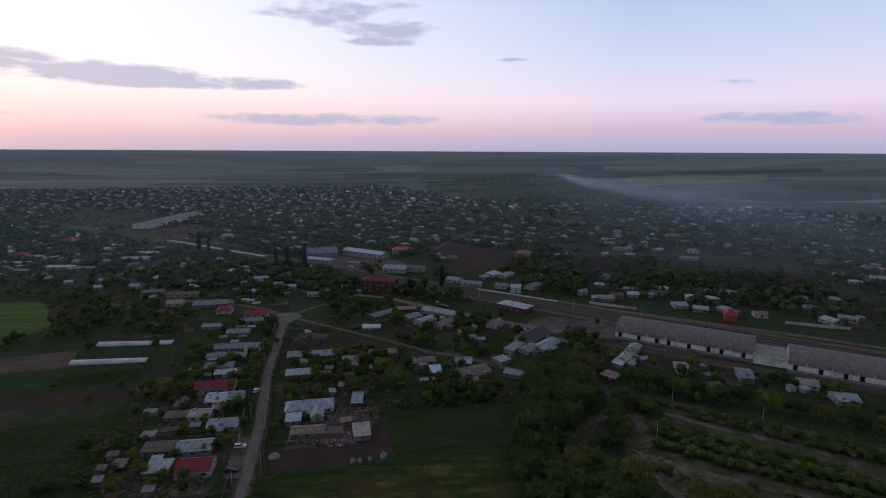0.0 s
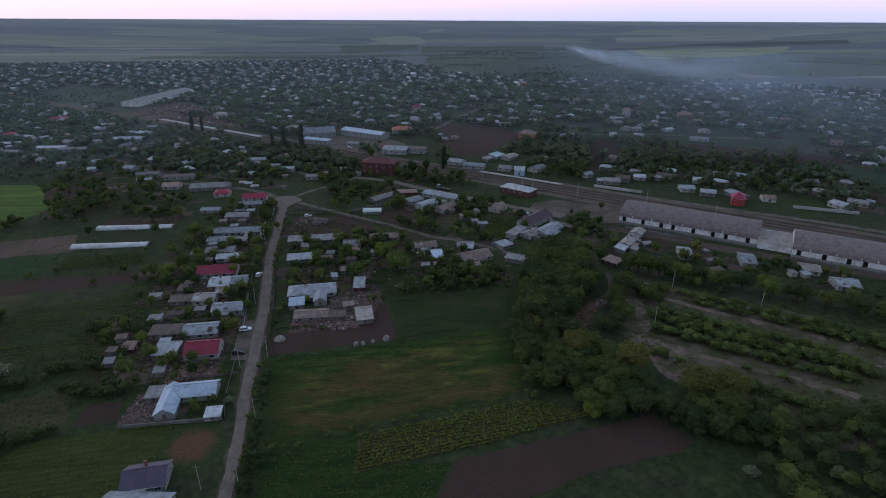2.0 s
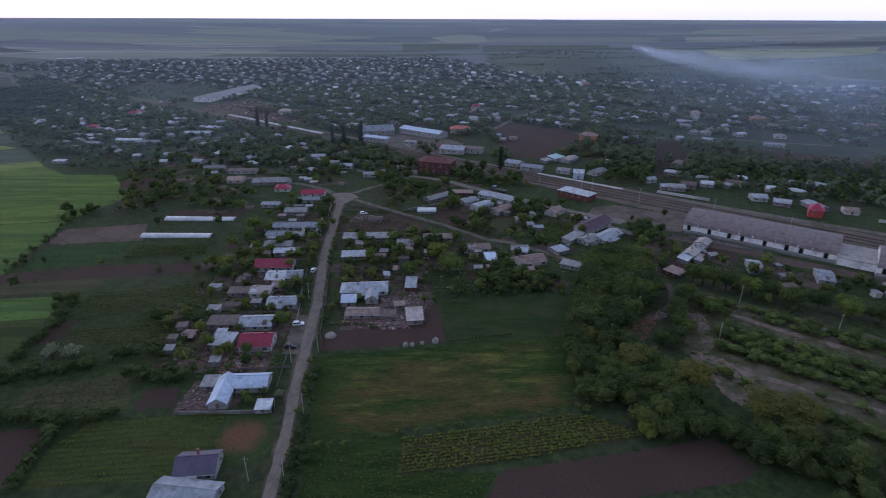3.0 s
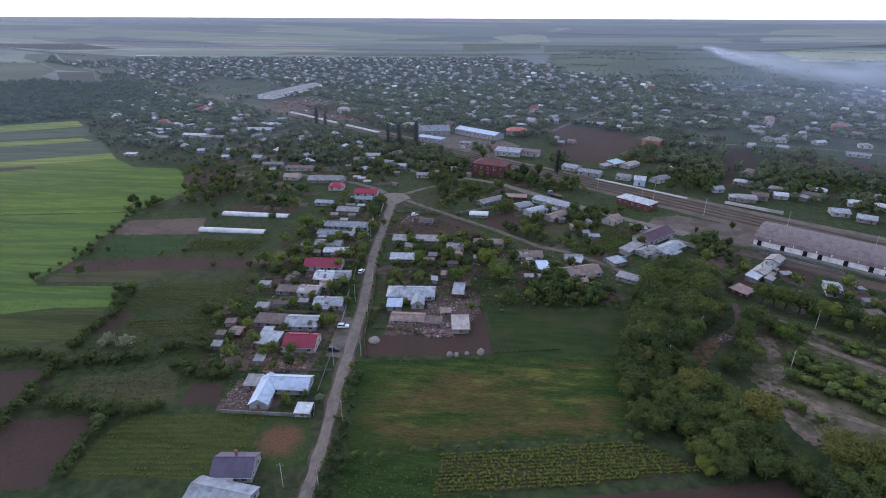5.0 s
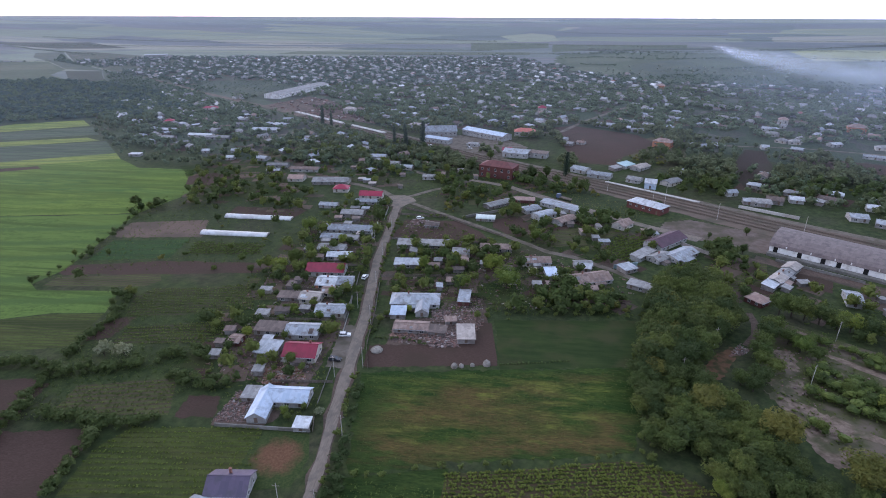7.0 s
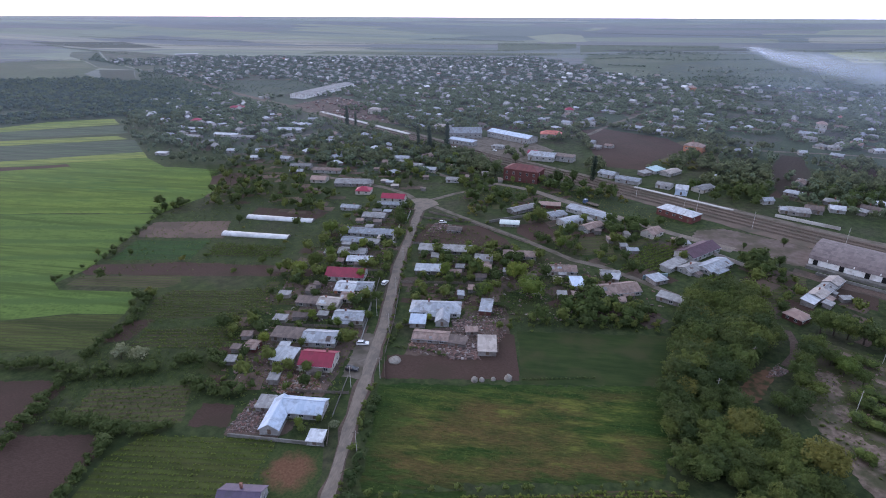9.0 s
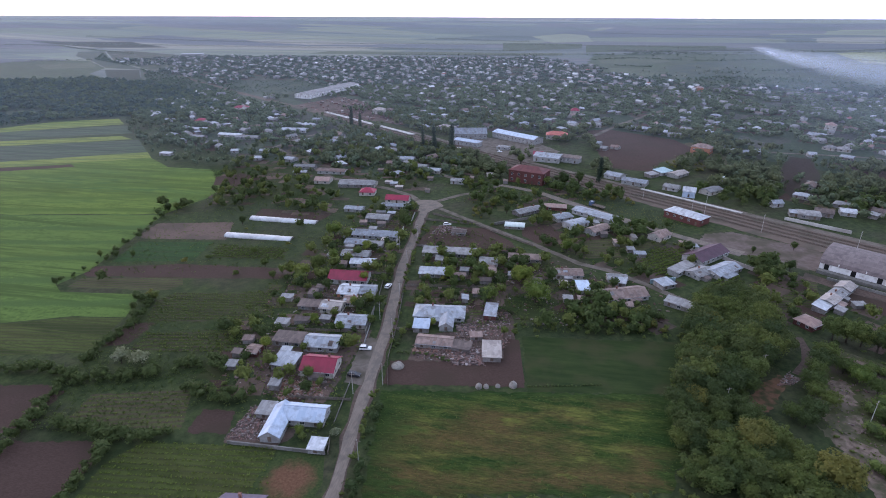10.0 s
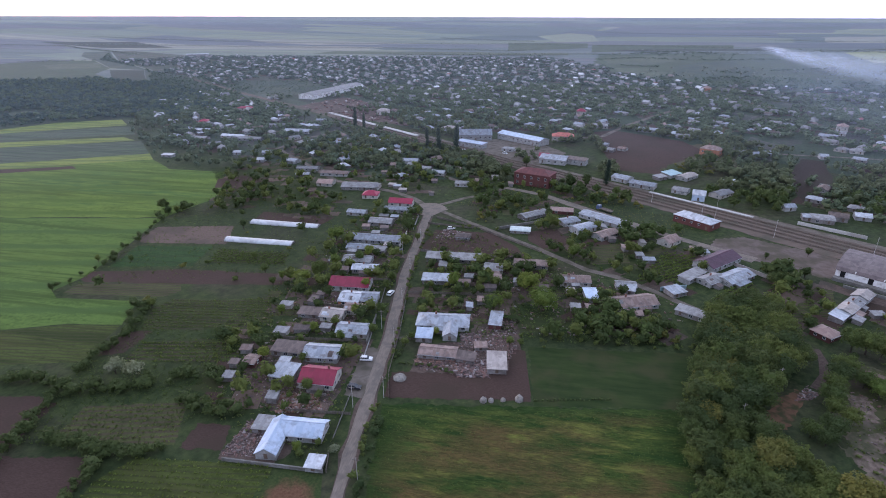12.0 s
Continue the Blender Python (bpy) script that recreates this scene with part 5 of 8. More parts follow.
house(-87.1, 252.4, 3, 13.1, 7, 2.2, 1.2, "g", "grey", "white")
house(-87.6, 278.9, 2, 29.0, 8, 2.3, 1.4, "g", "blue", "white")
house(-81.7, 265.2, 0, 7.6, 5, 2.0, 0.5, "p", "grey", "greyw")
house(-92.2, 267.0, 2, 10.6, 6, 2.0, 0.9, "g", "blue", "white")
house(-91.7, 303.7, 1, 12.8, 8, 2.3, 1.3, "g", "grey", "greyw")
house(-110.8, 317.3, -1, 10.8, 6, 2.0, 1.1, "g", "blue", "white")
house(-87.4, 325.6, 2, 17.7, 6, 2.2, 1.1, "g", "blue", "white")
house(-89.7, 337.7, 1, 14.4, 7, 2.5, 2.1, "g", "red", "cream")
house(-113.4, 350.3, 5, 9.7, 8, 2.5, 2.1, "h", "red", "cream")
house(-121.7, 369.0, 0, 16.2, 9, 2.3, 1.3, "g", "grey", "cream")
house(-153.0, 372.1, 2, 10.6, 9, 2.3, 1.8, "g", "salmon", "cream")
house(-127.4, 368.4, 6, 22.6, 12, 2.3, 1.4, "g", "grey", "greyw")
house(-178.4, 390.3, 9, 9.5, 6, 2.0, 0.9, "g", "white", "greyw")
house(-156.1, 396.8, 1, 20.8, 8, 2.3, 1.2, "g", "tile", "white")
house(-181.9, 406.3, 4, 15.9, 7, 2.2, 1.1, "g", "grey", "white")
house(-231.1, 425.6, 9, 6.4, 7, 2.2, 1.1, "g", "white", "white")
house(-238.3, 450.0, 10, 7.7, 7, 2.2, 1.1, "g", "blue", "white")
house(-204.0, 426.2, -12, 9.9, 8, 2.3, 1.2, "g", "blue", "white")
house(-263.5, 445.7, 10, 5.9, 7, 2.2, 1.1, "g", "white", "white")
house(-252.5, 539.6, 3, 25.3, 12, 2.7, 1.4, "g", "blue", "white")
house(-287.6, 566.3, 10, 18.0, 9, 2.3, 1.2, "g", "grey", "white")
house(-281.7, 499.3, 3, 22.4, 8, 2.3, 1.2, "g", "grey", "white")
house(-350.5, 528.4, 2, 19.9, 8, 2.3, 1.2, "g", "white", "white")
house(-333.1, 494.0, -5, 20.2, 8, 2.3, 1.1, "g", "grey", "greyw")
house(-303.6, 507.2, -3, 24.4, 8, 2.3, 1.2, "g", "white", "cream")
house(-377.3, 571.4, 10, 11.2, 9, 2.7, 1.9, "h", "red", "cream")
house(-380.0, 661.8, 10, 19.6, 10, 2.7, 1.9, "h", "red", "cream")
house(-316.4, 426.9, -1, 9.7, 5, 2.0, 0.4, "p", "white", "white")
house(-191.6, 507.7, 9, 13.2, 8, 2.3, 1.2, "g", "grey", "white")
house(-110.7, 440.4, 0, 12.7, 9, 2.3, 1.4, "g", "blue", "white")
house(-128.7, 469.1, -12, 11.8, 8, 2.3, 1.2, "g", "grey", "white")
house(-94.4, 419.0, -8, 11.3, 8, 2.3, 1.2, "g", "grey", "greyw")
house(-81.9, 409.6, -8, 10.8, 7, 2.2, 1.2, "g", "white", "cream")
house(-59.8, 384.7, 0, 8.9, 7, 2.2, 1.2, "g", "grey", "white")
house(-118.6, 426.2, -6, 6.9, 7, 2.2, 1.2, "g", "tile", "cream")
house(-36.4, 203.9, 6, 19.2, 9, 2.3, 1.8, "h", "blue", "white")
house(-32.4, 197.1, 6, 4.8, 8, 2.2, 1.6, "x", "blue", "white")
house(-41.2, 193.7, 6, 5.6, 6, 2.0, 0.5, "p", "azure", "greyw")
house(-34.2, 184.2, 2, 12.5, 6, 1.8, 0.9, "g", "tile", "greyw", label="half-ruined long house with a sagging clay tile roof")
house(-24.4, 183.0, -4, 6, 4.4, 1.4, 0.5, "p", "brown", "greyw", label="collapsed brown shed in the farmyard")
house(-20.5, 190.5, 12, 4, 3, 1.5, 0.4, "p", "tile", "greyw")
house(-13.9, 181.7, 7, 6.0, 10, 1.9, 0.2, "f", "cream", "greyw")
house(-17.1, 208.4, 0, 4.3, 9, 1.9, 0.7, "p", "blue", "brick")
house(-46.2, 238.7, 6, 12.4, 6, 2.0, 0.7, "p", "blue", "greyw")
house(-43.1, 262.0, 4, 25.6, 6, 2.0, 0.9, "p", "grey", "greyw")
house(-23.2, 254.0, 1, 8.2, 7, 2.2, 1.2, "g", "grey", "cream")
house(-7.0, 260.8, 3, 15.1, 5, 2.0, 0.7, "p", "tile", "greyw")
house(-43.2, 290.6, -2, 7.0, 6, 1.6, 0.7, "g", "brown", "greyw")
house(-14.8, 304.4, 0, 10.2, 6, 1.6, 0.9, "b", "glass", "greyw")
house(10.0, 321.7, 38, 10.6, 8, 2.0, 1.1, "g", "blue", "white")
house(17.6, 311.2, 41, 13, 7, 2.3, 1.4, "b", "blue", "white")
house(28.8, 304.6, 45, 13, 7, 2.2, 1.4, "g", "tile", "white")
house(29.7, 328.0, -36, 27, 9, 2.3, 1.2, "g", "blue", "white")
house(59.3, 300.6, 49, 10, 7, 2.3, 1.9, "g", "tile", "cream")
house(6.6, 339.4, 0, 12.5, 7, 2.0, 1.1, "g", "salmon", "brick")
house(-8.8, 329.9, 43, 18.7, 7, 2.0, 1.1, "g", "grey", "greyw")
house(76.5, 278.7, 45, 22, 10, 2.5, 2.3, "g", "plum", "white")
house(62.2, 260.7, 49, 14, 5, 2.2, 0.5, "p", "grey", "white")
house(69.5, 258.4, 41, 10.4, 7, 2.0, 1.1, "g", "grey", "white")
house(80.0, 263.0, 43, 16.8, 8, 2.0, 1.2, "g", "blue", "white")
house(52.5, 244.5, 32, 6.6, 6, 2.0, 0.5, "p", "blue", "greyw")
house(12.2, 247.5, 8, 12.7, 7, 2.2, 1.4, "g", "tile", "cream")
house(34.7, 231.5, 23, 16.8, 9, 2.2, 1.8, "g", "tile", "white")
house(18.6, 235.1, 10, 5.0, 8, 2.0, 0.6, "p", "azure", "white")
house(34.7, 243.3, -12, 4.0, 6, 2.0, 0.5, "p", "white", "greyw")
house(33.2, 246.7, 5, 8, 5, 2.0, 0.9, "g", "grey", "greyw")
house(55.7, 226.6, -29, 11.4, 5, 2.0, 0.5, "p", "grey", "greyw")
house(98.8, 220.2, 38, 7.0, 7, 2.2, 1.5, "h", "salmon", "brick")
house(108.6, 234.0, 49, 7, 4.6, 2.0, 0.7, "p", "white", "greyw")
house(113.6, 239.8, 49, 8.4, 5.2, 2.3, 1.0, "g", "beige", "white")
house(119.2, 246.4, 49, 8.6, 5.0, 2.1, 0.8, "g", "grey", "greyw")
house(124.6, 252.8, 49, 8, 5.6, 2.4, 1.1, "g", "beige", "white")
house(114.5, 232.6, 49, 4, 3, 1.7, 0.4, "p", "grey", "greyw")
house(157.2, 262.9, -35.5, 67.7, 25, 3.9, 4.6, "b", "depot", "lime", detail=False, name="depot_shed", category="warehouse", label="long whitewashed railway depot with a rounded tarred roof")["span"] = 67.7
house(188.2, 235.2, -35.5, 14.4, 21, 3.4, 0.3, "f", "cream", "lime", detail=False, name="depot_annex", category="warehouse", label="low flat-roofed whitewashed annex between depot sheds")
house(217.6, 212.1, -35.5, 60, 25, 3.9, 4.6, "b", "depot", "lime", detail=False, name="depot_shed", category="warehouse", label="long whitewashed railway depot with a rounded tarred roof")["span"] = 60
house(78.4, 331.7, -42, 21.3, 10, 4.0, 2.0, "h", "white", "brick", name="station_building", category="station", label="red brick station building with a pale hipped roof")
house(-11.6, 395.9, -19, 24.7, 14, 8.5, 2.6, "h", "redbrick", "brick", name="brick_building", category="building", label="two-storey red brick building with a red hipped roof")
house(-73.4, 537.0, 12, 30, 16, 5, 4.2, "g", "blue", "white", name="works_hall", category="hall", label="large hall with a pitched blue-grey metal roof")
house(-71.5, 504.2, -26, 26.7, 8, 4.0, 0.6, "p", "azure", "white")
house(-29.0, 531.0, -37, 49.2, 14, 5.0, 2.0, "g", "azure", "white", name="works_shed", category="hall", label="long works shed with a pale blue roof")
house(-101.9, 568.1, -21, 17.0, 10, 4.0, 2.0, "h", "beige", "white")
house(6.8, 541.4, 1, 19.4, 12, 4.5, 2.6, "h", "orange", "cream")
house(0.8, 458.4, -15, 20.3, 16, 4.0, 2.0, "g", "blue", "white")
house(-7.8, 469.4, -5, 7.3, 9, 2.8, 1.8, "g", "darkred", "cream")
house(17.0, 455.4, -20, 16.3, 8, 4.0, 0.8, "p", "brown", "white")
house(47.3, 413.3, -34, 11.4, 10, 2.7, 1.6, "g", "blue", "white")
house(59.3, 399.8, -23, 15.9, 9, 2.7, 1.4, "g", "blue", "white")
house(81.9, 429.8, 44, 12, 8, 2.3, 1.1, "p", "teal", "white")
house(91.5, 425.5, 49, 15, 8, 2.3, 1.2, "g", "beige", "white")
house(81.4, 391.1, -27, 9.2, 9, 2.3, 1.4, "g", "grey", "white")
house(89.4, 378.6, -15, 7.2, 10, 4.0, 1.8, "g", "white", "blue")
house(104.6, 387.5, 44, 14, 8, 2.3, 1.2, "g", "grey", "cream")
house(115.9, 416.0, 10, 7.1, 8, 2.3, 1.2, "g", "white", "white")
house(124.6, 503.5, -30, 15, 10, 5.0, 2.6, "h", "tile", "orange")
house(88.1, 592.9, -16, 18.3, 10, 2.7, 1.4, "g", "blue", "white")
house(104.5, 578.4, -16, 11.5, 9, 2.7, 1.4, "g", "white", "white")
house(42.8, 606.5, -1, 16.4, 10, 2.7, 1.8, "h", "grey", "cream")
house(-38.1, 492.4, -16, 10.0, 7, 2.3, 1.1, "h", "grey", "white")
house(-333, 832, 80, 140, 25, 6.0, 2.4, "g", "grey", "lime", name="warehouse", category="warehouse", label="very long whitewashed warehouse with a grey roof")
# plain hipped block standing in for a small church, without its tower
house(-200.0, 657.5, -5, 13, 10, 5.5, 2.0, "h", "beige", "cream", name="grain_elevator", category="building", label="pale church-like building beside the goods yard")
house(-988.1, 1469.5, 33, 57.8, 14, 6.0, 1.6, "g", "white", "white", detail=False, name="farm_shed", category="shed", label="long white farm shed beyond the town")
house(189.2, 327.0, -11, 8.6, 9, 2.5, 1.4, "g", "blue", "white")
house(207.0, 298.4, -29, 7.1, 10, 4.4, 2.6, "h", "red", "darkred")
house(214.0, 311.0, -86, 13.7, 8, 2.3, 1.1, "g", "blue", "greyw")
house(229.1, 302.2, -19, 7.2, 8, 2.3, 1.4, "g", "tile", "cream")
house(146.3, 348.2, -11, 10.8, 9, 2.3, 1.2, "b", "grey", "greyw")
house(135.9, 225.5, -16, 5.2, 11, 2.3, 1.2, "g", "blue", "white")
house(160.8, 215.0, -22, 6, 12, 2.3, 1.2, "g", "blue", "white")
house(182.6, 203.0, -24, 7.4, 8, 2.3, 1.2, "g", "beige", "cream")
house(187.0, 187.5, -16, 8.6, 9, 2.3, 1.6, "g", "blue", "white")
house(206.0, 178.3, -22, 8.1, 9, 2.3, 1.4, "g", "blue", "white")
house(264.0, 286.0, -77, 9.3, 9, 2.3, 1.4, "g", "white", "white")
house(170.0, 356.5, -15, 7.5, 8, 2.3, 1.4, "g", "white", "white")
house(281.2, 333.7, -15, 6.7, 8, 2.3, 1.4, "g", "grey", "white")
house(41.7, 521.3, -26, 7.5, 7, 2.0, 1.4, "g", "blue", "white")
house(45.5, 501.8, -24, 7.4, 7, 2.0, 1.4, "g", "grey", "greyw")
house(56.3, 507.4, -30, 6.9, 6, 2.0, 1.2, "g", "tile", "white")
house(114.7, 567.0, -16, 11.1, 8, 2.2, 1.6, "g", "grey", "white")
house(131.4, 580.3, -24, 13, 7, 2.2, 1.4, "g", "white", "cream")
house(149.1, 507.0, 31, 10.6, 8, 2.2, 1.6, "h", "grey", "white")
house(157.3, 503.9, 25, 7.4, 7, 2.0, 1.3, "g", "blue", "greyw")
house(169.9, 507.9, 19, 11.5, 7, 2.0, 0.9, "p", "white", "white")
house(207.1, 503.5, -8, 5.6, 8, 2.3, 1.6, "g", "white", "white")
house(232.2, 532.2, -48, 9.1, 8, 2.3, 1.8, "h", "grey", "cream")
house(240.6, 528.3, -13, 9.2, 8, 2.3, 1.8, "h", "grey", "cream")
house(230.3, 497.7, -38, 8.8, 7, 2.2, 1.4, "g", "blue", "greyw")
house(258.3, 605.0, -23, 12.2, 8, 2.3, 1.8, "g", "grey", "cream")
house(274.6, 563.0, -32, 6.2, 8, 2.3, 1.8, "h", "white", "cream")
house(199.2, 369.7, -30, 7, 7, 2.2, 1.5, "h", "white", "white")
house(135.3, 365.6, 20, 7, 5, 2.5, 1.5, "g", "blue", "white")
house(270.3, 522.1, 20, 10, 7, 2.3, 1.4, "g", "white", "white")
house(302.7, 512.3, -20, 10, 8, 2.3, 1.8, "h", "grey", "cream")
house(278.4, 476.6, -30, 16, 6, 2.2, 1.2, "g", "blue", "white")
house(323.1, 591.8, -20, 16, 11, 5, 2.6, "h", "salmon", "orange")
house(270.9, 627.4, -20, 9, 9, 5, 2.4, "h", "salmon", "cream")
house(73.0, 420.8, 40, 8, 6, 2.2, 0.6, "p", "grey", "greyw")
house(26.9, 680.4, 0, 10, 8, 5, 2.5, "h", "red", "cream")
house(156.3, 352.9, -20, 9, 8, 2.6, 1.6, "g", "brown", "greyw")
house(140.2, 349.6, -10, 6, 6, 2.4, 1.2, "g", "white", "greyw")
house(211.8, 914.6, -20, 11, 9, 5, 2.4, "h", "salmon", "orange")
house(-253.9, 601.1, 10, 10, 7, 2.3, 1.2, "g", "blue", "white")
house(206.1, 344.5, -20, 6, 7, 2.4, 1.5, "g", "white", "white")
house(198.2, 316.7, -30, 9, 8, 2.4, 1.5, "g", "blue", "greyw")
house(379.6, 613.2, -20, 12, 8, 2.4, 1.5, "g", "blue", "white")



def yard_sheds():
    """Coops, lean-tos and stores behind the cottages."""
    rng = random.Random(8)
    for poly, n in (([(-100, 150), (-104, 320), (-84, 326), (-66, 190), (-64, 150)], 18), ([(-44, 200), (-58, 290), (-20, 285), (30, 240), (36, 215), (-10, 205)], 15), ([(10, 330), (60, 300), (80, 290), (60, 255), (20, 270)], 9), ([(104, 215), (120, 245), (200, 195), (190, 160)], 6), ([(-60, 350), (-20, 392), (-80, 440), (-160, 420), (-150, 380)], 16)):
        for x, y in scatter(poly, n, 5, int(poly[0][0]) + 50, 2.6):
            house(x, y, rng.choice((5, 95, 8)) + rng.uniform(-6, 6), rng.uniform(2.5, 5.5), rng.uniform(2.2, 3.6), rng.uniform(1.6, 2.1), .4, "p", rng.choice(("blue", "grey", "brown", "grey", "brown", "tile", "beige")), rng.choice(("greyw", "greyw", "cream")), detail=False)


def depot_bays():
    """Loading doors, pillars and a dock along the two long depot sheds."""
    for ob in [o for o in bpy.data.objects if o.name.startswith("depot_shed")]:
        L, W = ob["span"], 25.0
        bm = bmesh.new()
        block(bm, -L / 2, L / 2, -W / 2 - 3.2, -W / 2, -.4, 1.1)
        part("loading_dock", bm, M["concrete"], ob)
        n = int(L / 8)
        for i in range(n):
            u = -L / 2 + (i + (.32, .5, .61)[i % 3]) * L / n
            # doorway as a slab on the closed wall, its inner shade painted near-black
            bm = bmesh.new()
            block(bm, u - .9, u + .9, -W / 2 - .06, -W / 2 + .1, 1.1, 3.6)
            part("door", bm, M["dark"], ob)
            bm = bmesh.new()
            block(bm, u + L / n / 2 - .2, u + L / n / 2 + .2, -W / 2 - .3, -W / 2, -.3, 4.9)
            part("pillar", bm, M["w_lime"], ob)


depot_bays()
yard_sheds()


def greenhouse(x, y, turn, L, W, h):
    """A long low tunnel of film on hoops, with end boards."""
    base = new("greenhouse")
    base.matrix_basis = pose(x, y, gz(x), 0, 0, turn)
    tagged(base, "long low plastic-film tunnel greenhouse in a garden", "greenhouse", group="tunnel greenhouses")
    TAKEN.append((x, y, L / 2, W / 2, radians(turn)))
    n, m = 12, max(2, int(L / 2))
    bm = bmesh.new()
    grid = [[bm.verts.new((-L / 2 + L * i / m, -W / 2 * math.cos(math.pi * j / n), h * math.sin(math.pi * j / n) * (1 - .04 * (i % 2)) - .1 * (j in (0, n)))) for j in range(n + 1)] for i in range(m + 1)]
    for i in range(m):
        for j in range(n):
            bm.faces.new((grid[i][j], grid[i + 1][j], grid[i + 1][j + 1], grid[i][j + 1]))
    part("film_cover", bm, M["film"], base)
    for s in (0, m):
        bm = bmesh.new()
        x0 = -L / 2 + L * s / m
        arc = [bm.verts.new((x0, -W / 2 * math.cos(math.pi * j / n), h * math.sin(math.pi * j / n))) for j in range(n + 1)]
        bm.faces.new(arc)
        part("end_panel", bm, M["w_greyw"], base)
    for i in range(0, m + 1, 2):
        bm = bmesh.new()
        for j in range(n):
            p = [(-W / 2 * math.cos(math.pi * k / n), h * math.sin(math.pi * k / n)) for k in (j, j + 1)]
            x0 = -L / 2 + L * i / m
            q = [bm.verts.new(v) for v in ((x0 - .06, p[0][0] * 1.01, p[0][1] * 1.01), (x0 + .06, p[0][0] * 1.01, p[0][1] * 1.01), (x0 + .06, p[1][0] * 1.01, p[1][1] * 1.01), (x0 - .06, p[1][0] * 1.01, p[1][1] * 1.01))]
            bm.faces.new(q)
        part("hoop", bm, M["metal"], base)


greenhouse(-146.5, 268, 1, 37, 5.6, 1.45)
greenhouse(-145, 294, 0, 40, 5.6, 1.5)


# ---- vegetation ----
BARE = [(79, 162), (84, 161), (89, 156.5), (98.6, 146.5), (95, 139), (86, 130), (83.5, 135.4), (82.4, 143), (82.4, 150.4)]


def leaf_cloud(rng, count, radius, low, high, size, lobes, shape="round", rings=(12, 7)):
    """A crown as loose quads, four corners each: an inner mass of leafy facets that follows the lobes, and small bent sprays all over their skins."""
    centres = []
    mid, half = (low + high) / 2, (high - low) / 2
    for i in range(lobes):
        if shape == "poplar":
            z = low + (high - low) * (i + .5) / lobes
            k = math.sin(math.pi * min(1, .2 + .74 * (i + .5) / lobes)) ** .6
            centres.append((rng.normal(0, .12), rng.normal(0, .12), z, radius * k, (high - low) / lobes))
        else:
            a, r = rng.uniform(0, 2 * math.pi), radius * (.78 if shape == "ragged" else .60) * math.sqrt(rng.uniform(0, 1))
            z = mid + half * .5 * rng.uniform(-.9, 1)
            s = (rng.uniform(.16, .40) if shape == "ragged" else rng.uniform(.26, .52)) * (1 - .25 * abs(z - mid) / half)
            centres.append((r * math.cos(a), r * math.sin(a), z, radius * s, half * s * 1.1))
    lobe = np.array(centres)
    c = lobe[rng.integers(0, lobes, count)]
    d = rng.normal(size=(count, 3))
    d /= np.linalg.norm(d, axis=1, keepdims=True)
    d[:, 2] = np.where(rng.uniform(size=count) < .7, np.abs(d[:, 2]), d[:, 2])
    rr = rng.uniform(.72, 1.10, (count, 1))
    pos = c[:, :3] + d * rr * np.stack([c[:, 3], c[:, 3], c[:, 4]], 1)
    nrm = d + rng.normal(size=(count, 3)) * .38 + np.array([0, 0, .3])
    nrm /= np.linalg.norm(nrm, axis=1, keepdims=True)
    t = np.cross(nrm, rng.normal(size=(count, 3)))
    t /= np.linalg.norm(t, axis=1, keepdims=True)
    b = np.cross(nrm, t)
    s = size * rng.uniform(.6, 1.3, (count, 1))
    sprays = np.stack([pos - t * s, pos - b * s * .7 + nrm * s * .2, pos + t * s, pos + b * s * .7 - nrm * s * .12], 1)
    # the inner mass: as far out as the lobes reach in each direction, and uneven
    nu, nv = rings
    scale = np.array([radius, radius, half])
    middle = np.array([0, 0, mid])
    lc = (lobe[:, :3] - middle) / scale
    ls = lobe[:, 3] / radius
    u, v = np.meshgrid(np.arange(nu) * 2 * math.pi / nu, np.linspace(-.42 * math.pi, .5 * math.pi, nv + 1), indexing="ij")
    dirs = np.stack([np.cos(v) * np.cos(u), np.cos(v) * np.sin(u), np.sin(v)], -1)
    reach = (dirs @ lc.T + ls * (1 if shape != "poplar" else .55)).max(-1)
    reach *= (.54 if shape == "ragged" else .64) + rng.uniform(-.13, .13, reach.shape)
    reach[:, -1] = reach[0, -1]
    grid = dirs * reach[..., None] * scale + middle
    roll = np.roll(grid, -1, 0)
    core = np.stack([grid[:, :-1], roll[:, :-1], roll[:, 1:], grid[:, 1:]], 2).reshape(-1, 4, 3)
    return np.concatenate([core, sprays])


def quads_object(name, quads, material, parent=None, smooth=False):
    """One mesh of loose quads, from an array of corners (n, 4, 3)."""
    n = len(quads)
    me = bpy.data.meshes.new(name)
    me.vertices.add(n * 4)
    me.vertices.foreach_set("co", np.ascontiguousarray(quads, dtype=np.float32).ravel())
    me.loops.add(n * 4)
    me.loops.foreach_set("vertex_index", np.arange(n * 4, dtype=np.int32))
    me.polygons.add(n)
    me.polygons.foreach_set("loop_start", np.arange(0, n * 4, 4, dtype=np.int32))
    me.materials.append(material)
    me.update(calc_edges=True)
    me.validate()
    ob = new(name, me)
    if parent is not None:
        ob.parent = parent
    return ob


def limb(bm, a, b, ra, rb, sides=6):
    a, b = Vector(a), Vector(b)
    d = (b - a).normalized()
    u = d.orthogonal().normalized()
    v = d.cross(u)
    ra_, rb_ = [[bm.verts.new(p + (u * math.cos(2 * math.pi * i / sides) + v * math.sin(2 * math.pi * i / sides)) * r) for i in range(sides)] for p, r in ((a, ra), (b, rb))]
    for i in range(sides):
        j = (i + 1) % sides
        bm.faces.new((ra_[i], ra_[j], rb_[j], rb_[i]))


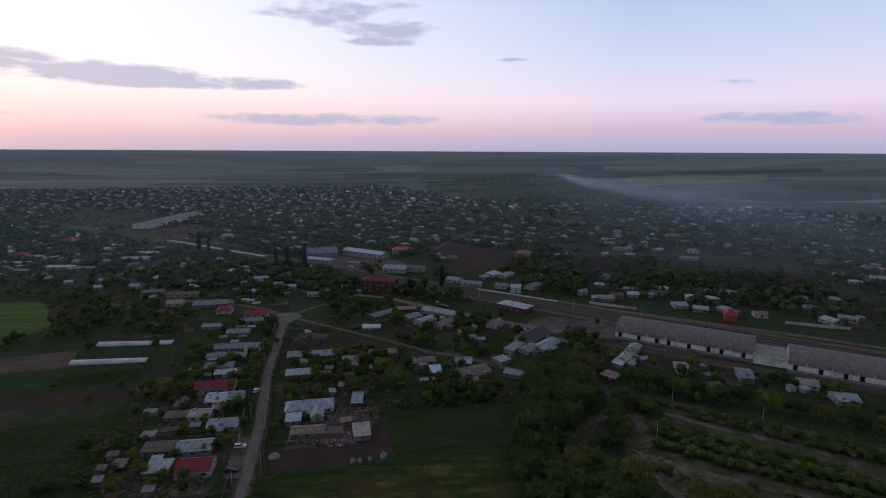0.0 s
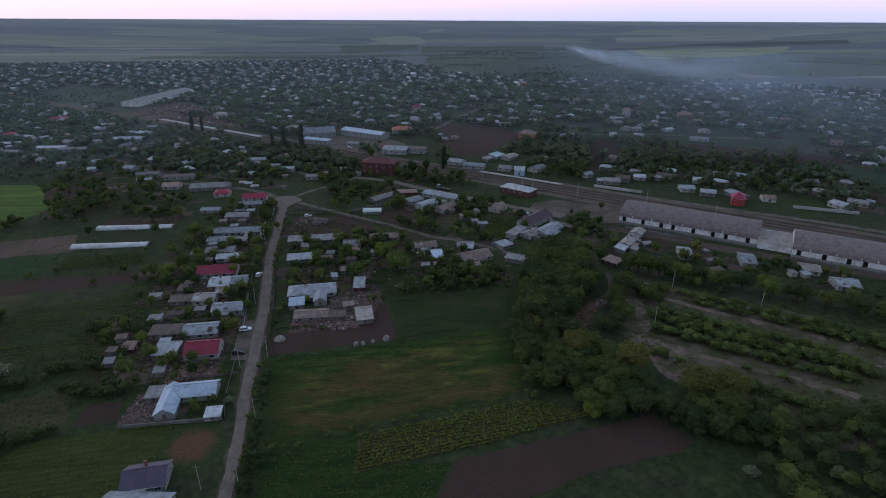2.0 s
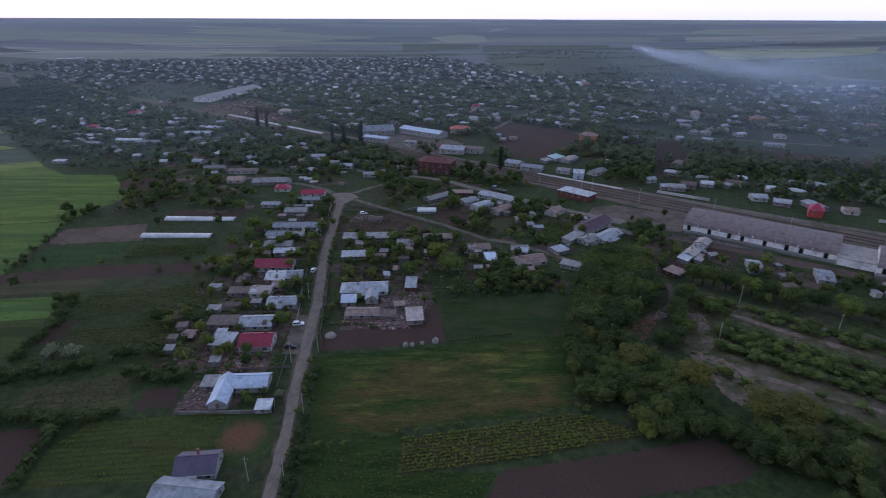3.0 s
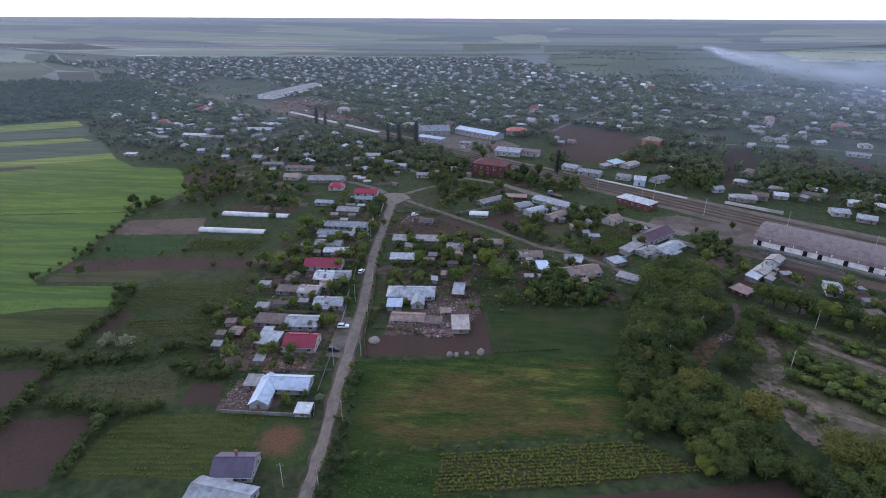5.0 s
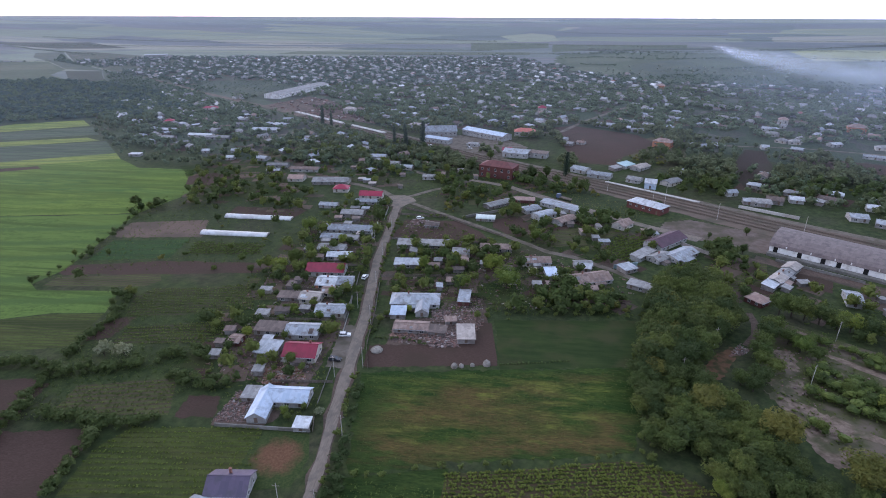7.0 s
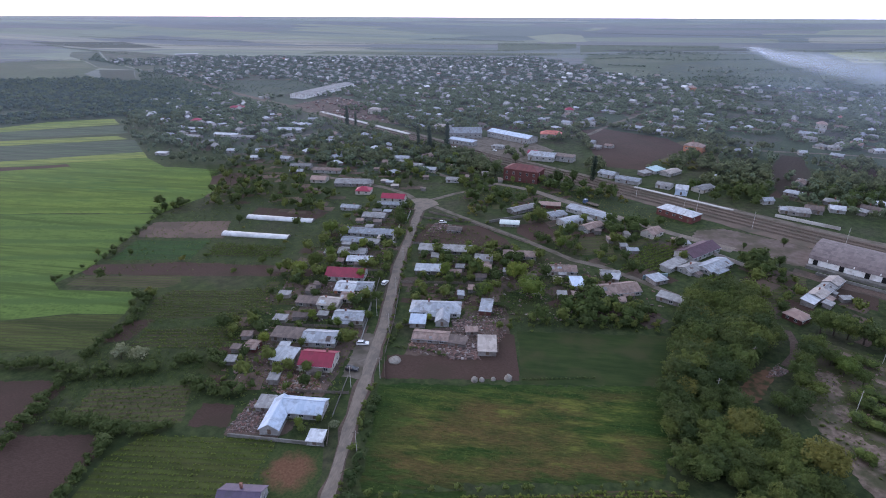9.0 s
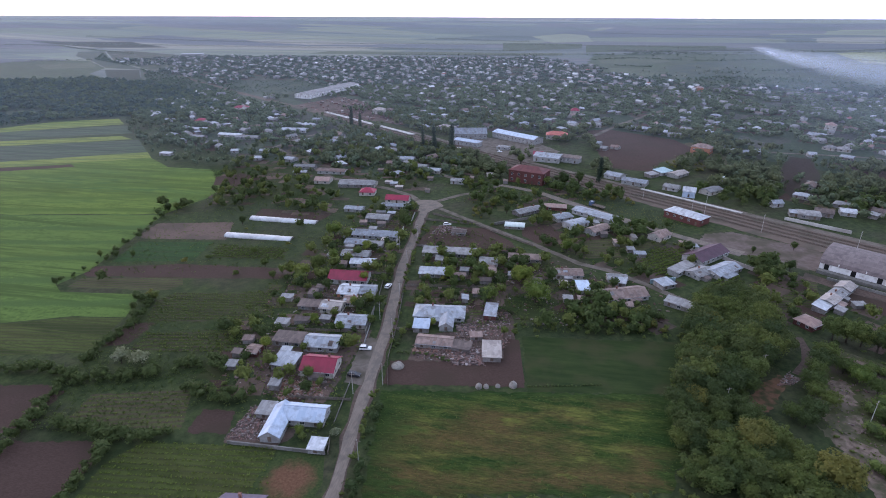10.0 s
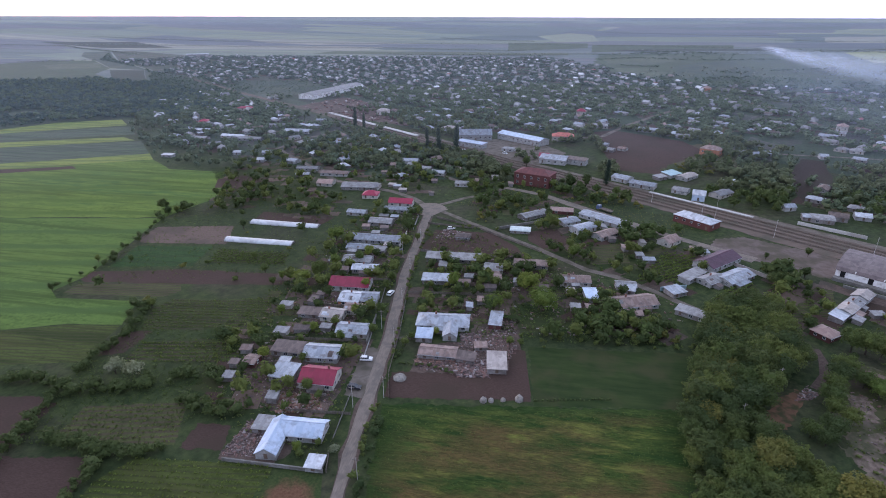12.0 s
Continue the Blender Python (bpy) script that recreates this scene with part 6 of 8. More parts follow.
def tree_kind(seed, height, radius, leaf, count, size, lobes, label, shape="round", trunk_h=.15, name="tree", parked=True):
    rng = np.random.default_rng(seed)
    base = new(name)
    tagged(base, label, "tree" if name == "tree" else "bush")
    bm = bmesh.new()
    th = height * trunk_h
    limb(bm, (0, 0, -.4), (0, 0, th), .035 * height, .022 * height, 8)
    top = Vector((0, 0, th))
    if shape == "poplar":
        limb(bm, top, (0, 0, height * .85), .022 * height, .006 * height)
    else:
        for i in range(6):
            a = 2 * math.pi * i / 6 + rng.uniform(-.4, .4)
            e = Vector((math.cos(a) * radius * .55, math.sin(a) * radius * .55, height * rng.uniform(.55, .8)))
            m = top.lerp(e, .5) + Vector((0, 0, height * .05))
            limb(bm, top, m, .016 * height, .011 * height, 5)
            limb(bm, m, e, .011 * height, .004 * height, 5)
    part("trunk", bm, M["bark"], base)
    quads_object("crown", leaf_cloud(rng, count, radius, th * .75, height, size, lobes, shape), M[leaf], base)
    return base


KINDS = {}
for i in range(3):
    KINDS["green%d" % i] = tree_kind(10 + i, 7.0, 3.0, "leaf", 1150, .22, 26 + i, "leafy green garden tree with an uneven crown")
    KINDS["dark%d" % i] = tree_kind(20 + i, 7.5, 3.2, "leaf_dark", 1150, .23, 26, "dark green broadleaf tree in a dense stand")
for i in range(2):
    KINDS["bright%d" % i] = tree_kind(30 + i, 7.0, 2.9, "leaf_bright", 1150, .22, 26, "fresh yellow-green willow in a garden")
    KINDS["bush%d" % i] = tree_kind(50 + i, 3.2, 2.0, "leaf", 320, .26, 8, "low round green bush", trunk_h=.12, name="bush")
    KINDS["poplar%d" % i] = tree_kind(60 + i, 19.0, 2.3, "leaf_poplar", 1100, .40, 12, "tall narrow dark poplar beside the railway", "poplar", .06)
    KINDS["tall%d" % i] = tree_kind(80 + i, 10.0, 4.9, "leaf_dark", 3600, .25, 60, "tall dark green broadleaf tree in the wood", "ragged", .2)
    KINDS["lush%d" % i] = tree_kind(90 + i, 10.0, 4.7, "leaf", 3600, .25, 56, "tall leafy green tree in the wood", "ragged", .2)
    KINDS["willow%d" % i] = tree_kind(110 + i, 9.0, 5.0, "leaf_bright", 3600, .24, 56, "broad fresh yellow-green willow in a garden", "ragged", .2)
    KINDS["birch%d" % i] = tree_kind(95 + i, 11.0, 4.3, "leaf_olive", 3600, .24, 56, "tall olive-brown leafing tree at the edge of the wood", "ragged", .22)
KINDS["blossom"] = tree_kind(70, 4.2, 2.6, "blossom", 700, .26, 9, "white-blossoming fruit tree in a garden")
USED = set()


def plant(kind, x, y, height, rng, wide=1.0):
    """A tree of a kind at x, y, scaled to its height and turned; the first of a kind is moved there itself."""
    src = KINDS[kind]
    tall = dict(green=7.0, dark=7.5, bright=7.0, bush=3.2, poplar=19.0, blossom=4.2, tall=10.0, lush=10.0, birch=11.0, willow=9.0)[kind.rstrip("012")]
    s = height / tall
    m = pose(x, y, gz(x) - .05, rng.uniform(-3, 3), rng.uniform(-3, 3), rng.uniform(0, 360)) @ Matrix.Diagonal((s * wide * rng.uniform(.88, 1.15), s * wide * rng.uniform(.88, 1.15), s, 1))
    if kind not in USED:
        USED.add(kind)
        src.matrix_basis = m
        return src
    done = copy_thing(src, Matrix.Identity(4))
    done.matrix_basis = m
    return done


trng = random.Random(5)
# trees that stand out one by one: kind, x, y, height
for kind, x, y, h in (("green0", -10.8, 194.6, 4), ("green1", -7, 194.3, 3.6), ("bright0", -37.5, 196, 3.6), ("green0", -46.8, 187.7, 4), ("green1", -45.4, 191.5, 3.6),
                      ("willow0", -6.7, 235, 10), ("willow1", -.7, 220, 10.5), ("willow0", -19, 219.5, 6.5), ("green0", -35, 227, 6.5), ("lush0", -73.5, 293, 9), ("willow1", -107, 275, 9),
                      ("lush1", -99, 236, 7.5), ("willow0", -104, 227, 7), ("bright0", -71, 204.5, 5.5), ("green0", -60.6, 193, 5), ("green1", -61.5, 207, 6), ("bright1", -92, 171, 5.5), ("green2", -78, 172, 4),
                      ("green1", 0, 312, 8), ("green0", 10.7, 284, 7), ("dark1", -21, 325, 6.5), ("green2", 37, 305, 6), ("green0", 44, 254, 7), ("bright0", 14, 279, 6), ("dark2", 84, 331, 6.5),
                      ("dark0", 100, 264, 8), ("dark1", 100, 288, 4), ("dark2", 120.5, 295, 5), ("green2", 0.4, 314, 9), ("green1", 16.8, 292, 8), ("bright1", 12.4, 274, 7), ("green0", 16.7, 272, 7), ("bright0", -38, 234, 8), ("bright1", -68, 446, 7), ("bright0", -62, 440, 6), ("dark0", -76, 300, 8), ("green0", -66, 283, 5), ("bright0", -84, 258, 7), ("green1", -86, 252, 7), ("bright1", -96, 246, 7), ("green2", -92, 228, 6), ("bright1", -74, 226, 6), ("green0", -66, 236, 5.5), ("bright0", -70, 186, 5), ("green1", -66, 228, 5), ("bright1", -100, 200, 5), ("green2", -70, 158, 5), ("bright0", -82, 190, 5), ("green1", -60, 131, 3.6), ("bright0", -62, 133, 3.8), ("green0", -57, 136, 3), ("dark0", 110, 270, 6),
                      ("blossom", -136, 154.5, 6.4), ("blossom", -129, 155.5, 6.8), ("blossom", -52, 135, 3.2), ("blossom", 99, 97.5, 4.6), ("blossom", 86.2, 93, 4), ("blossom", 106.6, 91, 4.2), ("blossom", -33, 217, 3.0),
                      ("poplar0", -204, 572, 21), ("poplar1", -192, 565, 17), ("poplar1", -108, 489, 18), ("poplar0", -96, 478, 20), ("poplar1", -81, 476, 23), ("poplar0", 35.5, 400, 17),
                      ("dark0", -92, 478, 9), ("dark1", -78, 470, 8), ("dark2", -100, 486, 8), ("dark0", 12, 388, 11), ("dark1", 22, 392, 10), ("dark2", -32, 404, 10), ("green1", -20, 440, 10), ("green0", 40, 375, 8)):
    plant(kind, x, y, h, trng)

for kind, x, y, h in (("dark0", -202.0, 352.7, 7), ("dark1", -204.0, 366.8, 6), ("dark2", -221.5, 297.6, 6), ("green0", -219.0, 302.1, 5), ("dark0", -217.8, 308.8, 5.5), ("dark1", -164.9, 283.8, 6), ("green1", -210.1, 230.5, 4.5), ("dark2", -201.7, 231.4, 4), ("green2", -194.3, 233.7, 4), ("dark0", -206.7, 200.9, 4.5), ("green0", -154.5, 196.2, 5), ("dark1", -156.2, 186.1, 5), ("green2", -125.2, 234.4, 5), ("bright0", -114.2, 229.1, 4.5), ("green0", -115.4, 222.8, 5), ("bush0", -133.9, 223.8, 3), ("green1", -137.5, 247.0, 4.5), ("bush1", -156.4, 237.9, 2.6)):
    plant(kind, x, y, h, trng)

# the wood between meadow and orchard
WOOD = [(76, 240), (63, 227), (55, 199), (48, 182), (42, 165), (40, 153), (40, 143), (40, 132), (52.5, 131), (53, 122), (57, 117), (74, 118), (80, 108), (92, 102), (104, 100), (104, 110), (96, 115), (86, 119), (76, 123), (71, 135), (68, 148), (64, 154), (60, 162), (63, 172), (70, 182), (82, 198), (84, 214), (84, 232)]
for x, y in scatter(WOOD, 145, 3.7, 3, 1.0):
    kind = trng.choice(("tall0", "tall1", "lush0", "lush1", "tall0", "lush1", "dark1"))
    plant(kind, x, y, trng.uniform(7.5, 11.5) if y > 165 else trng.uniform(5.5, 8.5), trng, 1.08)
for kind, x, y, h in (("birch1", 57.7, 147.7, 10), ("birch0", 74, 138.5, 11), ("birch0", 88.4, 125, 10.5), ("birch1", 58.9, 195.5, 10), ("birch0", 47.2, 164, 8), ("birch1", 97.6, 121.7, 10.5), ("birch0", 93, 122.5, 9), ("bright1", 53.3, 118.7, 5.5), ("bright0", 54.5, 117, 4), ("birch1", 50, 183, 8),
                      ("lush0", 103, 211, 7.5), ("lush1", 107, 210, 7.5), ("lush0", 110.6, 208, 7), ("tall1", 114.5, 205.3, 7), ("lush0", 119, 202, 6.5), ("willow0", 123, 201, 6), ("tall1", 128, 198, 6), ("lush1", 135, 192, 6.5), ("tall0", 142, 188, 7), ("willow1", 150, 184, 6.5), ("tall0", 158, 177, 7), ("lush0", 166, 171, 6.5), ("tall1", 174, 166, 7), ("lush0", 182, 160, 6.5),
                      ("lush0", 94.6, 196.4, 6), ("lush1", 87.6, 186, 5.5), ("lush0", 83, 175, 5), ("lush0", 84.5, 180, 5.5), ("tall1", 79.4, 166, 5), ("lush1", 73.5, 164, 4.5), ("tall0", 91, 191, 6), ("lush0", 97.6, 190, 5), ("willow1", 99.5, 185, 5), ("lush1", 102.7, 180, 4.5), ("lush0", 86, 171.5, 4.5), ("tall0", 76, 161, 4.5),
                      ("birch0", 53.5, 179, 9), ("birch1", 60, 206, 10), ("birch0", 49, 171, 8), ("birch1", 56, 187, 9)):
    plant(kind, x, y, h * (1 if kind[:5] in ("birch", "brigh") else 1.3), trng, 1.38 if kind.startswith("birch") else 1.1)

# hedge-like orchard rows between the stony strips
ORCHARD = (((99, 193), (110, 183), (124, 173), (150, 154), (180, 131)), ((106, 196), (118, 185), (132, 174), (162, 150), (190, 129)), ((97, 171), (104, 163.5), (111, 157.5), (128, 146), (150, 131)), ((101, 176), (108, 169), (118, 160), (132, 151), (146, 138)),
           ((91, 162.5), (99, 157), (107, 150.5), (121, 140), (141, 125)), ((99, 165), (108, 158.5), (120, 149), (138, 137), (164, 117)), ((84.9, 147), (90.7, 142.9)), ((106, 139), (116, 132), (130, 122), (150, 107)), ((104, 127), (118, 116), (135, 105)))
ORCHARD_SCRUB = []
for line in ORCHARD:
    for (x0, y0), (x1, y1) in zip(line, line[1:]):
        n = math.hypot(x1 - x0, y1 - y0)
        for i in range(int(n / .8)):
            t = (i + trng.random()) * .8 / n
            p = (x0 + (x1 - x0) * t + trng.gauss(0, .9), y0 + (y1 - y0) * t + trng.gauss(0, .9))
            if noise.noise(Vector((p[0] * .09, p[1] * .09, 2))) > -.48 and free(*p, .6):
                ORCHARD_SCRUB.append(p)
                if trng.random() < .075:
                    plant(trng.choice(("green0", "green1", "green2", "dark0", "bright1")), *p, trng.uniform(3.0, 5.2), trng, 1.15)


# ---- joined vegetation: hedges, gardens, town and far woods ----
def grove(name, points, leaf, label, count, size, lobes, hmin, hmax, seed, wide=.42, category="trees", rings=(8, 4)):
    """Many plants in one mesh: each a lobed cloud of leaf sprays taken from a few models, turned and scaled."""
    rng = np.random.default_rng(seed)
    models = [leaf_cloud(rng, count, wide, .05, 1.0, size, lobes, rings=rings) for _ in range(8)]
    out = []
    for i, (x, y) in enumerate(points):
        h = rng.uniform(hmin, hmax)
        a = rng.uniform(0, 2 * math.pi)
        q = models[i % 8] * np.array([h * rng.uniform(.85, 1.25), h * rng.uniform(.85, 1.25), h])
        c, s = math.cos(a), math.sin(a)
        r = np.stack([q[..., 0] * c - q[..., 1] * s + x, q[..., 0] * s + q[..., 1] * c + y, q[..., 2] + land(x, y) - .1], -1)
        out.append(r)
    if out:
        ob = quads_object(name, np.concatenate(out), M[leaf])
        tagged(ob, label, category, kind="stuff")


def along(line, step, spread, seed):
    rng = random.Random(seed)
    out = []
    for (x0, y0), (x1, y1) in zip(line, line[1:]):
        n = max(1, int(math.hypot(x1 - x0, y1 - y0) / step))
        for i in range(n):
            t = (i + rng.random()) / n
            p = (x0 + (x1 - x0) * t + rng.uniform(-spread, spread), y0 + (y1 - y0) * t + rng.uniform(-spread, spread))
            if free(*p, .8):
                out.append(p)
    return out


hedge = along([(-217, 309), (-221, 293)], 2.2, 2.5, 1) + along([(-221, 293), (-210, 254), (-206, 228), (-208, 201)], 4.5, 1.5, 2)
hedge += along([(-163, 196), (-156, 195), (-150, 177), (-149, 156), (-146, 141), (-140, 122), (-139, 112)], 1.4, 1.6, 3)
hedge += along([(-146, 141), (-128, 148), (-110, 160), (-97, 158)], 1.2, 2.5, 4) + along([(-230, 135), (-180, 142), (-150, 146)], 1.2, 1.8, 5)
hedge += along([(-133, 124), (-110, 122), (-97, 127)], 1.0, 1.5, 6) + along([(-112, 122), (-108, 98)], 1.1, 2.0, 7) + along([(-107, 148), (-94, 142), (-84, 146)], 1.6, 2.5, 8)
grove("hedge", hedge, "leaf_dark", "overgrown dark green hedgerow between fields", 130, .085, 12, 1.6, 4.8, 11, .6, "hedge")
grove("orchard_scrub", ORCHARD_SCRUB[::2], "leaf", "leafy scrub grown up along orchard rows", 150, .06, 11, 1.7, 4.3, 14, .8, "bushes")
grove("orchard_scrub", ORCHARD_SCRUB[1::2], "leaf_orchard", "fresh green scrub grown up along orchard rows", 150, .06, 11, 1.6, 4.0, 15, .8, "bushes")
bushes = along([(-41.5, 92), (-42.5, 117), (-45.5, 141), (-46.5, 155)], 2.2, .7, 9) + along([(-49, 180), (-53, 205), (-58, 240), (-62, 275), (-65, 300)], 2.4, .9, 10)
bushes += along([(-57, 199), (-61, 216), (-66, 240), (-70, 268)], 2.2, 1.0, 12) + along([(43, 170), (52, 200), (60, 228)], 2.0, 2.0, 13) + along([(37, 135), (42, 122)], 2.0, 2.0, 14)
bushes += along([(-5, 198), (20, 203), (50, 205)], 1.8, 4.0, 15) + along([(-60, 302), (-30, 306), (-5, 280), (20, 262)], 3.0, 1.0, 16) + along([(-38, 112), (-10, 119), (34, 129)], 4, 1.0, 17)
grove("yard_weeds", along([(-46.5, 176.5), (-36, 177), (-27, 174)], .9, .8, 21) + along([(-48, 176), (-47.5, 186)], 1.1, .7, 22), "leaf_dark", "weeds and low bushes before the farmyard ruin", 70, .09, 7, .5, 1.5, 24, .7, "bushes")
grove("low_hedge", along([(-1, 165.5), (14, 168.5), (22, 170.5)], .8, .35, 18), "leaf_dark", "low dark hedge across the grass", 60, .08, 7, .4, .9, 18, .7, "bushes")
grove("roadside_thicket", along([(-37.5, 82), (-39.5, 112)], .8, 1.7, 19) + along([(-40, 112), (-43.5, 150)], 2.6, .8, 20), "leaf_dark", "dense dark thicket along the road", 110, .085, 9, 1.2, 3.6, 13, .7, "bushes")
grove("bushes", bushes, "leaf", "scrubby green roadside bushes", 90, .10, 7, 1.0, 2.9, 12, .5, "bushes")
GARDENS = [([(-118, 185), (-104, 330), (-74, 330), (-62, 190), (-60, 150), (-96, 142)], 100), ([(-46, 195), (-62, 296), (-35, 296), (5, 258), (40, 232), (48, 203), (-3, 198)], 135),
           ([(-30, 330), (-60, 345), (-45, 375), (-10, 395), (30, 372), (12, 350)], 30), ([(0, 330), (50, 300), (80, 285), (55, 245), (20, 262), (-10, 292)], 50), ([(100, 205), (118, 240), (150, 232), (240, 170), (215, 130)], 80),
           ([(78, 225), (96, 268), (112, 260), (105, 215)], 26), ([(-120, 290), (-125, 345), (-200, 395), (-240, 390), (-215, 345), (-205, 310), (-165, 318)], 90), ([(-240, 395), (-130, 375), (-60, 350), (-30, 395), (-60, 470), (-150, 530), (-270, 500)], 230)]
pts = []
for i, (poly, n) in enumerate(GARDENS):
    pts += scatter(poly, n, 3.2, 100 + i, 1.2)
grove("garden_trees", pts[::3], "leaf", "green fruit trees and shrubs in village gardens", 140, .085, 14, 3.4, 8.0, 21, .48, rings=(10, 5))
grove("garden_trees", pts[1::3], "leaf_dark", "dark green trees and shrubs in village gardens", 140, .085, 14, 2.8, 7.4, 22, .48, rings=(10, 5))
grove("garden_bushes", pts[2::3], "leaf", "low scrub and weeds in village gardens", 80, .10, 9, 1.2, 3.6, 23, .6, "bushes")
weeds = []
for i, (poly, n) in enumerate(GARDENS):
    weeds += scatter(poly, n * 2, 1.6, 200 + i, .4)
grove("weeds", weeds, "leaf", "tall grass and weeds", 9, .26, 4, .5, 1.4, 24, .9, "weeds", (5, 2))


def village_plots():
    """Dug beds, worn yards and small lawns between the cottages, one body for each kind of cover."""
    rng = random.Random(33)
    kinds = (("soil", "dug brown beds between cottages"), ("yard", "worn earth yards between cottages"), ("drills_brown", "half-grown vegetable beds"), ("grass", "small rough lawns"), ("soil_light", "dry bare plots between cottages"))
    bodies = [([], []) for _ in kinds]
    step = 0
    for i, (poly, n) in enumerate(GARDENS):
        for x, y in scatter(poly, int(n * .55), 5.5, 900 + i, 1.6):
            k = rng.choice((0, 0, 1, 1, 1, 2, 3, 4))
            if y < 207 and x > -12:
                continue
            a, b = rng.uniform(2.2, 6.5), rng.uniform(1.8, 4.5)
            t = radians((6 if x < -10 else 44) + rng.uniform(-6, 6))
            c, d = math.cos(t), math.sin(t)
            verts, faces = bodies[k]
            step += 1
            lift, n0 = .013 + .00004 * step, len(verts)
            for u in (-1, -.5, 0, .5, 1):
                for v in (-1, 1):
                    p, q = u * a + rng.uniform(-.5, .5), v * b + rng.uniform(-.5, .5)
                    px_, py_ = x + p * c - q * d, y + p * d + q * c
                    verts.append((px_, py_, gz(px_) + lift + .02))
            faces += [(n0 + 2 * j, n0 + 2 * j + 2, n0 + 2 * j + 3, n0 + 2 * j + 1) for j in range(4)]
    for (mat, words), (verts, faces) in zip(kinds, bodies):
        tagged(mesh_object("village_plots", verts, faces, M[mat]), words, "garden", kind="stuff")


village_plots()


def tufts(poly, count, seed, leaf, hmin, hmax, label, gap=.5):
    grove("grass_tufts", scatter(poly, count, gap, seed, .2), leaf, label, 5, .30, 3, hmin, hmax, seed, .9, "grass", (4, 1))


MEADOW = [(-44, 155), (41, 167), (43, 151), (36, 132), (-10, 122.5), (-36, 114), (-40, 131)]
corner = scatter([(92, 100), (104, 118), (128, 112), (165, 96), (165, 60), (105, 62), (88, 84)], 110, 4.2, 330, 1.0)
grove("corner_wood", corner[::3], "leaf", "dense leafy trees at the foot of the orchard", 700, .036, 22, 4.0, 7.5, 25, .55)
grove("corner_wood", [p for i, p in enumerate(corner) if i % 3], "leaf_dark", "dense dark trees at the foot of the orchard", 700, .036, 22, 4.0, 8.0, 26, .55)
under = scatter(WOOD, 430, 1.8, 332, .3)
grove("undergrowth", under, "leaf_dark", "leafy undergrowth beneath the trees of the wood", 90, .08, 9, 1.6, 5.0, 28, .62, "bushes")
grove("bare_ground_scrub", scatter(BARE, 24, 2.2, 331, 0), "leaf", "scrub on the stony bare ground", 90, .08, 7, .5, 1.5, 27, .7, "bushes")
tufts(MEADOW, 1500, 71, "leaf", .15, .45, "clumps of tall green meadow grass", .7)
tufts(MEADOW, 1300, 72, "leaf_olive", .15, .45, "clumps of dry ochre meadow grass", .7)
tufts([(-150, 150), (-150, 200), (-118, 185), (-96, 142), (-110, 122), (-140, 122)], 1500, 80, "leaf", .3, .9, "tall weeds between garden plots", .7)
tufts([(-235, 300), (-215, 350), (-150, 345), (-104, 330), (-118, 235), (-205, 205), (-222, 290)], 1500, 81, "leaf", .3, 1.0, "tall weeds on the rough pasture", .9)
tufts([(-10, 395), (30, 372), (80, 330), (60, 300), (10, 330), (-60, 345)], 900, 82, "leaf_olive", .3, .8, "weeds on the waste ground below the railway", .9)
tufts([(-38, 112), (-15, 112), (-7, 105), (10, 104), (7, 94), (-12, 82), (-36, 95)], 700, 74, "leaf", .3, .7, "clumps of grass along the road")
tufts([(-118, 185), (-104, 330), (-74, 330), (-62, 190), (-52, 128), (-96, 142)], 1500, 76, "leaf", .4, 1.1, "tall weeds round village yards", .6)
tufts([(100, 205), (190, 145), (160, 105), (104, 100), (80, 165)], 1300, 77, "leaf", .4, 1.0, "tall weeds between orchard rows", .7)
tufts([(-46, 195), (-62, 296), (-35, 296), (5, 258), (40, 232), (48, 203), (-3, 198)], 1500, 78, "leaf", .4, 1.1, "tall weeds in gardens", .7)


def row_crop(name, poly, turn, step, gap, leaf, h, label, seed):
    """Plants in drills across a plot."""
    rng = random.Random(seed)
    cx, cy = sum(p[0] for p in poly) / len(poly), sum(p[1] for p in poly) / len(poly)
    c, s = math.cos(radians(turn)), math.sin(radians(turn))
    pts = []
    for i in range(-60, 61):
        for j in range(-90, 91):
            u, v = j * gap + rng.uniform(-.25, .25) * gap, i * step + rng.uniform(-.16, .16)
            p = (cx + u * c - v * s, cy + u * s + v * c)
            if inside(p, poly) and rng.random() > .12 + .35 * max(0.0, noise.noise(Vector((p[0] * .12, p[1] * .12, seed)))) and free(*p, .5):
                pts.append(p)
    grove(name, pts, leaf, label, 9, .24, 3, h * .7, h * 1.25, seed, .72, "crop rows", (5, 2))


row_crop("vine_rows", [(-157, 240), (-162, 255), (-124, 256), (-121, 243)], 68, 2.4, .7, "vine", 1.2, "rows of vines beside the greenhouse", 31)
row_crop("vine_rows", [(37, 253), (56, 288), (70, 286), (57, 255)], 40, 2.4, .7, "vine", 1.25, "rows of vines below the lane", 32)
row_crop("vine_rows", [(67, 242), (79, 258), (88, 259), (78, 242)], 48, 2.6, .7, "vine", 1.4, "rows of vines beside the farm", 33)
row_crop("crop_rows", [(-154, 196), (-150, 204), (-110, 211), (-99, 190), (-147, 180)], 8, 2.2, .9, "vine", .8, "vegetable rows in a long garden", 34)
row_crop("crop_rows", [(-140, 173), (-106, 182), (-100, 168), (-139, 161)], 10, 2.2, .9, "vine", .8, "vegetable rows in a long garden", 35)
row_crop("crop_rows", [(-12.5, 117), (10, 121.5), (35, 127.5), (46, 123.5), (53.5, 118.3), (19.4, 109.6), (-6, 105), (-13, 103)], 10, 1.2, .62, "maize", .95, "maize and sunflower plants in drills", 36)
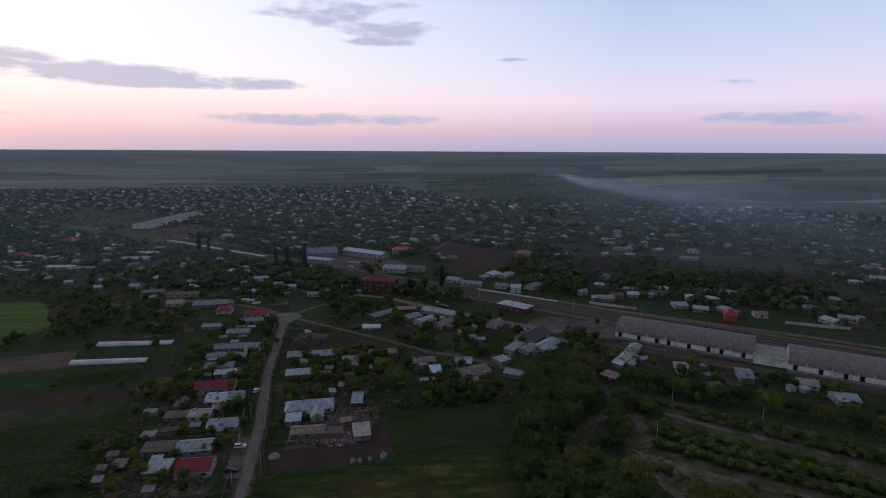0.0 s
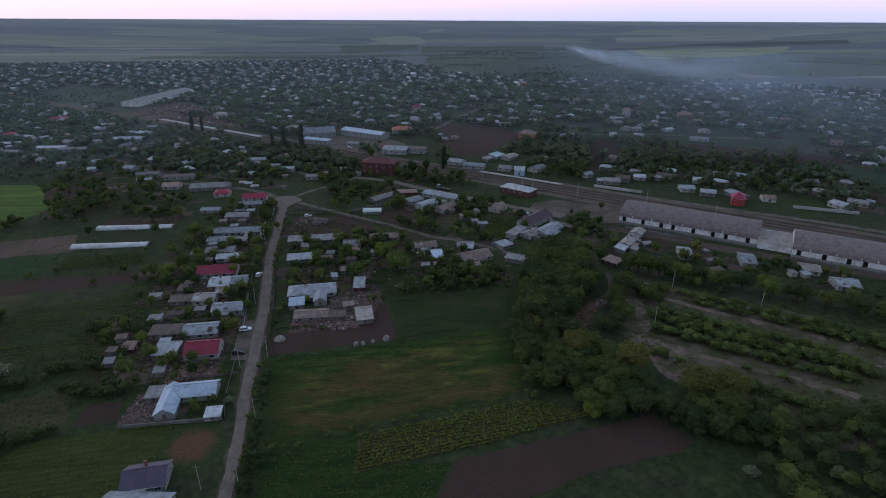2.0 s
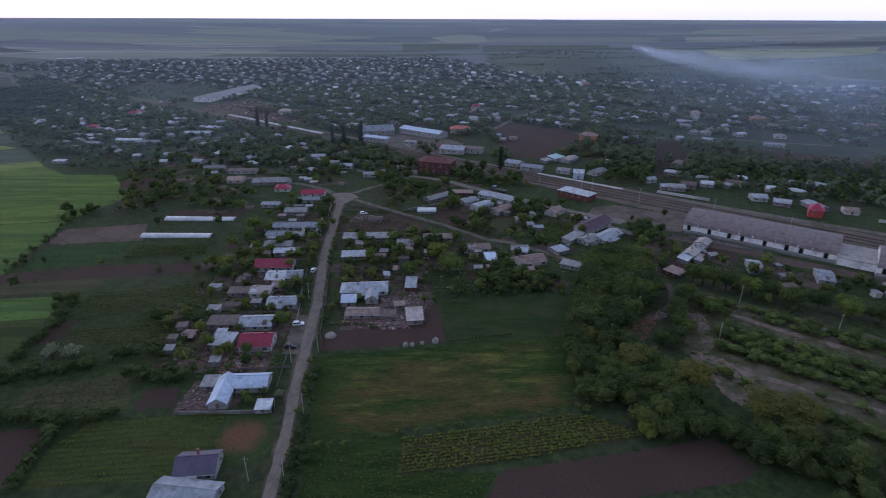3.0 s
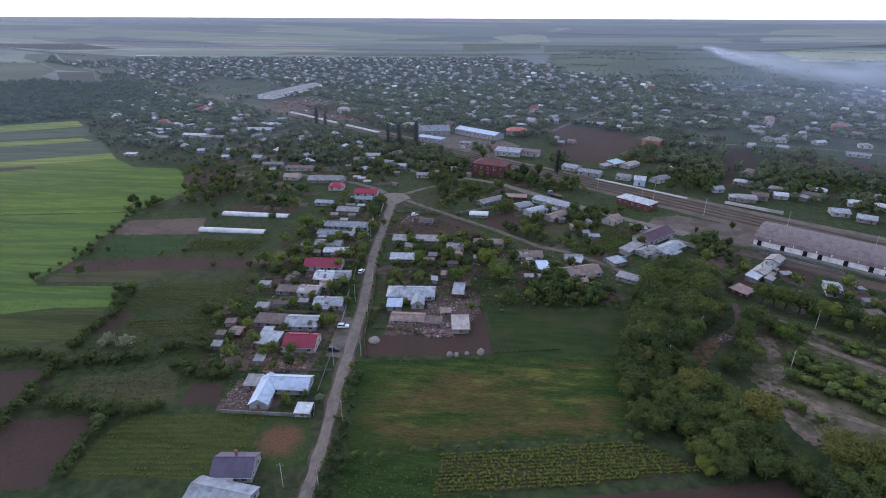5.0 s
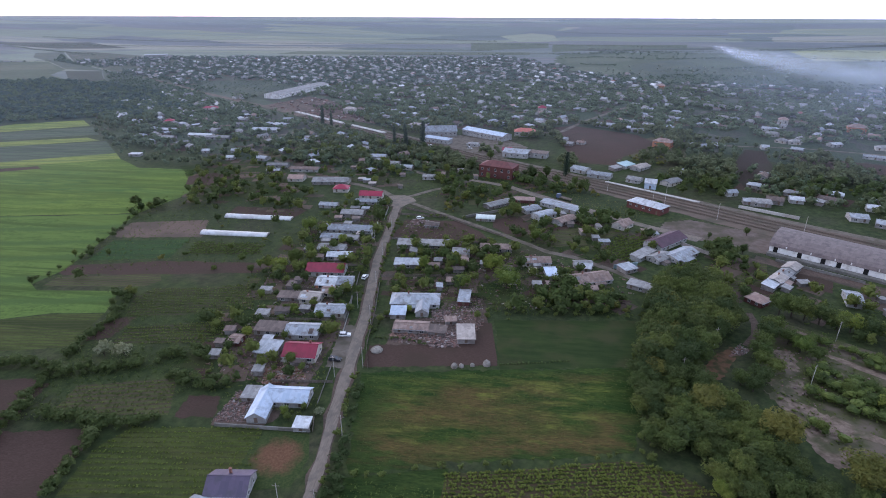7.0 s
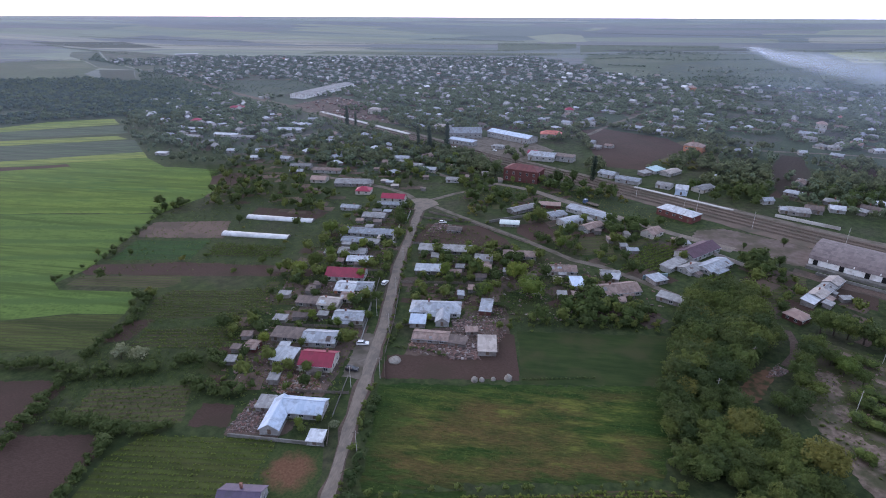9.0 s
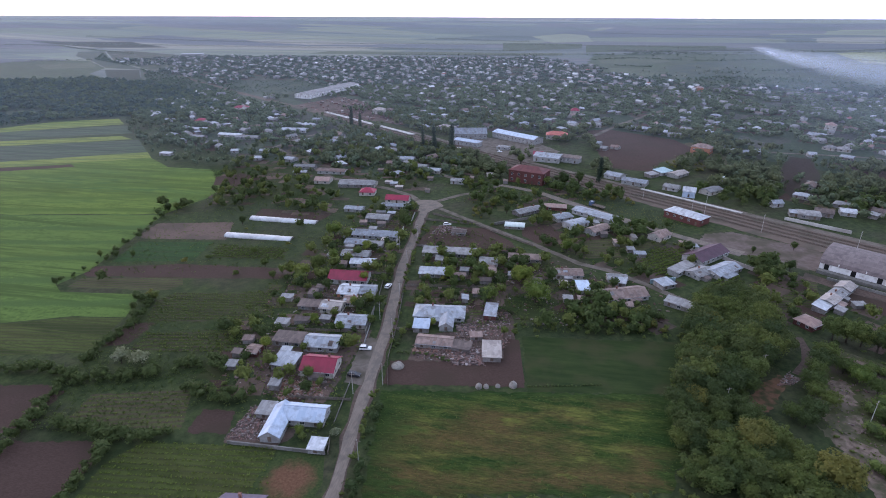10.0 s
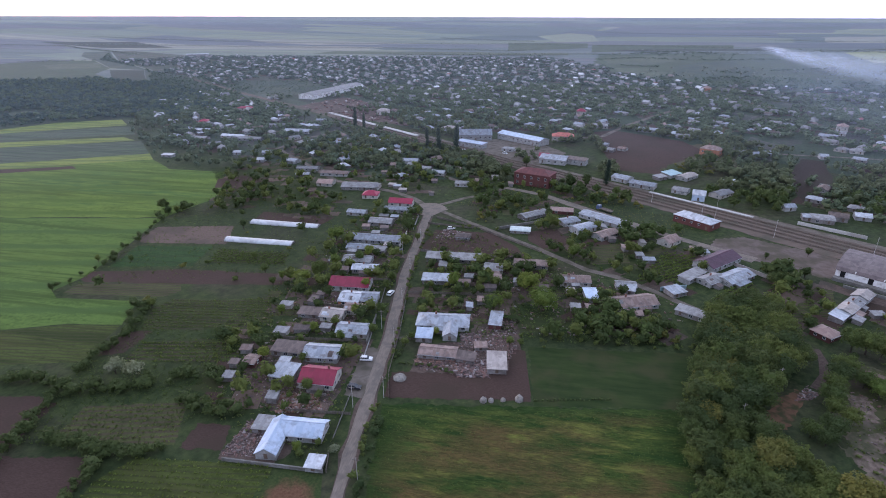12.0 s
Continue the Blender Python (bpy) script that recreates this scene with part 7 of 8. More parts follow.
row_crop("crop_rows", [(-108, 114), (-103, 123), (-66, 127), (-62, 114), (-72, 102), (-106, 98)], 6, 1.9, 1.2, "vine", .7, "vegetable rows in front of the farmyard", 37)
row_crop("crop_rows", [(-131, 125), (-133, 138), (-104, 146), (-96, 129)], 14, 2.2, 1.8, "vine", .6, "sparse garden rows in brown soil", 38)


# ---- the town beyond the railway and the old village, by plots along streets ----
HOUSE_KITS = []


def kit_houses():
    rng = random.Random(77)
    roofs = ["blue", "grey", "white", "tile", "grey", "blue", "grey", "brown", "blue", "salmon", "white", "grey"]
    walls = ["white", "cream", "greyw", "white", "greyw", "white"]
    for i in range(12):
        L, W = rng.uniform(8, 13), rng.uniform(6.5, 9)
        HOUSE_KITS.append((L * .84, W * .84, 2.3, rng.uniform(1.2, 2.0), "hghg"[i % 4], roofs[i], walls[i % 6]))


kit_houses()
U, V = Vector((.771, -.637)), Vector((.637, .771))
BLOCKS = [[(-1464, 1698), (-1047, 1501), (-730, 1512), (-324, 1569), (-62, 1590), (65, 1332), (103, 1184), (156, 1077), (210, 951), (304, 977), (375, 915), (541, 880), (332, 549), (253, 551), (157, 566), (75, 657), (16, 569), (-48, 590), (-130, 572), (-260, 682), (-470, 850), (-650, 1000), (-767, 1035), (-1088, 1290)],
          [(-523, 656), (-514, 850), (-270, 660), (-130, 520), (-60, 445), (-60, 400), (-89, 385), (-148, 400), (-233, 420), (-355, 482)],
          [(140, 376), (161, 407), (317, 336), (300, 268), (235, 296), (190, 325)],
          [(326, 1000), (396, 928), (590, 925), (741, 846), (500, 560), (366, 470), (300, 490), (216, 545), (332, 549), (480, 815), (324, 910)],
          [(500, 560), (741, 846), (930, 760), (720, 470), (440, 300), (340, 345), (366, 470)]]
OPEN = [[(-576, 953), (-437, 972), (-356, 899), (-360, 796), (-457, 796)], [(-360, 690), (-300, 650), (-250, 660), (-230, 700), (-250, 780), (-300, 810), (-340, 760)], [(34, 541), (139, 582), (111, 454), (50, 444), (9, 483)], [(-90, 478), (-95, 500), (-60, 540), (-10, 520), (10, 490), (-10, 450), (-40, 462)], [(-330, 700), (-270, 650), (-215, 620), (-150, 590), (-180, 640), (-240, 740), (-300, 790)]]


def plots():
    rng = random.Random(9)
    out = []
    for i in range(-68, 90):
        for j in range(-44, 82):
            base = U * (i * 18 + rng.uniform(-8, 8)) + V * (j * 31 + (8 if j % 2 else 0) + rng.uniform(-10, 10)) + Vector((0, 700))
            p = (base.x, base.y)
            soft = 26 if base.y > 900 else 4
            e = (p[0] + rng.gauss(0, soft), p[1] + rng.gauss(0, soft))
            if rng.random() < (.30 if p[0] > -800 or p[1] < 1000 else .5) or not any(inside(e, b) for b in BLOCKS) or any(inside(p, b) for b in OPEN) or not free(*p, 7):
                continue
            out.append((p[0], p[1], rng.choice((0, 90, 0)) - 39.6 + rng.uniform(-8, 8), rng.random()))
    return sorted(out, key=lambda q: q[0] ** 2 + q[1] ** 2)


PLOTS = plots()


def garden_plots():
    """Small kitchen plots behind the houses, one body for each kind of cover."""
    rng = random.Random(21)
    kinds = (("soil", "dug kitchen plots behind houses"), ("drills", "green vegetable plots behind houses"), ("grass", "small orchard lawns behind houses"), ("yard", "trodden yards beside houses"), ("straw", "dry stubble plots behind houses"), ("soil", "dug kitchen plots behind houses"))
    bodies = [([], []) for _ in kinds]
    spots = [(x, y, t) for x, y, t, r in PLOTS if math.hypot(x, y) < 1500]
    for x, y, turn in spots:
        for _ in range(2):
            k = rng.randrange(len(kinds))
            a, b = rng.uniform(4, 10), rng.uniform(5, 12)
            if math.hypot(x, y) < 350:
                a, b = a * .6, b * .6
            cx, cy = x + rng.uniform(-12, 12), y + rng.uniform(-12, 12)
            if any(inside((cx, cy), f) for f in OPEN):
                continue
            c, s = math.cos(radians(turn)), math.sin(radians(turn))
            verts, faces = bodies[k]
            lift = .012 + .004 * rng.random()
            m, n0 = 5, len(verts)
            for i in range(m):
                for j in range(2):
                    u, v = -a + 2 * a * i / (m - 1), -b + 2 * b * j
                    px_, py_ = cx + u * c - v * s, cy + u * s + v * c
                    verts.append((px_, py_, land(px_, py_) + lift + .02))
            faces += [(n0 + 2 * i, n0 + 2 * i + 2, n0 + 2 * i + 3, n0 + 2 * i + 1) for i in range(m - 1)]
    for (mat, words), (verts, faces) in zip(kinds, bodies):
        tagged(mesh_object("garden_plots", verts, faces, M[mat]), words, "garden", kind="stuff")


garden_plots()
made = {}
for n, (x, y, turn, r) in enumerate(PLOTS[:190]):
    k = int(r * 12)
    if k not in made:
        made[k] = house(x, y, turn, *HOUSE_KITS[k], detail=True)
    else:
        copy_thing(made[k], pose(x, y, gz(x), 0, 0, turn))
        TAKEN.append((x, y, 6, 4, radians(turn)))
    # outhouse
    if n % 2 == 0:
        ox, oy = x + 9 * math.cos(r * 60), y + 9 * math.sin(r * 60)
        if free(ox, oy, 3):
            house(ox, oy, turn + 90, 4 + 4 * r, 4, 2.2, .5, "p", ("blue", "brown", "grey", "white")[n % 4], "greyw", detail=False)


def far_houses(rows):
    """All the houses too far off to be told apart, in one body of walls and one of roofs."""
    rng = random.Random(4)
    wv, wf, rv, rf = [], [], [], []
    for x, y, turn, r in rows:
        for L, W, h, rise, ox, oy in ((rng.uniform(5.5, 10.5), rng.uniform(5, 7.5), rng.uniform(2.4, 3.3), rng.uniform(1.6, 2.8), 0, 0), (rng.uniform(4, 9), 4, 2.2, .9, rng.uniform(-9, 9), rng.choice((-9, 9)))):
            if ox and rng.random() < .45:
                continue
            t = radians(turn)
            c, s, z = math.cos(t), math.sin(t), land(x, y)

            def at(u, v, w):
                u, v = u + ox, v + oy
                return (x + u * c - v * s, y + u * s + v * c, z + w)
            a, b, n = L / 2, W / 2, len(wv)
            wv.extend(at(*p) for p in ((-a, -b, -1), (a, -b, -1), (a, b, -1), (-a, b, -1), (-a, -b, h), (a, -b, h), (a, b, h), (-a, b, h), (-a, 0, h + rise), (a, 0, h + rise)))
            wf.extend([(n, n + 1, n + 5, n + 4), (n + 1, n + 2, n + 6, n + 9, n + 5), (n + 2, n + 3, n + 7, n + 6), (n + 3, n, n + 4, n + 8, n + 7)])
            a, b, n, e = a + .4, b + .4, len(rv), h - .2
            rv.extend(at(*p) for p in ((-a, -b, e), (a, -b, e), (a, b, e), (-a, b, e), (-a, 0, h + rise + .1), (a, 0, h + rise + .1)))
            rf.extend([(n, n + 1, n + 5, n + 4), (n + 2, n + 3, n + 4, n + 5)])
    base = new("far_town")
    tagged(base, "mass of small houses with grey, tin and red roofs", "houses", kind="stuff")
    mesh_object("wall", wv, wf, M["far_wall"], base)["kind"] = "stuff"
    mesh_object("roof", rv, rf, M["far_roof"], base)["kind"] = "stuff"


far_houses(PLOTS[190:])
rng_t = random.Random(13)
near_t, mid_t, far_t = [], [], []
for x, y, turn, r in PLOTS:
    d = math.hypot(x, y)
    for _ in range(22 if d < 950 else 15):
        p = (x + rng_t.uniform(-18, 18), y + rng_t.uniform(-18, 18))
        if free(*p, 2.5):
            (near_t if d < 560 else mid_t if d < 950 else far_t).append(p)
near_t += scatter([(-490, 600), (-420, 510), (-340, 434), (-300, 405), (-235, 395), (-225, 430), (-350, 500), (-440, 640)], 150, 4.5, 460, 2.0)
near_t += scatter([(-40, 590), (-120, 575), (-260, 690), (-170, 690), (-40, 640)], 200, 4.5, 461, 2.0)
for i, ring in enumerate(([(60, 520), (140, 590), (215, 490), (330, 375), (260, 290), (140, 380), (110, 450)], [(-470, 640), (-350, 480), (-240, 420), (-140, 520), (-250, 640)], [(-30, 430), (-110, 500), (-140, 520), (-180, 430), (-60, 380)])):
    near_t += [p for p in scatter(ring, (420, 300, 230)[i], 4.4, 400 + i, 2.0) if noise.noise(Vector((p[0] * .03, p[1] * .03, 7))) > -.16 and not any(inside(p, f) for f in OPEN)]
# groves along the railway, the station road and the field edges beyond
MASSES = (([(-77, 438), (-62, 459), (-35, 454), (-26, 413), (-31, 372), (-46, 374), (-62, 393)], 48, 1), ([(-47, 348), (-37, 361), (-17, 362), (-10, 352), (-10, 333), (-23, 323), (-41, 328)], 20, 1),
          ([(-65, 340), (-49, 348), (-40, 328), (-28, 316), (-35, 315), (-56, 327)], 9, 2), ([(3, 409), (18, 408), (25, 383), (35, 372), (41, 360), (25, 349), (12, 360), (1, 377)], 30, 1),
          ([(38, 318), (67, 317), (61, 300), (36, 292)], 15, 1), ([(-48, 255), (-25, 259), (-22, 239), (-42, 228)], 9, 1), ([(104, 362), (119, 428), (143, 459), (164, 455), (149, 398), (128, 356)], 80, 0),
          ([(163, 365), (187, 430), (242, 485), (240, 420), (182, 357)], 90, 1), ([(95, 269), (107, 278), (103, 260), (93, 255)], 12, 0), ([(88, 450), (98, 506), (147, 518), (126, 441), (102, 434)], 46, 2),
          ([(-218, 505), (-186, 614), (-108, 498), (-117, 419), (-166, 429)], 90, 1), ([(-154, 528), (-33, 431), (-38, 400), (-78, 442), (-142, 489)], 60, 1), ([(93, 388), (115, 411), (105, 384)], 12, 1),
          ([(-35, 482), (-14, 489), (-8, 435), (-23, 450)], 10, 0), ([(33, 441), (46, 452), (45, 413), (33, 404)], 14, 0), ([(50, 560), (140, 590), (190, 520), (150, 480), (120, 545)], 80, 1),
          ([(-10, 560), (60, 600), (50, 545), (10, 520)], 30, 0), ([(205, 400), (330, 380), (300, 300), (210, 330)], 70, 1), ([(-170, 600), (-80, 580), (-60, 545), (-120, 545)], 60, 0))
MASSES += (([(38, 492), (72, 500), (66, 530), (36, 528)], 22, 0), ([(30, 560), (33, 590), (57, 600), (112, 560), (118, 575), (60, 615), (20, 600)], 40, 0), ([(118, 505), (130, 545), (160, 525), (150, 490)], 34, 1), ([(60, 432), (110, 470), (122, 500), (130, 440), (100, 430)], 30, 1), ([(-205, 205), (-210, 250), (-165, 300), (-120, 330), (-100, 240), (-110, 180), (-145, 165)], 6, 2), ([(-235, 300), (-215, 350), (-150, 345), (-125, 320), (-170, 300)], 16, 0), ([(-197, 650), (-54, 664), (14, 569), (4, 509), (-12, 560), (-58, 583), (-162, 621)], 90, 0), ([(-107, 494), (-71, 486), (-30, 432), (-43, 447), (-80, 456)], 26, 1), ([(-3, 200), (48, 206), (46, 222), (5, 222)], 26, 1), ([(40, 375), (60, 368), (52, 352), (38, 360)], 8, 2), ([(195, 430), (330, 420), (300, 340), (200, 370)], 90, 1))
masses = ([], [], [], [])
for i, (poly, n, kind) in enumerate(MASSES):
    for k, p in enumerate(scatter(poly, n, 2.9, 700 + i, 1.4)):
        masses[3 if p[1] > 395 and kind != 2 else kind if k % 4 else (kind + 1) % 3].append(p)
grove("dark_grove", masses[0], "leaf_dark", "dense dark green trees beside the railway", 110, .095, 12, 5, 9.5, 81, .46, rings=(10, 5))
grove("green_grove", masses[1], "leaf", "leafy green trees along roads and gardens", 110, .095, 12, 4, 8.5, 82, .5, rings=(10, 5))
grove("soft_grove", masses[3], "leaf_soft", "trees beyond the railway, leaf colour paled for haze", 70, .11, 10, 3.5, 9, 84, .5, rings=(8, 4))
grove("scrub", masses[2], "leaf_olive", "olive green scrub on waste ground", 70, .11, 9, 1.4, 4.0, 83, .7, "bushes")
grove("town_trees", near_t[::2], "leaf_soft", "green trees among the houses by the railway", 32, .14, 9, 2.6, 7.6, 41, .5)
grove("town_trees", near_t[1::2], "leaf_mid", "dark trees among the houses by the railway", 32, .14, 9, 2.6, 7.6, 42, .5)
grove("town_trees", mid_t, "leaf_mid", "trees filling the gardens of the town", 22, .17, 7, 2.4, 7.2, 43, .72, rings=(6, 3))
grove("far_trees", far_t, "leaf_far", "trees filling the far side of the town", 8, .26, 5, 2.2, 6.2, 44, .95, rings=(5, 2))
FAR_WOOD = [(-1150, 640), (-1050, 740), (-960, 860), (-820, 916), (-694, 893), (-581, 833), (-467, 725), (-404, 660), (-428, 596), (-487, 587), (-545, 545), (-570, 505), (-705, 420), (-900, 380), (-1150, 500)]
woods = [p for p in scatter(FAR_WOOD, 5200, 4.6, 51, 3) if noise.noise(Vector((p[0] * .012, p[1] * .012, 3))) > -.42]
grove("far_wood", woods[::3], "leaf_far", "low wood at the edge of the fields, leaf colour paled for haze", 26, .19, 7, 3.5, 8.5, 45, .75, rings=(6, 3))
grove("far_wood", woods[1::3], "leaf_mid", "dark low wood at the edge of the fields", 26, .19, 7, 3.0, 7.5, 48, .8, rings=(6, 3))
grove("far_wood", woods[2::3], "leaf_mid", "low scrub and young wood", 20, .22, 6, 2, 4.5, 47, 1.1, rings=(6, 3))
lines = []
for line in ([(-1900, 2100), (-900, 2150), (-200, 2250), (600, 2050), (1500, 1700)], [(200, 2900), (900, 2700)], [(-2600, 1500), (-1700, 1750), (-1200, 1500)], [(200, 1900), (900, 1500), (1400, 1100)],
             [(-1704, 1751), (-1598, 1870), (-598, 1939), (-90, 1842)], [(-526, 2551), (-107, 2399)], [(-500, 1640), (144, 1698), (700, 1900), (1324, 2284)], [(-1290, 1190), (-1141, 1280)], [(800, 2500), (1900, 2200)]):
    lines += along(line, 4.5, 4, int(line[0][0]))
lines += scatter([(-1500, 900), (-1250, 1500), (-900, 2100), (500, 2100), (900, 1500), (1000, 900), (700, 1000), (300, 1450), (-400, 1950), (-1000, 1950), (-1300, 1400)], 30, 8, 52, 3)
lines += scatter([(110, 1060), (200, 1290), (480, 1330), (620, 1180), (500, 1010), (330, 1050)], 110, 7, 53, 3)
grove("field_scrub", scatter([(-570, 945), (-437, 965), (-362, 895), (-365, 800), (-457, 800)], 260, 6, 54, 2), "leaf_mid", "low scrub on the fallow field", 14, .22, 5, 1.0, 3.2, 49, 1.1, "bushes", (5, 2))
HEDGES = [(88, 1652), (174, 1678), (292, 1722)], [(123, 1337), (198, 1299)], [(203, 1741), (331, 1820), (420, 1800)], [(300, 1200), (348, 1190)], [(286, 1102), (330, 1130)], [(90, 1500), (200, 1560), (300, 1500)], [(330, 1500), (520, 1560)], [(400, 1250), (560, 1330)]
hedge_trees = [p for k, line in enumerate(HEDGES) for p in along(line, 4.2, 3.5, 90 + k)]
hedge_trees += scatter([(60, 1000), (100, 1150), (190, 1050), (290, 1110), (330, 1120), (480, 1060), (640, 930), (440, 905), (304, 977), (210, 951)], 420, 6, 97, 2)
hedge_trees += scatter([(200, 1740), (480, 1800), (420, 1480), (300, 1500)], 60, 9, 98, 2) + scatter([(-1141, 1290), (-860, 1100), (-700, 905), (-475, 745), (-465, 830), (-652, 980), (-770, 1025), (-1090, 1280), (-1300, 1500)], 520, 6, 99, 2)
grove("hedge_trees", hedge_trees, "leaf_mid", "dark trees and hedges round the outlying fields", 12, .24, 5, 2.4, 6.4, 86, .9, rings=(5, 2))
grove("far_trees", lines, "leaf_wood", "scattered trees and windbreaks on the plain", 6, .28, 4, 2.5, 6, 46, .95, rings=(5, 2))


# ---- small things ----
def pole(x, y, h, turn, lamp=False):
    base = new("street_lamp" if lamp else "utility_pole")
    base.matrix_basis = pose(x, y, gz(x), 0, 0, turn)
    tagged(base, "grey concrete pole with a lamp arm" if lamp else "grey concrete utility pole with a cross-arm", "street lamp" if lamp else "pole", group="poles along the road")
    bm = bmesh.new()
    limb(bm, (0, 0, -.5), (0, 0, h), .10, .07, 8)
    part("shaft", bm, M["pole"], base)
    bm = bmesh.new()
    block(bm, -.9, .9, -.06, .06, h - .8, h - .66)
    part("cross_arm", bm, M["wood"], base)
    for u in (-.8, 0, .8):
        bm = bmesh.new()
        limb(bm, (u, 0, h - .66), (u, 0, h - .45), .05, .03, 6)
        part("insulator", bm, M["w_white"], base)


for x, y, h, t in ((-42.4, 126, 8, 0), (-40.8, 101, 8, 0), (-45.7, 158.7, 8, 5), (-50.3, 186, 8, 5), (-55.4, 215, 8, 8), (-60.2, 246, 8, 8), (-63.5, 280, 8, 5), (-50.1, 101.5, 8, 0), (-53.4, 152.7, 8, 0), (-58.3, 197, 8, 8),
                   (-68, 262, 8, 8), (84, 345, 12, 50), (90, 341, 12, 50), (113, 318, 10, 50), (60, 366, 10, 50), (150, 300, 10, 50), (175, 268, 10, 50), (56, 165, 8, 30), (71.8, 184.7, 8, 20), (115, 194, 8, 40), (94.3, 165.7, 8, 40), (139, 171, 8, 40)):
    pole(x, y, h, t)


def car(x, y, turn, paint, van=False, name="car", label=""):
    base = new(name)
    base.matrix_basis = pose(x, y, gz(x) + .1, 0, 0, turn)
    tagged(base, label, "van" if van else "car", group="parked vehicles")
    L, W = (4.2, 1.7)
    prof = [(-L / 2, .35), (-L / 2, .95), (-L / 2 + .15, 1.05), (L / 2 - .9, 1.0), (L / 2 - .05, .8), (L / 2, .35)] if not van else [(-L / 2, .35), (-L / 2, 1.1), (L / 2 - .9, 1.1), (L / 2, .85), (L / 2, .35)]
    bm = bmesh.new()
    rows = [[bm.verts.new((px_, s * W / 2 * (1 if z < .9 else .95), z)) for px_, z in prof] for s in (-1, 1)]
    bm.faces.new(rows[0])
    bm.faces.new(rows[1][::-1])
    for i in range(len(prof)):
        j = (i + 1) % len(prof)
        bm.faces.new((rows[0][j], rows[0][i], rows[1][i], rows[1][j]))
    bmesh.ops.recalc_face_normals(bm, faces=bm.faces[:])
    part("body", bm, paint, base)
    x0, x1, x2, x3, zt = (-L / 2 + .1, -L / 2 + .45, L / 2 - 1.9, L / 2 - 1.2, 1.5) if not van else (-L / 2 + .02, -L / 2 + .1, L / 2 - 1.5, L / 2 - .95, 1.95)
    zb = 1.0 if not van else 1.1
    bm = bmesh.new()
    ring = [bm.verts.new(p) for p in ((x0, -.84, zb), (x3, -.84, zb), (x3, .84, zb), (x0, .84, zb), (x1, -.72, zt), (x2, -.72, zt), (x2, .72, zt), (x1, .72, zt))]
    for f in ((0, 1, 5, 4), (1, 2, 6, 5), (2, 3, 7, 6), (3, 0, 4, 7)):
        bm.faces.new([ring[k] for k in f])
    part("cabin", bm, M["pane"] if not van else paint, base)
    bm = bmesh.new()
    block(bm, x1 - .05, x2 + .05, -.74, .74, zt - .03, zt + .03)
    part("roof", bm, paint, base)
    for u in (-L * .3, L * .3):
        for s in (-1, 1):
            bm = bmesh.new()
            limb(bm, (u, s * W * .38, .32), (u, s * W * .51, .32), .32, .32, 12)
            part("wheel", bm, M["tyre"], base)
    for s in (-1, 1):
        bm = bmesh.new()
        block(bm, L / 2 - .06, L / 2 + .02, s * .62 - .16, s * .62 + .16, .6, .76)
        part("headlight", bm, M["frame"], base)


car(-57.3, 176.6, 8, M["car_white"], label="white estate car parked at the roadside")
car(-56.0, 161.3, 2, M["car_dark"], label="black saloon parked on the lay-by")
car(-51.8, 301.8, 20, M["car_white"], label="white car parked beside a ruined yard")
car(-62.8, 223.8, 80, M["car_white"], label="white car under roadside trees")
car(-70.6, 268, 85, M["car_dark"], label="dark car parked by a garden wall")
car(-75, 485, 30, M["car_white"], True, "van", "white van in the works yard")
car(-40, 480, -30, M["car_white"], label="white car in the works yard")
car(-25, 470, -35, M["car_dark"], label="dark car in the works yard")


def truck(x, y, turn):
    base = new("truck")
    base.matrix_basis = pose(x, y, gz(x) + .12, 0, 0, turn)
    tagged(base, "blue-cabbed flatbed truck on the railway road", "truck")
    bm = bmesh.new()
    block(bm, -5.2, -3.0, -1.2, 1.2, .6, 2.3)
    block(bm, -4.9, -3.1, -1.1, 1.1, 2.3, 3.0)
    part("cab", bm, M["car_blue"], base)
    bm = bmesh.new()
    block(bm, -5.24, -5.18, -1.0, 1.0, 1.6, 2.2)
    part("windscreen", bm, M["pane"], base)
    bm = bmesh.new()
    block(bm, -2.8, 5.2, -1.2, 1.2, 1.1, 1.3)
    for s in (-1.2, 1.14):
        block(bm, -2.8, 5.2, s, s + .06, 1.3, 1.8)
    part("flatbed", bm, M["wood"], base)
    for u in (-4.2, 2.6, 3.9):
        for s in (-1, 1):
            bm = bmesh.new()
            limb(bm, (u, s * .85, .5), (u, s * 1.2, .5), .5, .5, 12)
            part("wheel", bm, M["tyre"], base)


truck(31, 345, -42)


def rubble(name, poly, count, smin, smax, label, seed, material="rubble"):
    """Loose broken pieces strewn over a plot, in one body."""
    rng = random.Random(seed)
    verts, faces = [], []
    for x, y in scatter(poly, count, .3, seed, -.3):
        a, s = rng.uniform(0, 6.3), rng.uniform(smin, smax)
        l, w, h = s * rng.uniform(.6, 2.2), s * rng.uniform(.3, 1), s * rng.uniform(.15, .7)
        c, d, n, z = math.cos(a), math.sin(a), len(verts), gz(x)
        for dz in (-.1, h):
            for u, v in ((-l, -w), (l, -w), (l, w), (-l, w)):
                k = 1 if dz < 0 else rng.uniform(.6, 1)
                verts.append((x + (u * c - v * d) * k / 2, y + (u * d + v * c) * k / 2, z + dz * rng.uniform(.7, 1)))
        faces += [(n + 4, n + 5, n + 6, n + 7), (n, n + 1, n + 5, n + 4), (n + 1, n + 2, n + 6, n + 5), (n + 2, n + 3, n + 7, n + 6), (n + 3, n, n + 4, n + 7)]
    tagged(mesh_object(name, verts, faces, M[material]), label, "rubble", kind="stuff")


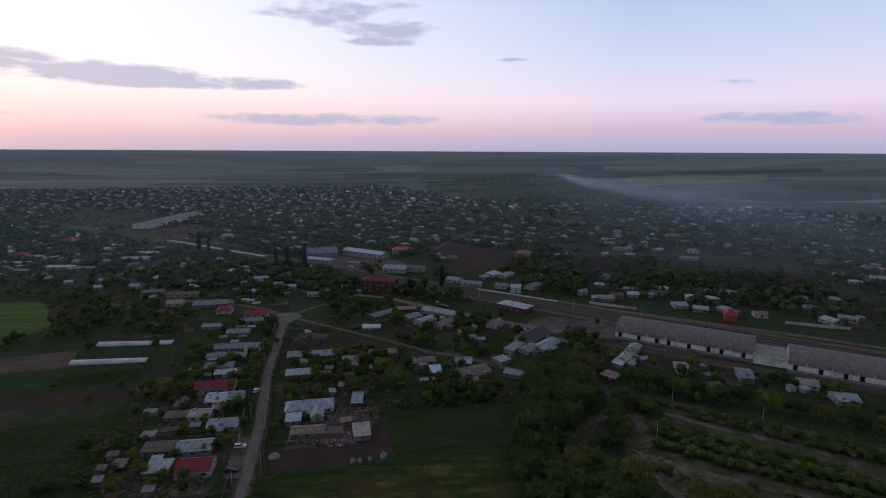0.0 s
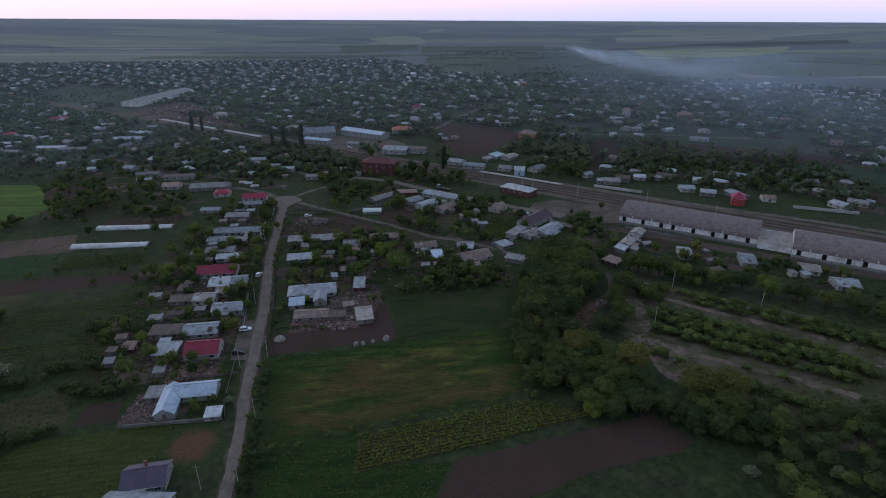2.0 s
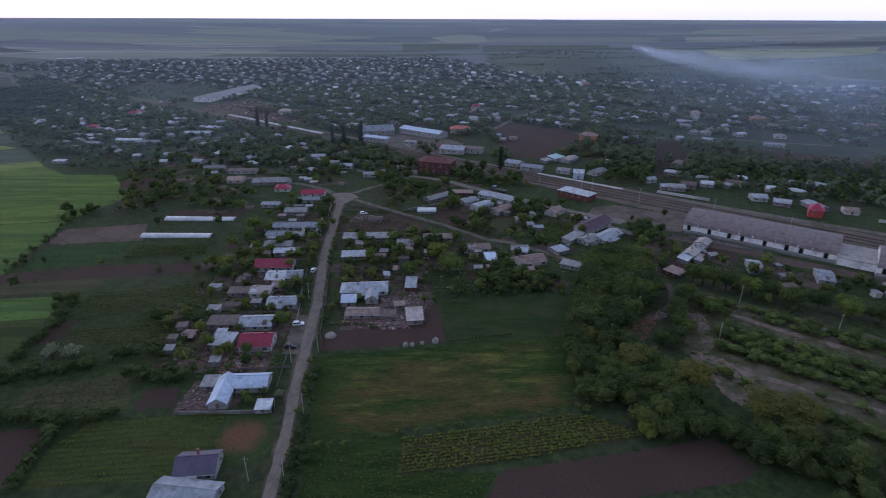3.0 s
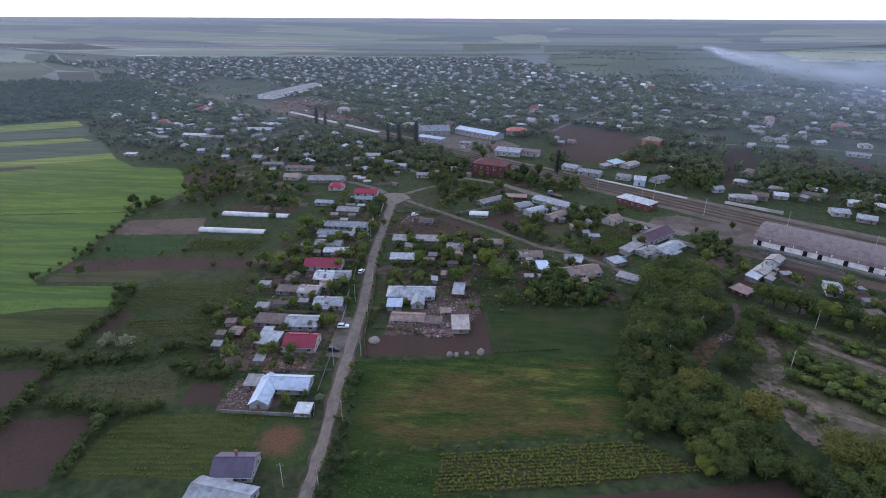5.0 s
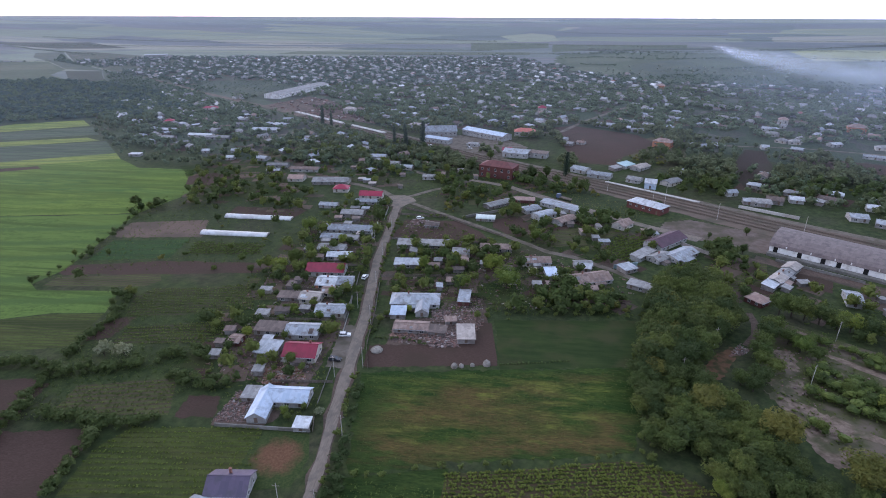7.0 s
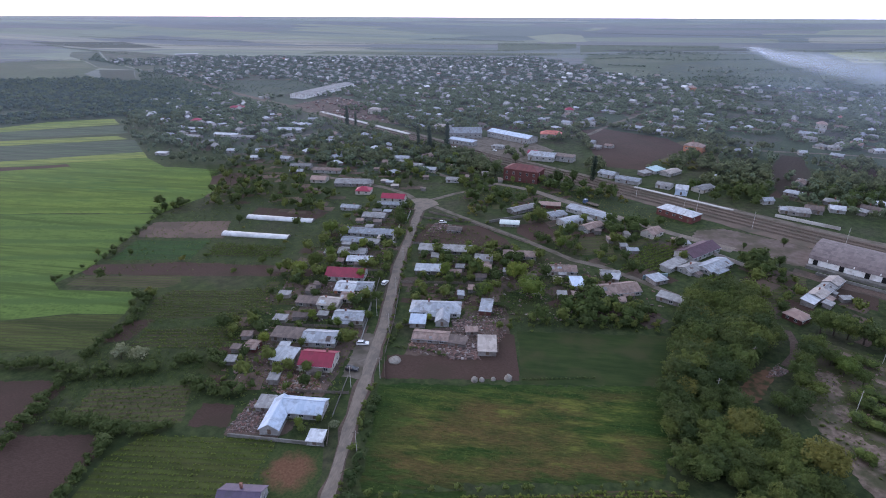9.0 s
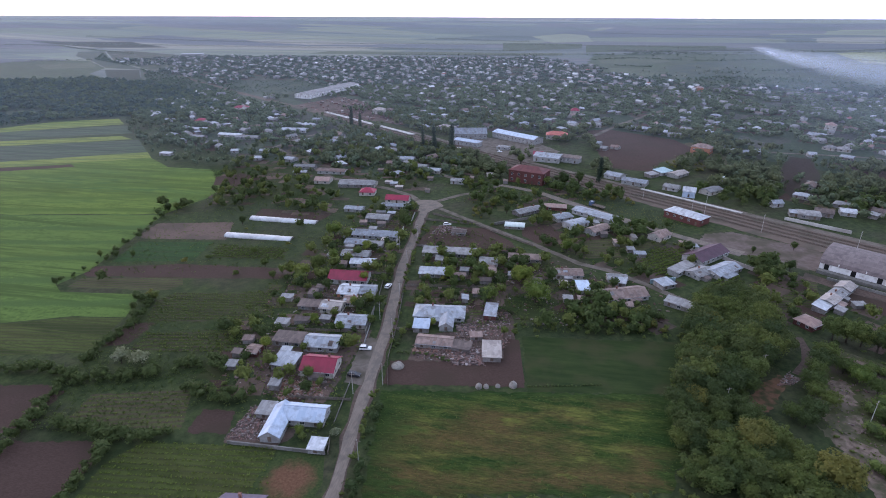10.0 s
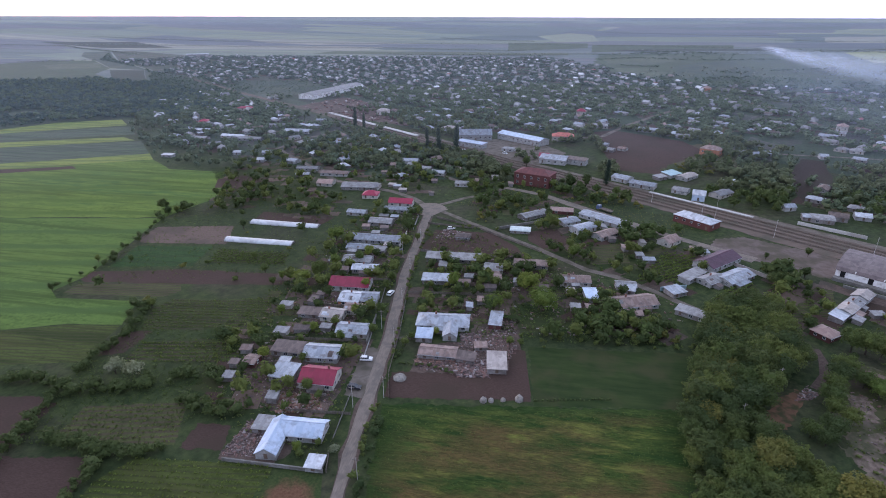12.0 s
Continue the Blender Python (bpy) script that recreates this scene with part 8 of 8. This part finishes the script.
rubble("scrap_heap", [(-40, 175), (-38, 187), (-30, 192), (-18, 210), (-10, 210), (-8, 190), (-12, 178), (-28, 174)], 900, .15, .75, "scrap timber, bricks and junk strewn over a farmyard", 61)
rubble("brick_heap", [(-41, 178), (-41, 183.5), (-25, 181.5), (-25, 176.5)], 130, .2, .8, "fallen bricks round a tumbledown shed", 75, "brick_rubble")
rubble("scrap_heap", [(-27, 184), (-17, 184), (-15.5, 174.5), (-26, 173)], 420, .2, .95, "dense heap of junk and broken boards", 76)
rubble("scrap_heap", [(-29, 199), (-22, 200), (-21, 194), (-28, 194)], 160, .2, .9, "stacked boards and junk in a farmyard", 77)
rubble("scrap_heap", [(-82, 128), (-81, 142), (-72, 143), (-71, 129)], 520, .15, .7, "broken masonry in a ruined yard", 62)
rubble("brick_heap", [(-78, 155), (-66, 157), (-62, 150), (-75, 146)], 520, .2, .9, "broken orange brick before the red-roofed house", 71, "brick_rubble")
rubble("rubble_heap", [(75, 179.6), (81.3, 188.1), (84.5, 190), (86, 187), (79.9, 181)], 420, .15, .6, "pale dumped rubble along the track", 63)
rubble("rubble_heap", [(-58, 288), (-56, 302), (-42, 298), (-40, 286)], 420, .15, .8, "rubble of a collapsed house", 64)
rubble("scrap_heap", [(-90, 204), (-88, 218), (-72, 220), (-70, 196), (-88, 196)], 520, .12, .7, "firewood and junk in a yard", 65)
rubble("scrap_heap", [(-92, 160), (-90, 174), (-62, 168), (-60, 148), (-76, 147)], 420, .12, .7, "junk round an old farmyard", 66)
rubble("rubble_heap", [(94, 190), (110, 196), (175, 146), (160, 128), (105, 150), (80, 160)], 300, .2, .8, "broken concrete among orchard rows", 67)
rubble("junk", [(-110, 190), (-105, 320), (-75, 325), (-62, 150), (-95, 145)], 620, .2, 1.0, "odds and ends lying about village yards", 68)
rubble("junk", [(-44, 200), (-60, 294), (20, 258), (60, 235), (45, 205)], 560, .2, 1.0, "odds and ends lying about gardens", 69)
rubble("rubble_heap", [(-330, 700), (-270, 650), (-215, 620), (-150, 590), (-180, 640), (-240, 740), (-300, 790)], 200, 1, 4, "stacks and containers in the goods yard", 70)


def fence(a, b, h, material, label):
    """Board fence: posts every 2.5 m with a panel between each two."""
    a, b = Vector(a), Vector(b)
    base = new("fence")
    base.matrix_basis = pose(a.x, a.y, 0)
    tagged(base, label, "fence", group="garden fences")
    n = max(1, round((b - a).length / 2.5))
    d = (b - a) / n
    turn = math.degrees(math.atan2(d.y, d.x))
    bm = bmesh.new()
    block(bm, -.07, .07, -.07, .07, -.4, h + .1)
    post = part("post", bm, material, base)
    bm = bmesh.new()
    for k in range(5):
        w = (d.length - .14) / 5
        block(bm, .07 + k * w, .07 + (k + .86) * w, -.02, .02, .06, h - .06 * (k % 2))
    panel = part("panel", bm, material, base)
    for i in range(n + 1):
        p = d * i
        for src in (post, panel) if i < n else (post,):
            ob = src
            if i:
                ob = src.copy()
                scene.collection.objects.link(ob)
            ob.matrix_basis = pose(p.x, p.y, gz(a.x + p.x), 0, 0, turn)


for a, b, h, mat, words in (((-53, 133), (-51.4, 127.5), 1.2, "wood", "grey board fence by the road"), ((-54.2, 139), (-56.2, 158), .8, "w_greyw", "low pale fence by the road"), ((-72, 147.5), (-53, 149.5), 1.1, "wood", "grey board fence between gardens"),
                            ((-58.6, 178), (-61.8, 200), 1.2, "w_white", "pale board fence along the road"), ((-92, 184), (-61, 187), 1.2, "wood", "grey board fence between gardens"), ((-95, 209), (-64, 211), 1.2, "wood", "grey board fence between gardens"),
                            ((-64, 213), (-69, 244), 1.2, "w_greyw", "grey fence along the road"), ((-98, 234), (-67, 236), 1.2, "wood", "grey board fence between gardens"), ((-51, 196), (-55.5, 222), 1.2, "w_greyw", "grey fence along the road"),
                            ((-48, 172.5), (-50.5, 192), 1.2, "wood", "grey board fence along the yard"), ((-50, 191), (-44, 192), 1.2, "wood", "grey board fence along the yard"), ((-56, 226), (-20, 230), 1.2, "wood", "grey board fence between gardens"),
                            ((-61, 270), (-8, 268), 1.2, "w_greyw", "grey fence along a bare garden"), ((-66, 308), (-40, 305), 1.2, "wood", "grey board fence below the junction"), ((-48, 171.5), (-44, 158.5), 1.1, "wood", "grey board fence beside dug beds"),
                            ((-63, 318), (-38, 306.5), 1.2, "wood", "grey board fence along the lane"), ((-36, 304), (-4, 279), 1.2, "wood", "grey board fence along the lane"), ((-100, 262), (-74, 263), 1.2, "wood", "grey board fence between gardens"),
                            ((-108, 288), (-75, 290), 1.2, "wood", "grey board fence between gardens"), ((-72, 298), (-74, 318), 1.3, "w_white", "pale board fence along the road")):
    fence(a, b, h, M[mat], words)


def haystack(x, y, r, h, seed, label="pale weathered haystack at the field's edge"):
    rng = random.Random(seed)
    bm = bmesh.new()
    bmesh.ops.create_icosphere(bm, subdivisions=3, radius=1)
    for v in bm.verts:
        v.co.z = max(-.3, v.co.z)
        k = 1 + .12 * noise.noise(v.co * 2.3 + Vector((seed, 0, 0)))
        v.co = Vector((v.co.x * r * k, v.co.y * r * k, v.co.z * h * k))
    ob = part("haystack", bm, M["hay"])
    ob.matrix_basis = pose(x, y, gz(x), 0, 0, rng.uniform(0, 360))
    tagged(ob, label, "haystack")


M["hay"] = surface("weathered_hay", (.18, .165, .145), (.27, .25, .225), 3, .95, .06, (.13, .12, .10), .6)
haystack(-5.3, 165, 1.3, 1.9, 1)
haystack(-15.8, 162.6, 1.1, 1.5, 2)
haystack(-13.5, 163, .9, 1.2, 3)
haystack(-43.6, 169, 2.2, 1.3, 4, "low greyish heap of straw in a garden")
haystack(-10, 164, .8, 1.0, 5)


# ---- smoke drifting from a fire beyond the town ----
def smoke():
    rng = random.Random(2)
    base = new("smoke_plume")
    tagged(base, "thin pale smoke drifting from a distant fire", "smoke")
    line = [Vector(p) for p in ((660, 2215, 4), (600, 1850, 11), (522, 1467, 18), (500, 1248, 23), (484, 1085, 27), (482, 935, 30), (478, 808, 33), (486, 690, 35))]
    for k in range(3):
        verts, faces, uvs = [], [], []
        tilt = radians((72, 20, 118)[k])
        off = Vector((rng.uniform(-30, 30), rng.uniform(-30, 30), rng.uniform(-3, 8)))
        n, m = 60, 8
        for i in range(n + 1):
            f = i / n * (len(line) - 1)
            j = min(int(f), len(line) - 2)
            p = line[j].lerp(line[j + 1], f - j)
            w = 16 + 64 * (i / n) ** .8
            q = Vector((math.cos(tilt), 0, math.sin(tilt) * .42))
            for s in range(m + 1):
                c = p + off * (i / n) * .6 + q * w * (s / m - .5) * 2
                c += Vector((0, 0, 1)) * 6 * (i / n) * noise.noise(c * .012 + Vector((k * 9, 0, 0)))
                verts.append((c.x, c.y, max(c.z, land(c.x, c.y) + 1)))
                uvs.append((i / n, s / m))
        for i in range(n):
            for s in range(m):
                a = i * (m + 1) + s
                faces.append((a, a + 1, a + m + 2, a + m + 1))
        ob = mesh_object("veil", verts, faces, M["smoke"], base, smooth=True)
        layer = ob.data.uv_layers.new(name="UVMap")
        for loop in ob.data.loops:
            layer.data[loop.index].uv = uvs[loop.vertex_index]


def spread_smoke():
    """A broad thin layer that drifts on from the plume over the eastern roofs."""
    base = new("smoke_layer")
    tagged(base, "thin bluish smoke spread low over the roofs", "smoke", kind="stuff")
    for k, (corners, z) in enumerate((([(310, 1400), (1150, 1400), (460, 220), (120, 280)], 38),)):
        verts, faces, uvs = [], [], []
        n = 24
        a, b, c, d = [Vector(p) for p in corners]
        for i in range(n + 1):
            for j in range(n + 1):
                p = a.lerp(b, i / n).lerp(d.lerp(c, i / n), j / n)
                verts.append((p.x, p.y, z + 5 * noise.noise(Vector((p.x * .006, p.y * .006, k)))))
                uvs.append((i / n, j / n))
        faces = [(i * (n + 1) + j, (i + 1) * (n + 1) + j, (i + 1) * (n + 1) + j + 1, i * (n + 1) + j + 1) for i in range(n) for j in range(n)]
        ob = mesh_object("veil", verts, faces, M["haze"], base, smooth=True)
        layer = ob.data.uv_layers.new(name="UVMap")
        for loop in ob.data.loops:
            layer.data[loop.index].uv = uvs[loop.vertex_index]


def evening_haze():
    """A bluish see-through sheet added as distance haze, fanned out ahead of the camera."""
    m, nt, bsdf = shader_tree("evening_haze")
    co = nt.nodes.new("ShaderNodeTexCoord").outputs["Object"]
    far = nt.nodes.new("ShaderNodeVectorMath")
    far.operation = "LENGTH"
    nt.links.new(co, far.inputs[0])
    # added haze: alpha grows with distance from the origin, close below the camera
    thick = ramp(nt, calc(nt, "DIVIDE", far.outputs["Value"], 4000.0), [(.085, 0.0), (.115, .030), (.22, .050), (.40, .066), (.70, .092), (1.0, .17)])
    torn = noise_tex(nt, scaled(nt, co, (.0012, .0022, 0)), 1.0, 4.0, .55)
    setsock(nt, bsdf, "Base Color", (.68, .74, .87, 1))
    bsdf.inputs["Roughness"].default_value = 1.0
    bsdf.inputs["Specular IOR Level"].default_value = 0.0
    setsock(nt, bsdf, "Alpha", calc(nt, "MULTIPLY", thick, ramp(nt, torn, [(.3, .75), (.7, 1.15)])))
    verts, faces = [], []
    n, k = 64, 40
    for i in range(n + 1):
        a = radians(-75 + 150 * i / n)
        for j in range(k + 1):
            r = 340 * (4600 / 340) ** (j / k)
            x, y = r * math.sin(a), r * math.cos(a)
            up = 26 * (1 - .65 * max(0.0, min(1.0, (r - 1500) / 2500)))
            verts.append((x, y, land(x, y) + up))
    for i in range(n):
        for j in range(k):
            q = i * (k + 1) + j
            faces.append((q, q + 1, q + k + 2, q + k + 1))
    tagged(mesh_object("haze_layer", verts, faces, m, smooth=True), "bluish see-through sheet standing in for haze over town and plain", "haze", kind="stuff")


smoke()
spread_smoke()
evening_haze()
